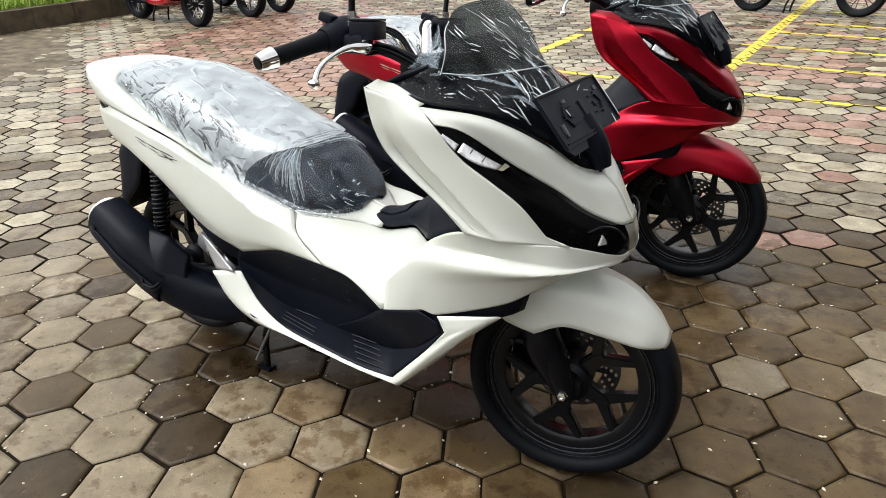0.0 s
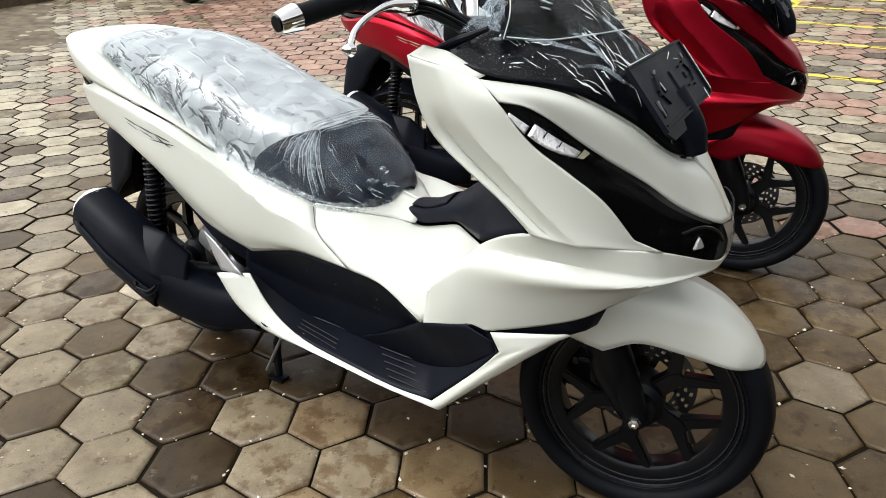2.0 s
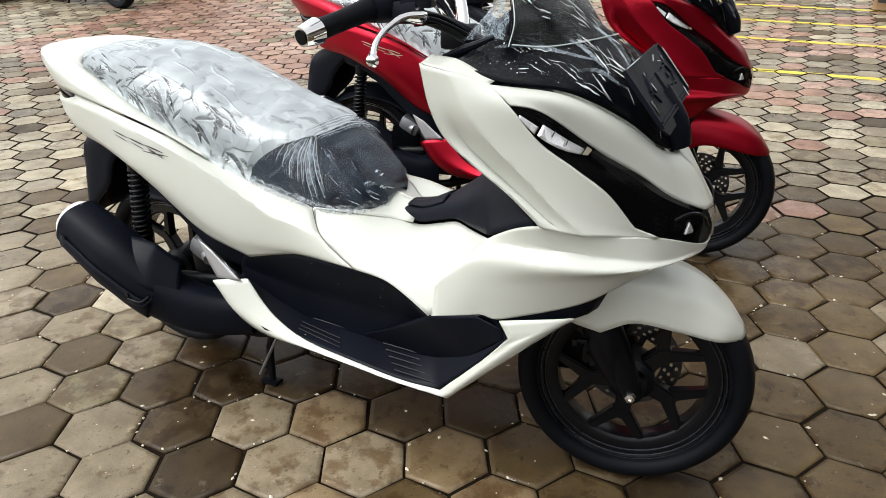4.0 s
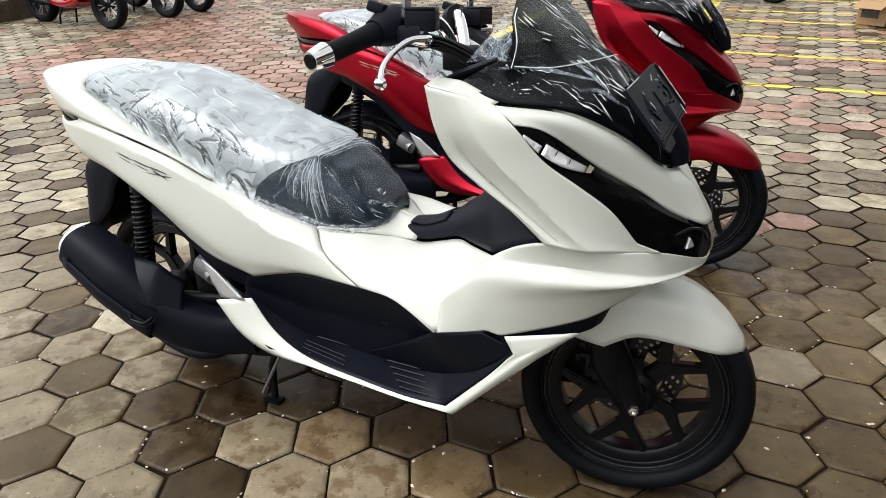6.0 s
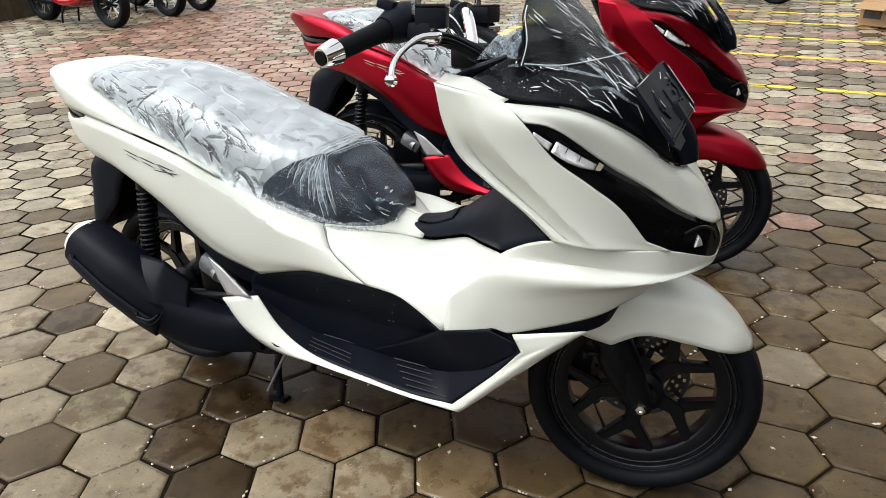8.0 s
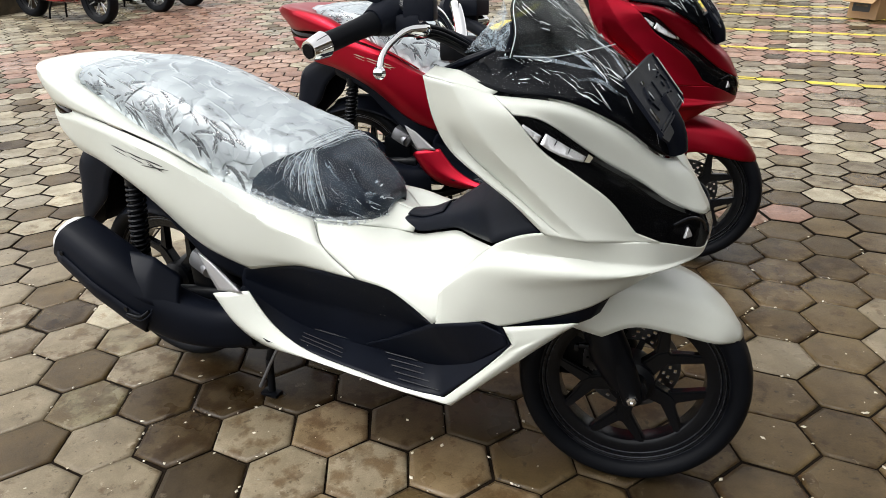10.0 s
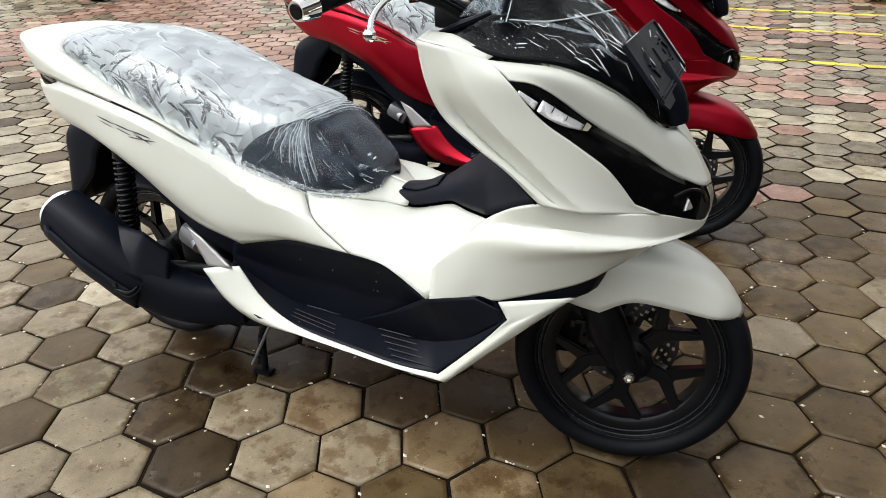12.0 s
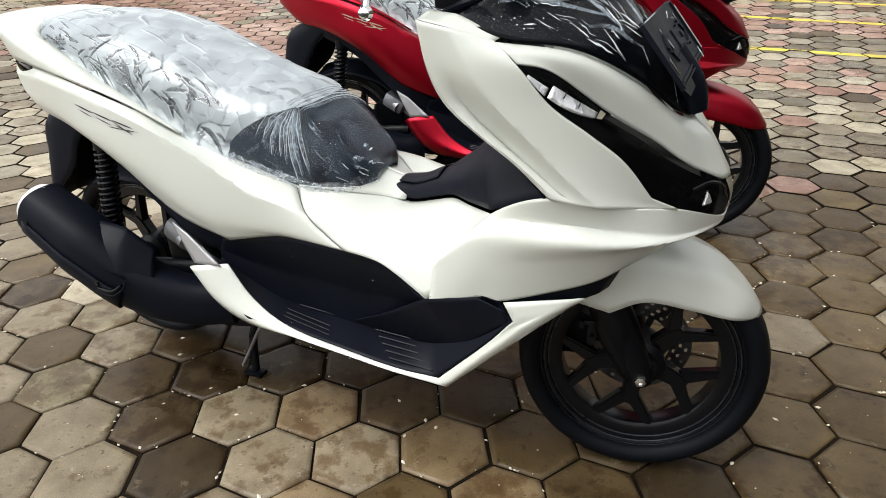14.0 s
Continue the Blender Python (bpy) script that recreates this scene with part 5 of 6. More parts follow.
    gap = [[(-0.356, 0.224, 0.458), (-0.227, 0.230, 0.476), (-0.081, 0.206, 0.528), (-0.03, 0.18, 0.55)], [(-0.36, 0.20, 0.40), (-0.215, 0.222, 0.455), (-0.085, 0.200, 0.490), (-0.05, 0.16, 0.50)]]
    both("seam_panel", gap, PLASTIC, s, "", 14, 6, 0.004)
    wedge = [[(-1.020, 0.206, 0.482), (-0.974, 0.213, 0.463), (-0.974, 0.213, 0.463), (-0.893, 0.217, 0.400)], [(-1.018, 0.205, 0.478), (-0.990, 0.214, 0.432), (-0.990, 0.214, 0.432), (-0.965, 0.219, 0.396)]]
    both("side_badge", wedge, SILVER, s, "silver wedge-shaped side trim", 12, 6, 0.004)


def seat_and_cover(s):
    """Stepped seat, wrapped in clear plastic."""
    # along the seat: forward, half width, edge height, crown height
    sec = [(-1.445, 0.060, 0.868, 0.880), (-1.36, 0.135, 0.850, 0.890), (-1.22, 0.160, 0.796, 0.888), (-1.10, 0.170, 0.742, 0.866), (-1.00, 0.172, 0.694, 0.832), (-0.90, 0.168, 0.656, 0.792),
           (-0.82, 0.162, 0.632, 0.766), (-0.75, 0.152, 0.610, 0.746), (-0.68, 0.140, 0.592, 0.706), (-0.632, 0.122, 0.584, 0.668), (-0.592, 0.090, 0.582, 0.630), (-0.570, 0.044, 0.586, 0.604)]
    prof, crown = spline([(a, b, c) for a, b, c, d in sec], 160), spline([(a, d, 0) for a, b, c, d in sec], 160)

    def surface(x, w, grow):
        h, e, c = np.interp(x, prof[:, 0], prof[:, 1]), np.interp(x, prof[:, 0], prof[:, 2]), np.interp(x, crown[:, 0], crown[:, 1])
        cy, sz = math.cos(w), math.sin(w)
        if w < 0 or w > math.pi:
            return Vector((x, -(h + grow + 0.10 * abs(sz)) * (1 if w < 0 else -1), e + 0.002 - 0.06 * abs(sz)))
        return Vector((x, -(h + grow) * math.copysign(abs(cy) ** 0.6, cy), e + (c - e + grow) * abs(sz) ** 0.66))
    part("seat", grid_mesh([[surface(x, w, 0) for w in np.linspace(math.pi, 0, 25)] for x in np.linspace(-1.445, -0.570, 50)]), SEAT, s, "stepped black vinyl seat", thick=0.012)

    def cell_mood(p):
        """A steady random number and a slant for the facet round a point."""
        a = noise.cell(p * 37.7 + Vector((0.3, 0.1, 0.7))) * 0.5 + 0.5
        return a, noise.noise_vector(p * 53.1 + Vector((5.2, 1.3, 2.8))).normalized()

    def facets(q):
        """Distance to the border, mood and slant height of the crumple cell at q."""
        d, pts = noise.voronoi(q)
        mood, slant = cell_mood(pts[0])
        return d[1] - d[0], mood, (q - pts[0]).dot(slant)

    edge = lambda k: -0.850 + 0.135 * k ** 1.3

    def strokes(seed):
        """Strokes on the film, clear with a fold's shading drawn in: along, round, angle, length, width, bend, depth.
        """
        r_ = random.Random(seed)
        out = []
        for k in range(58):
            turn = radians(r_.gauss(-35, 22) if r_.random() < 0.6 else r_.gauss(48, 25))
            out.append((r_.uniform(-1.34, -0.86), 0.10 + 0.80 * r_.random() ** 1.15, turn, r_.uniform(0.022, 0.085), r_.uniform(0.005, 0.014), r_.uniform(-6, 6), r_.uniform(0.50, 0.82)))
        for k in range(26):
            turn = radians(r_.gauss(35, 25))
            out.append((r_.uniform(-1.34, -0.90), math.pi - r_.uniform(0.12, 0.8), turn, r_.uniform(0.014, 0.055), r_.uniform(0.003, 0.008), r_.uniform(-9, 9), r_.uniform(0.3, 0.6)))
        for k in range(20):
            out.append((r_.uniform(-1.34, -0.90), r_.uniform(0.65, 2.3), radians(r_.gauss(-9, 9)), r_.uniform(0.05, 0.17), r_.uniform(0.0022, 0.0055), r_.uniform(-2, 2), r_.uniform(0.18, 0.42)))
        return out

    def rear_wrap():
        nu, nv = 360, 230
        ws = np.linspace(math.pi + 0.09, -0.09, nv)
        ks = np.maximum(0.0, np.sin(ws))
        ends = np.array([edge(k) for k in ks])
        X = -1.468 + (ends[None, :] + 1.468) * np.linspace(0, 1, nu)[:, None]
        S = np.broadcast_to(ws[None, :] * 0.165, X.shape)
        wob = np.array([noise.noise(Vector((x * 22, w * 4, 2))) for x, w in zip(X.ravel(), np.broadcast_to(ws[None, :], X.shape).ravel())]).reshape(X.shape) * 0.006
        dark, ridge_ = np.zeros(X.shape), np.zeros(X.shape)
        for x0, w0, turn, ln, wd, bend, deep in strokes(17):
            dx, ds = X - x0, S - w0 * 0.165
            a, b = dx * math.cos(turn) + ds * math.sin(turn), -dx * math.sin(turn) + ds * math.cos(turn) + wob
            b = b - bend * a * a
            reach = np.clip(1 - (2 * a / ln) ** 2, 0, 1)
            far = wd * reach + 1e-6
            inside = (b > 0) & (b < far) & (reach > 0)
            # each clear stroke fades to one side, as a shaded fold
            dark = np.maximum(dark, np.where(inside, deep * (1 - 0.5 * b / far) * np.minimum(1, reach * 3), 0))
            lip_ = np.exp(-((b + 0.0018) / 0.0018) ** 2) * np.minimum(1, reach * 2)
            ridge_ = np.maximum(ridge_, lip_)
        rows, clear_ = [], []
        for i in range(nu):
            line = []
            for j, w in enumerate(ws):
                k, x = ks[j], X[i, j]
                p = surface(max(x, -1.445), w, 0.004) + Vector((min(0.0, x + 1.445), 0, 0))
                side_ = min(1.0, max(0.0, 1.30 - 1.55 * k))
                g = p + 0.016 * noise.noise_vector(p * 16)
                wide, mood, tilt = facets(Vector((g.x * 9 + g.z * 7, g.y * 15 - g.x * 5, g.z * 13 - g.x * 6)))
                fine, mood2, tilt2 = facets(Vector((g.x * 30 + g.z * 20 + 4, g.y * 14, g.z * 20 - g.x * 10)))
                out = (p - Vector((x, 0, np.interp(x, prof[:, 0], prof[:, 2])))).normalized()
                swell = 0.5 + 0.5 * noise.noise(p * 7 + Vector((2, 9, 4)))
                lift = 0.007 * swell + 0.006 * k + 0.0045 * tilt * (0.4 + side_) + 0.0026 * tilt2 * (0.15 + side_) + 0.0010 * ridge_[i, j]
                line.append(p + out * max(-0.001, lift))
                # haze: clear clinging spots, plus painted facet shading, darker sides and lit ridges
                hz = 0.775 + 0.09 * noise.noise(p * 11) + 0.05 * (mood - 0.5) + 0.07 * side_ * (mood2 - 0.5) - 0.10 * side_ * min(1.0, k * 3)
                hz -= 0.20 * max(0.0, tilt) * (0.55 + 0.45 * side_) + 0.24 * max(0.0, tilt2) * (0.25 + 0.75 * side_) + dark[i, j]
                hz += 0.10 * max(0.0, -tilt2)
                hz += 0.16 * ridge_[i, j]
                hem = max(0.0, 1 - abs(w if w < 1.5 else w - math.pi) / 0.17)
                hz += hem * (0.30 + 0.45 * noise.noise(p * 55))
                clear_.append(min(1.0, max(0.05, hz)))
            rows.append(line)
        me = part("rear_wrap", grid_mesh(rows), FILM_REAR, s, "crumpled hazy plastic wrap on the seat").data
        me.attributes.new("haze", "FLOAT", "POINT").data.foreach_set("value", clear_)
        return me

    def front_wrap():
        rows = []
        for i in range(110):
            line = []
            for w in np.linspace(math.pi + 0.07, -0.07, 110):
                k = max(0.0, math.sin(w))
                a, b = edge(k) - 0.012, -0.562
                x = a + (b - a) * i / 109
                p = surface(x, w, 0.003)
                # pleats run from the gathered point on the step down to the hem
                spread = (x + 0.735) / max(0.18, 1.25 - k) * 34
                out = (p - Vector((x, 0, np.interp(x, prof[:, 0], prof[:, 2])))).normalized()
                pleat = abs(math.sin(spread * 0.55 + 1.4 * noise.noise(p * 14)))
                gone = min(1.0, max(0.0, (-0.655 - x) / 0.05))
                _, mood, tilt = facets(p * 26)
                line.append(p + out * (0.0065 * pleat * gone + 0.003 * tilt + 0.001))
            rows.append(line)
        return part("front_wrap", grid_mesh(rows), FILM_FRONT, s, "crinkled clear plastic wrap on the seat front").data
    for name, make, words in (("rear_wrap", rear_wrap, "crumpled hazy plastic wrap on the seat"), ("front_wrap", front_wrap, "crinkled clear plastic wrap on the seat front")):
        if name in WRAPS:
            ob = tagged(new(name, WRAPS[name]), words)
            ob.parent = s
        else:
            WRAPS[name] = make()
    rng = random.Random(12)

    def fold(xa, xb, w0, w1, wd, lift, n=18, key=0, shift=0.0, power=1.2, thin=0.0):
        """A fold of film from one place on the seat to another, widest in its middle."""
        rows_ = []
        for u in np.linspace(0, 1, n):
            x, w = xa + (xb - xa) * u ** power + 0.003 * noise.noise(Vector((u * 3, key, 0))), w0 + (w1 - w0) * u
            g = lift + 0.0015 * noise.noise(Vector((u * 6, key, 5)))
            full = wd * math.sin(math.pi * (0.06 + 0.90 * u)) ** 0.8 * (1 + 0.45 * noise.noise(Vector((u * 7, key, 9))))
            half = (full if not thin else thin * (1 - (2 * u - 1) ** 4)) + 0.0002
            x += shift * full
            rows_.append([surface(x - half, w, g), surface(x, w, g + min(half, 0.003) * 1.2), surface(x + half, w, g)])
        return grid_mesh(rows_)
    lines, bands = [], []
    for k in range(8):
        xb = -0.780 + 0.0165 * k + rng.uniform(-0.005, 0.005)
        xa, w0, w1 = -0.738 + 0.002 * k, rng.uniform(1.12, 1.30), rng.uniform(0.02, 0.12) + 0.06 * abs(k - 5)
        wd = rng.uniform(0.0035, 0.0075)
        bands.append(fold(xa, xb, w0, w1, wd, 0.0085, key=k, power=0.9))
        lines.append(fold(xa, xb, w0, w1, wd, 0.0105, key=k, shift=-0.9, power=0.9, thin=rng.uniform(0.0004, 0.0009)))
        if k % 3 == 1:
            lines.append(fold(xa, xb, w0, w1 + 0.1, wd, 0.0105, key=k, shift=0.7, power=0.9, thin=0.0004))
    # flat creases over the front of the seat, and the crumpled corner at its nose
    for k in range(9):
        x0, w0 = rng.uniform(-0.70, -0.60), rng.uniform(0.35, 1.4)
        bands.append(fold(x0, x0 + rng.uniform(0.01, 0.05), w0, w0 - rng.uniform(0.05, 0.25), rng.uniform(0.002, 0.005), 0.0075, 10, key=80 + k))
    for k in range(16):
        x0, w0 = rng.uniform(-0.612, -0.575), rng.uniform(0.15, 1.5)
        (bands if k % 2 else lines).append(fold(x0, x0 + rng.uniform(-0.02, 0.012), w0, w0 + rng.uniform(-0.3, 0.3), rng.uniform(0.003, 0.007) if k % 2 else 0.0011, 0.0095, 10, key=20 + k))
    # the gathered roll of film over the step, and the hem of the front piece
    for k in range(5):
        bands.append(fold(-0.742 + 0.007 * k, -0.728 + 0.011 * k, 1.22, 2.0 + 0.1 * k, 0.0035, 0.010, key=40 + k))
        lines.append(fold(-0.745 + 0.007 * k, -0.731 + 0.011 * k, 1.18, 2.0 + 0.1 * k, 0.0009, 0.0125, key=40 + k))
    for k in range(12):
        x0 = -0.85 + 0.023 * k
        bands.append(fold(x0, x0 + 0.034, 0.03, 0.03, 0.004, 0.006, 8, key=140 + k, power=1.0))
    hem_rows = []
    for k, x in enumerate(np.linspace(-0.862, -0.566, 150)):
        n_ = [noise.noise(Vector((x * f, 3.1 * f, 7))) for f in (70, 120, 190)]
        near_nose = max(0.0, (x + 0.66) / 0.09)
        top_w = 0.045 + 0.03 * n_[0] + 0.26 * near_nose * (0.6 + 0.6 * n_[1])
        hem_rows.append([surface(x, top_w, 0.006 + 0.003 * n_[1]), surface(x, top_w * 0.45, 0.010 + 0.005 * n_[2]), surface(x, -0.03 - 0.03 * abs(n_[0]), 0.010 + 0.006 * n_[1])])
    part("wrap_hem", grid_mesh(hem_rows), FILM_HEM, s, "crumpled white hem of the plastic wrap")
    # the thin pale strips draw highlights along the folds
    tagged(part("wrap_folds", join(*lines), PALE_GLINT, s, "pale strips for highlights on gathered folds of the plastic wrap"), kind="stuff")
    tagged(part("wrap_folds", join(*bands), FILM_BAND, s, "hazy doubled folds in the plastic wrap"), kind="stuff")
    # long and short pale strips painted as highlights on the rear wrap
    long_ = []
    for k in range(14):
        x0, w0 = rng.uniform(-1.30, -0.92), rng.uniform(0.45, 1.9)
        long_.append(fold(x0, x0 + rng.uniform(0.06, 0.19), w0, w0 + rng.uniform(-0.25, 0.02), rng.uniform(0.0005, 0.0011), 0.0125, key=60 + k))
    for k in range(10):
        x0, w0 = rng.uniform(-1.30, -0.86), 0.10 + 0.6 * rng.random() ** 1.2
        long_.append(fold(x0, x0 + rng.gauss(0.012, 0.03), w0, w0 + rng.uniform(-0.05, 0.28), rng.uniform(0.0004, 0.0013), 0.0115, 8, key=120 + k))
    tagged(part("wrap_folds", join(*long_), PALE_GLINT, s, "pale strips for highlights on long creases of the plastic wrap"), kind="stuff")


WRAPS = {}


def maxi_scooter(m, mat, decal, deg, label):
    s = thing("motor_scooter", m, label, "scooter", "parked scooters")
    body(s, mat, decal)
    seat_and_cover(s)
    front_end(s, mat, deg)
    rear_end(s)
    return s


maxi_scooter(pose(1.312, -0.214, 0, 0, 0, -28.5), WHITE, DECAL, 11.5, "pearl white maxi scooter with plastic-wrapped seat on its centre stand")
maxi_scooter(pose(1.877, 0.865, 0, -0.8, 0, -25.3) @ Matrix.Scale(1.03, 4), RED, DECAL_LIGHT, 6, "satin red maxi scooter with plastic-wrapped seat beside the white one")

# ---- unseen building and trees, added to close the place around and shape the light ----
FACE = pose(1.312, -0.214, 0, 0, 0, -28.5)
unseen_house = thing("building", FACE, "unseen plain plastered building with a flat canopy, added to dim the front", "building", kind="structure")
part("wall", block((0.2, 26, 4.2), (7.4, 0, 2.1), 0.01), WALLPAINT, unseen_house, smooth=False)
# added canopy, out of view, cuts the sky light from ahead
part("canopy", block((3.6, 24, 0.18), (5.9, 0, 3.15), 0.01), WALLPAINT, unseen_house, smooth=False)
for y in (-12, -3.5, 5):
    part("post", block((0.14, 0.14, 3.06), (4.3, y, 1.53), 0.01), WALLPAINT, unseen_house, smooth=False)
# added ring of trees, out of view: tall ahead to dim, low elsewhere
ring_rng = random.Random(3)
tops = [(9.5 if math.cos(a + 0.35) > 0.6 else 3.2 if math.sin(a + 0.5) > 0 else 2.4) + 1.4 * noise.noise(Vector((math.cos(a) * 3, math.sin(a) * 3, 0))) + ring_rng.uniform(-0.6, 0.6) for a in np.linspace(0, 2 * math.pi, 120, endpoint=False)]
rows_ring = []
for k, a in enumerate(np.linspace(0, 2 * math.pi, 120, endpoint=False)):
    col = []
    for u in np.linspace(0, 1, 10):
        r = 21 + 1.6 * noise.noise(Vector((math.cos(a) * 9, math.sin(a) * 9, u * 5))) + 1.5 * u * u
        col.append((1 + r * math.cos(a), r * math.sin(a), -0.2 + u * (tops[k] + 0.2)))
    rows_ring.append(col)
trees = part("backdrop", grid_mesh(rows_ring, close_u=True), FOLIAGE, None, smooth=False, thick=0.2)
tagged(trees, "unseen dark belt of trees, added round the parking lot to shape the light", "backdrop", kind="structure")


# ---- kerb bed at the edge of the lot ----
def lot(x, y):
    r = math.hypot(x - 1.0, y + 1.5)
    return 0.0 if r < 4 else 0.01875 * (r - 4) ** 2 if r < 5.6 else 0.048 + 0.06 * (r - 5.6) if r < 14 else 0.552


KA, KB = Vector((-5.75, 4.9, 0)), Vector((-3.75, 10.0, 0))
kerb_dir = (KB - KA).normalized()
kerb_out = Vector((-kerb_dir.y, kerb_dir.x, 0))
stones = thing("kerb", Matrix(), "mossy dark concrete kerb along the planted bed", "kerb", kind="structure")
steps = 9
for k in range(steps):
    a, b = KA.lerp(KB, k / steps), KA.lerp(KB, (k + 0.985) / steps)
    mid = (a + b) / 2
    za, zb = lot(a.x, a.y), lot(b.x, b.y)
    st = block(((b - a).length * 1.012, 0.16, 0.60), bevel=0.012)
    for v in st.verts:
        v.co += Vector((0, 0.012 * noise.noise(v.co * 5 + Vector((k, 0, 0))), 0.010 * noise.noise(v.co * 6 + Vector((0, k, 3)))))
    turn = Matrix.Translation((mid.x, mid.y, (za + zb) / 2 - 0.035)) @ Matrix.Rotation(math.atan2(kerb_dir.y, kerb_dir.x), 4, "Z") @ Matrix.Rotation(-math.atan2(zb - za, (b - a).length), 4, "Y") @ Matrix.Translation((0, 0.08, 0))
    part("kerb_stone", moved(st, turn), CURB, stones, smooth=False)
soil = grid_mesh([[(KA + kerb_dir * u * 5.5 + kerb_out * (0.16 + w)).to_tuple()[:2] + (lot(*(KA + kerb_dir * u * 5.5)[:2]) + 0.20 + 0.04 * noise.noise(Vector((u * 9, w * 3, 0))),) for w in (0, 0.4, 0.8, 1.4, 2.2)] for u in np.linspace(-0.05, 1.05, 14)])
bedding = part("planting_bed", soil, JOINT, None)
tagged(bedding, "raised soil bed behind the kerb", "ground", kind="structure")
blades_v, blades_f = [], []
grass_rng = random.Random(11)
for k in range(7000):
    u, w = grass_rng.uniform(-0.02, 1.02), 0.14 + 2.0 * grass_rng.random() ** 1.5
    base = KA + kerb_dir * u * 5.5 + kerb_out * w
    z = lot(base.x, base.y) + 0.18
    h, a, lean = grass_rng.uniform(0.08, 0.30), grass_rng.uniform(0, 6.28), grass_rng.uniform(0.03, 0.16)
    wd = grass_rng.uniform(0.004, 0.010)
    side, out = Vector((math.cos(a), math.sin(a), 0)) * wd, Vector((-math.sin(a), math.cos(a), 0)) * lean
    b0 = Vector((base.x, base.y, z))
    n = len(blades_v)
    blades_v += [b0 - side, b0 + side, b0 + side * 0.8 + out * 0.4 + Vector((0, 0, h * 0.6)), b0 - side * 0.8 + out * 0.4 + Vector((0, 0, h * 0.6)), b0 + out + Vector((0, 0, h))]
    blades_f += [(n, n + 1, n + 2, n + 3), (n + 3, n + 2, n + 4)]
gm = bpy.data.meshes.new("grass")
gm.from_pydata([tuple(v) for v in blades_v], [], blades_f)
gm.materials.append(GRASS)
tagged(new("grass", gm), "tufts of green grass on the planted bed", "grass", kind="stuff")

# cement smeared over the pavers near the kerb
outline = [(-4.35, 6.95), (-3.95, 6.35), (-3.55, 5.75), (-3.15, 5.2), (-3.0, 4.9), (-3.2, 4.5), (-3.6, 4.25), (-4.2, 4.0), (-4.9, 4.2), (-5.4, 4.9), (-5.5, 5.6), (-5.1, 6.6), (-4.7, 7.6)]
ring_pts = spline([(x, y, 0) for x, y in outline + outline[:1]], 240)[:-1]
cen = ring_pts.mean(0)
rows_c = []
for f in (1.0, *np.linspace(0.985, 0.02, 40)):
    row = []
    for k, p in enumerate(ring_pts):
        wob = 1 + 0.10 * noise.noise(Vector((p[0] * 4, p[1] * 4, 0))) + 0.05 * noise.noise(Vector((p[0] * 13, p[1] * 13, 2)))
        x, y = cen[0] + (p[0] - cen[0]) * f * wob, cen[1] + (p[1] - cen[1]) * f * wob
        film_z = 0.0042 - 0.007 * f ** 3 + 0.006 * noise.noise(Vector((x * 6, y * 6, 5)))
        row.append((x, y, lot(x, y) + (-0.008 if f == 1.0 else film_z)))
    rows_c.append(row)
cb = grid_mesh(rows_c, close_v=True)
bmesh.ops.recalc_face_normals(cb, faces=cb.faces)
tagged(part("cement_patch", cb, CEMENT, None), "grey wet cement smeared over the pavers", "patch", kind="structure")


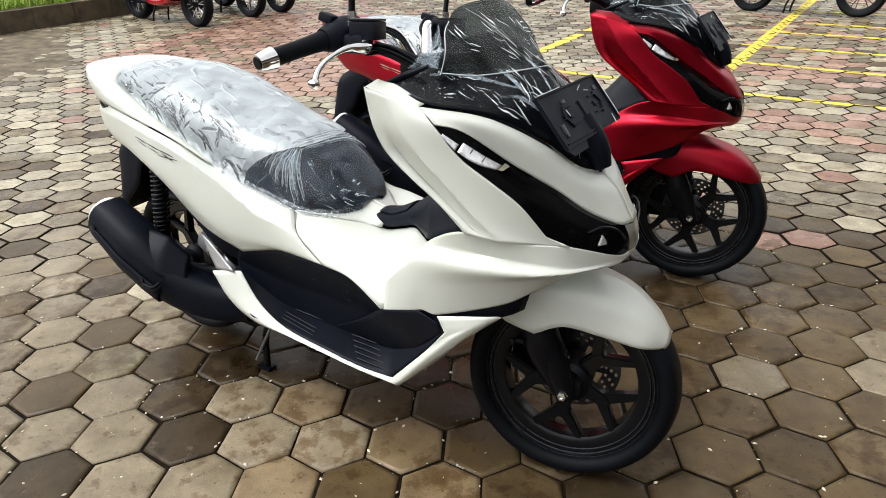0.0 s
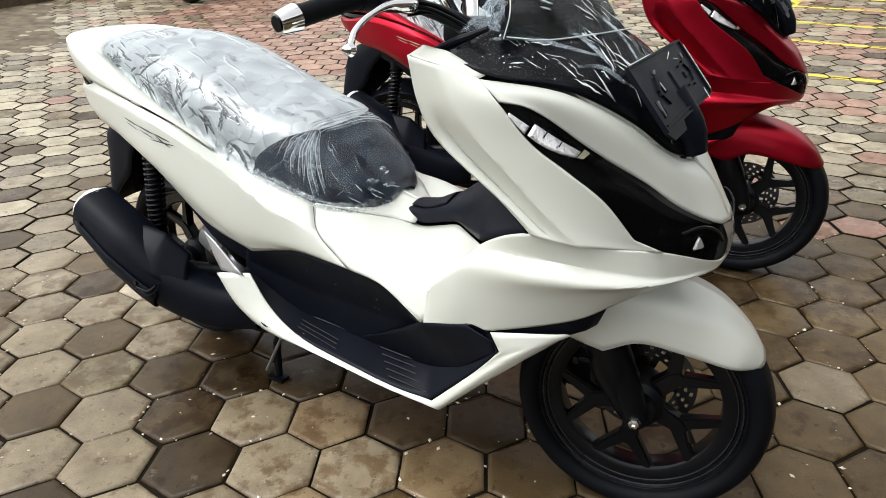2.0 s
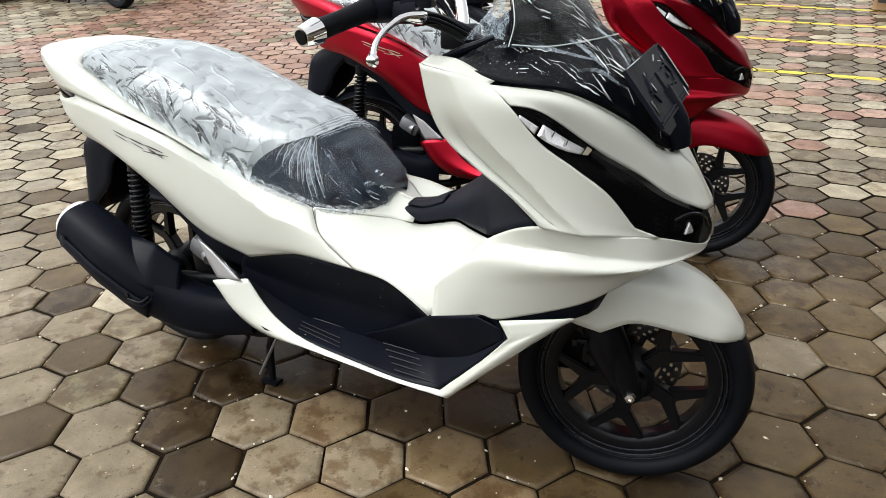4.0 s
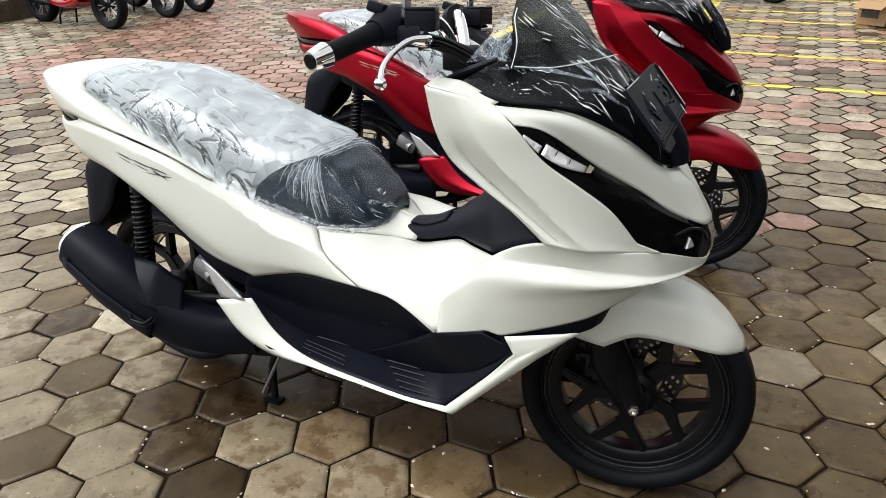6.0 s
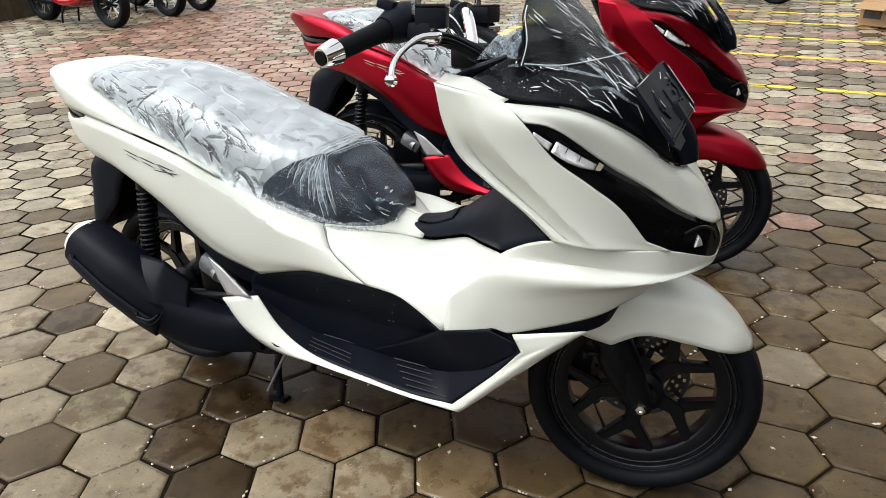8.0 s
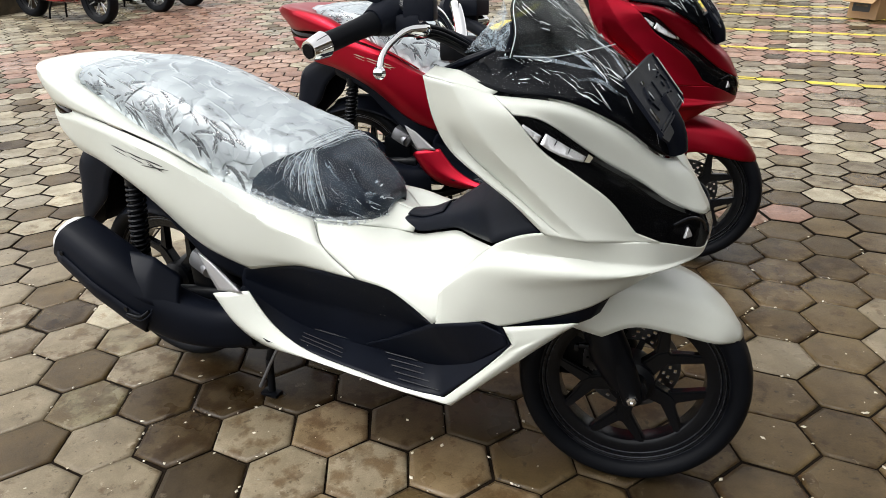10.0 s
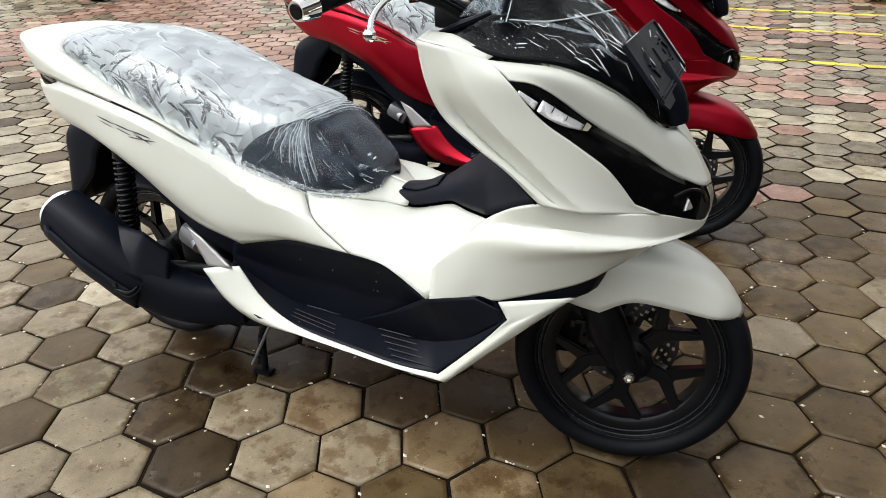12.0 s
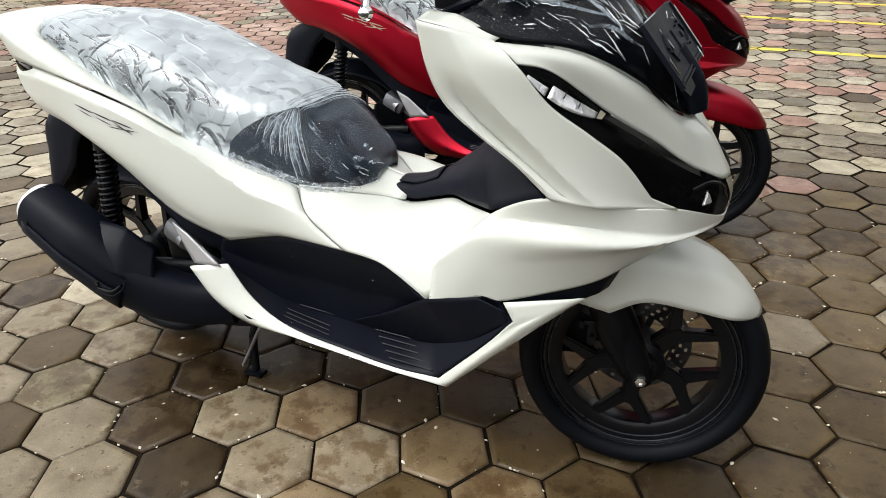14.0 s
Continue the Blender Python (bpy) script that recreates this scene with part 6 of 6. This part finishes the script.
# ---- parked scooters further off ----
def commuter(front, heading, mat, rim_mat, label):
    """A small step-through scooter with its front wheel at the given place."""
    h = radians(heading)
    rear = (front[0] - 1.25 * math.cos(h), front[1] - 1.25 * math.sin(h))
    z0, z1 = lot(*front), lot(*rear)
    m = Matrix.Translation((*front, z0)) @ Matrix.Rotation(h, 4, "Z") @ Matrix.Rotation(math.atan2(z1 - z0, 1.25), 4, "Y") @ Matrix.Rotation(radians(-3), 4, "X") @ Matrix.Scale(1.03, 4)
    s = thing("motor_scooter", m, label, "scooter", "parked scooters")
    for x in (0, -1.25):
        w = part("wheel", moved(turned([(0.01, -0.05), (0.035, -0.045), (0.035, 0.045), (0.01, 0.05)], 20), Matrix.Translation((x, 0, 0.265))), IRON, s)
        r, hw = 0.275, 0.062
        prof = [(r - 0.085, -hw * 0.7), (r - 0.035, -hw), (r - 0.012, -hw * 0.8), (r, 0), (r - 0.012, hw * 0.8), (r - 0.035, hw), (r - 0.085, hw * 0.7)]
        at = Matrix.Translation((x, 0, 0.265))
        part("tyre", moved(turned([tuple(p[:2]) for p in spline([(a, b, 0) for a, b in prof], 18)], 48), at), RUBBER, w, "black tyre")
        part("rim", moved(turned([(r - 0.080, -0.036), (r - 0.078, -0.03), (r - 0.096, -0.02), (r - 0.096, 0.02), (r - 0.078, 0.03), (r - 0.080, 0.036)], 48), at), IRON, w)
        for k in range(6):
            a = 2 * math.pi * k / 6 + 0.2
            arms = [tube([(0.03 * math.cos(a), 0, 0.03 * math.sin(a)), ((r - 0.092) * math.cos(a + o), -0.01, (r - 0.092) * math.sin(a + o))], (0.0065, 0.0055), 4, 8) for o in (-0.16, 0.16)]
            part("spoke", moved(join(*arms), at), rim_mat, w)
    guard = [[(0.22, 0, 0.46), (0.12, 0, 0.55), (0, 0, 0.58), (-0.14, 0, 0.55), (-0.24, 0, 0.46)], [(0.21, 0.06, 0.44), (0.11, 0.075, 0.52), (0, 0.08, 0.54), (-0.14, 0.08, 0.51), (-0.23, 0.07, 0.43)]]
    part("front_mudguard", join(loft(guard, 16, 8, 1), loft(guard, 16, 8, -1)), mat, s, thick=0.003)
    for y in (-0.075, 0.075):
        part("fork_leg", tube([(0.0, y, 0.265), (-0.10, y, 0.46), (-0.18, y * 0.8, 0.62)], (0.022, 0.024, 0.02), 8, 10), IRON, s)
    apron = [[(-0.10, 0, 0.62), (-0.16, 0, 0.80), (-0.24, 0, 0.98)], [(-0.16, 0.13, 0.60), (-0.20, 0.17, 0.78), (-0.26, 0.13, 0.97)], [(-0.28, 0.20, 0.50), (-0.30, 0.215, 0.72), (-0.33, 0.16, 0.95)], [(-0.34, 0.15, 0.36), (-0.36, 0.15, 0.62), (-0.38, 0.10, 0.93)]]
    both("apron", apron, mat, s, "", 16, 14, 0.004)
    floor_ = [[(-0.30, 0.18, 0.40), (-0.50, 0.20, 0.30), (-0.75, 0.20, 0.30), (-0.92, 0.18, 0.38)], [(-0.32, 0.17, 0.30), (-0.50, 0.18, 0.23), (-0.75, 0.18, 0.23), (-0.92, 0.15, 0.30)], [(-0.34, 0.0, 0.28), (-0.50, 0, 0.21), (-0.75, 0, 0.21), (-0.92, 0, 0.28)]]
    both("floor_panel", floor_, mat, s, "", 16, 12, 0.004)
    part("footboard", block((0.42, 0.34, 0.02), (-0.58, 0, 0.325), 0.008), PLASTIC, s)
    trim = [[(-0.32, 0.187, 0.41), (-0.50, 0.204, 0.313), (-0.75, 0.204, 0.312), (-0.95, 0.185, 0.42)], [(-0.315, 0.186, 0.40), (-0.50, 0.205, 0.303), (-0.75, 0.205, 0.302), (-0.95, 0.186, 0.405)]]
    both("side_strip", trim, SILVER, s, "silver strip", 14, 3, 0.002)
    tail = [[(-0.72, 0.13, 0.70), (-1.0, 0.13, 0.76), (-1.30, 0.10, 0.80), (-1.50, 0.05, 0.80)], [(-0.74, 0.18, 0.58), (-1.0, 0.19, 0.64), (-1.30, 0.14, 0.70), (-1.50, 0.06, 0.76)], [(-0.76, 0.17, 0.36), (-1.0, 0.17, 0.50), (-1.28, 0.12, 0.60), (-1.46, 0.06, 0.70)]]
    both("side_cowl", tail, mat, s, "", 18, 12, 0.004)
    seat_ = [[(-0.68, 0.0, 0.76), (-0.95, 0, 0.80), (-1.25, 0, 0.85), (-1.42, 0, 0.84)], [(-0.68, 0.09, 0.75), (-0.95, 0.12, 0.785), (-1.25, 0.11, 0.835), (-1.42, 0.06, 0.83)], [(-0.70, 0.11, 0.70), (-0.95, 0.135, 0.74), (-1.25, 0.115, 0.78), (-1.42, 0.07, 0.79)]]
    part("seat", join(loft(seat_, 16, 10, 1), loft(seat_, 16, 10, -1)), SEAT, s, thick=0.01)
    part("engine", join(block((0.34, 0.20, 0.16), (-1.05, 0.02, 0.30), 0.03), block((0.22, 0.16, 0.12), (-0.86, 0, 0.32), 0.03)), IRON, s)
    part("exhaust", tube([(-0.88, -0.13, 0.24), (-1.05, -0.16, 0.26), (-1.2, -0.17, 0.30), (-1.45, -0.18, 0.36)], (0.02, 0.05, 0.055, 0.05), 16, 16), PLASTIC, s)
    part("rear_mudguard", join(loft([[(-1.32, 0, 0.66), (-1.48, 0, 0.58), (-1.56, 0, 0.42)], [(-1.32, 0.07, 0.64), (-1.46, 0.07, 0.56), (-1.54, 0.06, 0.42)]], 10, 6, 1), loft([[(-1.32, 0, 0.66), (-1.48, 0, 0.58), (-1.56, 0, 0.42)], [(-1.32, 0.07, 0.64), (-1.46, 0.07, 0.56), (-1.54, 0.06, 0.42)]], 10, 6, -1)), PLASTIC, s, thick=0.004)
    part("centre_stand", join(*[tube([(-0.72, y * 0.8, 0.24), (-0.78, y, 0.12), (-0.80, y * 1.05, 0.0)], 0.012, 8, 8) for y in (-0.11, 0.11)], tube([(-0.72, -0.1, 0.23), (-0.72, 0.1, 0.23)], 0.012, 3, 8)), IRON, s)
    part("handlebar", tube([(-0.40, -0.33, 1.0), (-0.32, -0.15, 1.03), (-0.30, 0, 1.02), (-0.32, 0.15, 1.03), (-0.40, 0.33, 1.0)], 0.013, 24, 10), IRON, s)
    part("headlamp", block((0.14, 0.28, 0.14), (-0.26, 0, 1.04), 0.04), mat, s)
    return s


commuter((-2.85, 7.58), -30, GLOSS_RED, SILVER, "gloss red step-through scooter with silver stripe on its stand")
commuter((-2.40, 8.42), -30, GLOSS_BLACK, SILVER, "black step-through scooter with silver spoked rims")
commuter((-2.10, 8.88), -30, GLOSS_BLACK, SILVER, "dark scooter with pale rims at the end of the row")
commuter((5.55, 7.37), -40, GLOSS_BLACK, MAROON, "black scooter with maroon rims parked beyond the yellow lines")

# ---- cardboard box ----
bx = thing("cardboard_box", pose(5.78, 5.62, lot(5.78, 5.62) - 0.004, 2.0, 2.0, 28), "brown printed cardboard box standing open on the pavers", "box")
part("carton", block((0.34, 0.30, 0.24), (0, 0, 0.12), 0.003), CARD, bx, smooth=False)
part("flap", block((0.16, 0.30, 0.005), (-0.24, 0, 0.20), 0.001, Matrix.Rotation(radians(-25), 4, "Y")), CARD, bx, smooth=False)
part("printed_patch", block((0.002, 0.18, 0.12), (-0.1715, 0.02, 0.13), 0), DECAL, bx, "dark printed panel", smooth=False)
part("printed_bar", block((0.002, 0.12, 0.02), (-0.1735, 0.02, 0.13), 0), CEMENT, bx, smooth=False)

# ---- ground ----
def rise(x, y):
    """The paved lot is level round the scooters and climbs gently to the far kerb."""
    r = math.hypot(x - 1.0, y + 1.5)
    return 0.0 if r < 4 else 0.01875 * (r - 4) ** 2 if r < 5.6 else 0.048 + 0.06 * (r - 5.6) if r < 14 else 0.552


D = 0.2
EAST, NORTH = (-6.2, 9.5), (-3.2, 12.5)


def paver_kind(x, y, r):
    """Which paver lies where: terracotta fields far off, brown ones near the scooters that also carry shade, weathered
    ones between.
    """
    across = 0.6 * x + 0.8 * y
    red = 0.0
    if y > 4.1 and x < -0.1 - 0.35 * (y - 5) and x > -3.3 + 0.25 * (y - 5) and across > 2.3:
        red = 0.93
    elif y > 4.1 and x < 0.4 and x > -3.9:
        red = 0.3 if x > -2.6 else 0.04
    elif x > 2.2 and 4.15 < across < 4.75:
        red = 0.55
    elif x > 2.8 and 5.7 < across < 6.3:
        red = 0.75
    elif x > 2.8 and across > 6.3:
        red = 0.3
    elif y > 1.0:
        red = 0.05 if x > -1 else 0.01
    if r < red:
        return 2
    brim = 1.15 + 0.5 * max(0.0, min(1.5, x - 1.2))
    # share of wet brown pavers, raised round the scooters for shade as well
    wet = 0.42 if (y < -0.72 and x < 1.25) else 0.94 if (y < brim and x > 0.30 + 0.3 * y) else 0.62 if y < 0.2 else 0.33 if y < 1.0 else 0.15
    if r < red + (1 - red) * wet:
        return 7 if y > 1.0 or x < -1.2 else 1
    if r > 0.93 and wet < 0.9:
        return 3
    if wet > 0.9 or r > 0.86:
        return 5
    return 4 if (y > brim or x < -0.35 - 0.3 * y) and pav_rng.random() < (0.75 if x > -0.6 else 0.94) else 0


# the pavers round the scooters, row by row: L tan, P pale, D dark brown, also laid for shade under the scooters, M dull
# brown, S weathered, R terracotta
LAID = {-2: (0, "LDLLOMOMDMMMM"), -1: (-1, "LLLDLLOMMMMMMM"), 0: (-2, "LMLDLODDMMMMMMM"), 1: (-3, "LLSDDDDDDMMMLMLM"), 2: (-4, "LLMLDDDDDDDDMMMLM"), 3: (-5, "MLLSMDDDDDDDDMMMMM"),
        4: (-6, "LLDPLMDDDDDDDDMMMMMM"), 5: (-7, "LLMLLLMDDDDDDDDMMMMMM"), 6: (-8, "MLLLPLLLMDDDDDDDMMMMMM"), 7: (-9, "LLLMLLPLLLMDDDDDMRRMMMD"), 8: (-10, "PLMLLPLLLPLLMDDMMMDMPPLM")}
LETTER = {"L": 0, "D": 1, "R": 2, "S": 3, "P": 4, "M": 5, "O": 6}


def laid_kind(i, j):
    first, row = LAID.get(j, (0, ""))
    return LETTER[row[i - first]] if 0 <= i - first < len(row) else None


pav_rng = random.Random(7)
pavers = []
for j in range(int(NORTH[0] / (D * 0.866)) - 1, int(NORTH[1] / (D * 0.866)) + 1):
    for i in range(-110, 110):
        x, y = D * (i + j / 2), D * j * math.sqrt(3) / 2
        if EAST[0] < x < EAST[1] and NORTH[0] < y < NORTH[1]:
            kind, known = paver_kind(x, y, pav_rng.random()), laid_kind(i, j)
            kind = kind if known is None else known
            pavers.append((x + pav_rng.uniform(-0.0022, 0.0022), y + pav_rng.uniform(-0.0022, 0.0022), pav_rng.uniform(-0.0025, 0.001), pav_rng.uniform(-0.6, 0.6), pav_rng.uniform(-0.9, 0.9), kind))
RO, RI, RT = D / math.sqrt(3) - 0.0034, D / math.sqrt(3) - 0.0072, D / math.sqrt(3) - 0.0190


def paver_points(x, y, z, tilt, turn, outer=RO, inner=RI, flat=RT):
    pts = []
    for rad, dz in ((outer, -0.045), (outer, -0.0062), (inner, -0.0011), (flat, 0.0)):
        for k in range(6):
            a = radians(30 + 60 * k + turn)
            px, py = rad * math.cos(a), rad * math.sin(a)
            pts.append((x + px, y + py, z + dz + rise(x + px, y + py) + px * math.sin(radians(tilt)) * (1 if dz > -0.04 else 0)))
    return pts


PAVER_FACES = [[18, 19, 20, 21, 22, 23]] + [[a * 6 + k, a * 6 + (k + 1) % 6, a * 6 + 6 + (k + 1) % 6, a * 6 + 6 + k] for a in (0, 1, 2) for k in range(6)]
KINDS = (TAN, BROWN, TERRA, MOSSY, CREAM, DULL, OCHRE, STONE)

rings = (0.5, 2, 4, 4.4, 4.8, 5.2, 5.6, 7, 9, 11, 12.5, 14, 14.5, 20, 40, 100, 400)
bed = grid_mesh([[(1 + r * math.cos(a), -1.5 + r * math.sin(a), rise(1 + r, -1.5) - 0.0075) for a in np.linspace(0, 2 * math.pi, 72, endpoint=False)] for r in rings], close_v=True)
bed.verts.ensure_lookup_table()
bed.faces.new([bed.verts[k] for k in range(72)])
bmesh.ops.recalc_face_normals(bed, faces=bed.faces)
ground = part("ground", bed, JOINT, None, smooth=False)
tagged(ground, "dark gritty soil bed under the paving", "ground", kind="structure")
pavement = thing("pavement", Matrix(), "wet hexagonal concrete pavers in beige, brown and terracotta", "pavement", kind="structure")
near = sorted(pavers, key=lambda p: (p[0] - 0.9) ** 2 + (p[1] - 0.1) ** 2)[:300]
near_set = set(p[:2] for p in near)
verts, faces, mats = [], [], []
for p in pavers:
    if p[:2] in near_set:
        continue
    n = len(verts)
    verts += paver_points(*p[:5])
    faces += [[n + k for k in f] for f in PAVER_FACES]
    mats += [p[5]] + [len(KINDS)] * 12 + [p[5]] * 6
me = bpy.data.meshes.new("paver_field")
me.from_pydata(verts, [], faces)
for k in (*KINDS, JOINT):
    me.materials.append(k)
me.polygons.foreach_set("material_index", mats)
me.polygons.foreach_set("use_smooth", [True] * len(faces))
field = new("paver_field", me)
field.parent = pavement
tagged(field, kind="stuff")
shapes = {}
for k, mat in enumerate(KINDS):
    for v in range(4):
        rr = random.Random(20 + v)
        pm_ = bpy.data.meshes.new("paver")
        pts = paver_points(1.0, -1.5, 0, 0, 0)
        pts = [(x - 1.0 + rr.uniform(-0.0016, 0.0016), y + 1.5 + rr.uniform(-0.0016, 0.0016), z) for x, y, z in pts]
        pm_.from_pydata(pts, [], PAVER_FACES)
        pm_.polygons.foreach_set("use_smooth", [True] * len(PAVER_FACES))
        pm_.materials.append(mat)
        pm_.materials.append(JOINT)
        pm_.polygons.foreach_set("material_index", [0] + [1] * 6 + [0] * 12)
        shapes[k, v] = pm_
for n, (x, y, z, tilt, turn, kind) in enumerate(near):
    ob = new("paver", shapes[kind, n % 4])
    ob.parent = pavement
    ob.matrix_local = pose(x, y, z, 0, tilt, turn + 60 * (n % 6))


def clip(poly, px, py, nx, ny):
    """The part of a convex polygon on one side of a line."""
    out = []
    for (ax, ay), (bx, by) in zip(poly, poly[1:] + poly[:1]):
        da, db = (ax - px) * nx + (ay - py) * ny, (bx - px) * nx + (by - py) * ny
        if da >= 0:
            out.append((ax, ay))
        if da * db < 0:
            u = da / (da - db)
            out.append((ax + u * (bx - ax), ay + u * (by - ay)))
    return out


def painted_line(a, b, width, wear):
    """Paint on the tops of the pavers along a line, worn off here and there."""
    d = Vector((b[0] - a[0], b[1] - a[1])).normalized()
    nrm = Vector((-d.y, d.x))
    rng = random.Random(int(a[0] * 100))
    bm = bmesh.new()
    for x, y, z, tilt, turn, kind in pavers:
        rel = Vector((x - a[0], y - a[1]))
        if abs(rel.dot(nrm)) > width / 2 + 0.12 or rng.random() < wear:
            continue
        poly = [(px, py) for px, py, pz in paver_points(x, y, z, tilt, turn, RO - 0.003, RI - 0.001)[12:18]]
        for px, py, nx, ny in ((*(Vector(a) - nrm * width / 2), *nrm), (*(Vector(a) + nrm * width / 2), *-nrm), (*a, *d), (*b, *-d)):
            poly = clip(poly, px, py, nx, ny) if len(poly) > 2 else poly
        if len(poly) > 2:
            bm.faces.new([bm.verts.new((px, py, z + 0.0022 + rise(px, py) + (px - x) * math.sin(radians(tilt)))) for px, py in poly])
    ob = part("yellow_line", bm, YELLOW, None, smooth=False)
    tagged(ob, "worn yellow parking line painted on the pavers", "line", "parking lines", "structure")


painted_line((2.55, 3.65), (5.75, 9.05), 0.12, 0.03)
painted_line((1.05, 4.85), (2.75, 7.9), 0.12, 0.12)
painted_line((1.35, 5.20), (5.6, 2.36), 0.075, 0.02)
for a, b in (((3.40, 5.20), (6.6, 2.85)), ((3.75, 5.98), (7.0, 3.55)), ((4.20, 6.70), (7.4, 4.25)), ((4.70, 7.15), (7.6, 4.95)), ((5.25, 7.95), (8.0, 5.45))):
    painted_line(a, b, 0.075, 0.02)

# ---- grit and flecks washed into the joints ----
grit_rng = random.Random(31)
gv, gf = [], []
while len(gv) < 5 * 1500:
    x, y, z, tilt, turn, kind = grit_rng.choice(near)
    a = grit_rng.uniform(0, 6.283)
    rad = 0.1 if grit_rng.random() < 0.75 else grit_rng.uniform(0.0, 0.09)
    cx, cy = x + rad * math.cos(a), y + rad * math.sin(a)
    r = 0.0010 + 0.0042 * grit_rng.random() ** 2
    n = len(gv)
    t0 = grit_rng.uniform(0, 3)
    gv += [(cx + r * math.cos(t0 + k * 1.57) * (1.6 if k % 2 else 1), cy + r * math.sin(t0 + k * 1.57) * (1.6 if k % 2 else 1), z + 0.0005) for k in range(4)] + [(cx, cy, z + 0.0005 + r * 0.8)]
    gf += [(n + k, n + (k + 1) % 4, n + 4) for k in range(4)]
gmesh = bpy.data.meshes.new("grit")
gmesh.from_pydata(gv, [], gf)
gmesh.materials.append(FLECK)
tagged(new("grit", gmesh), "pale flecks and grit scattered on the pavers", "grit", kind="stuff")
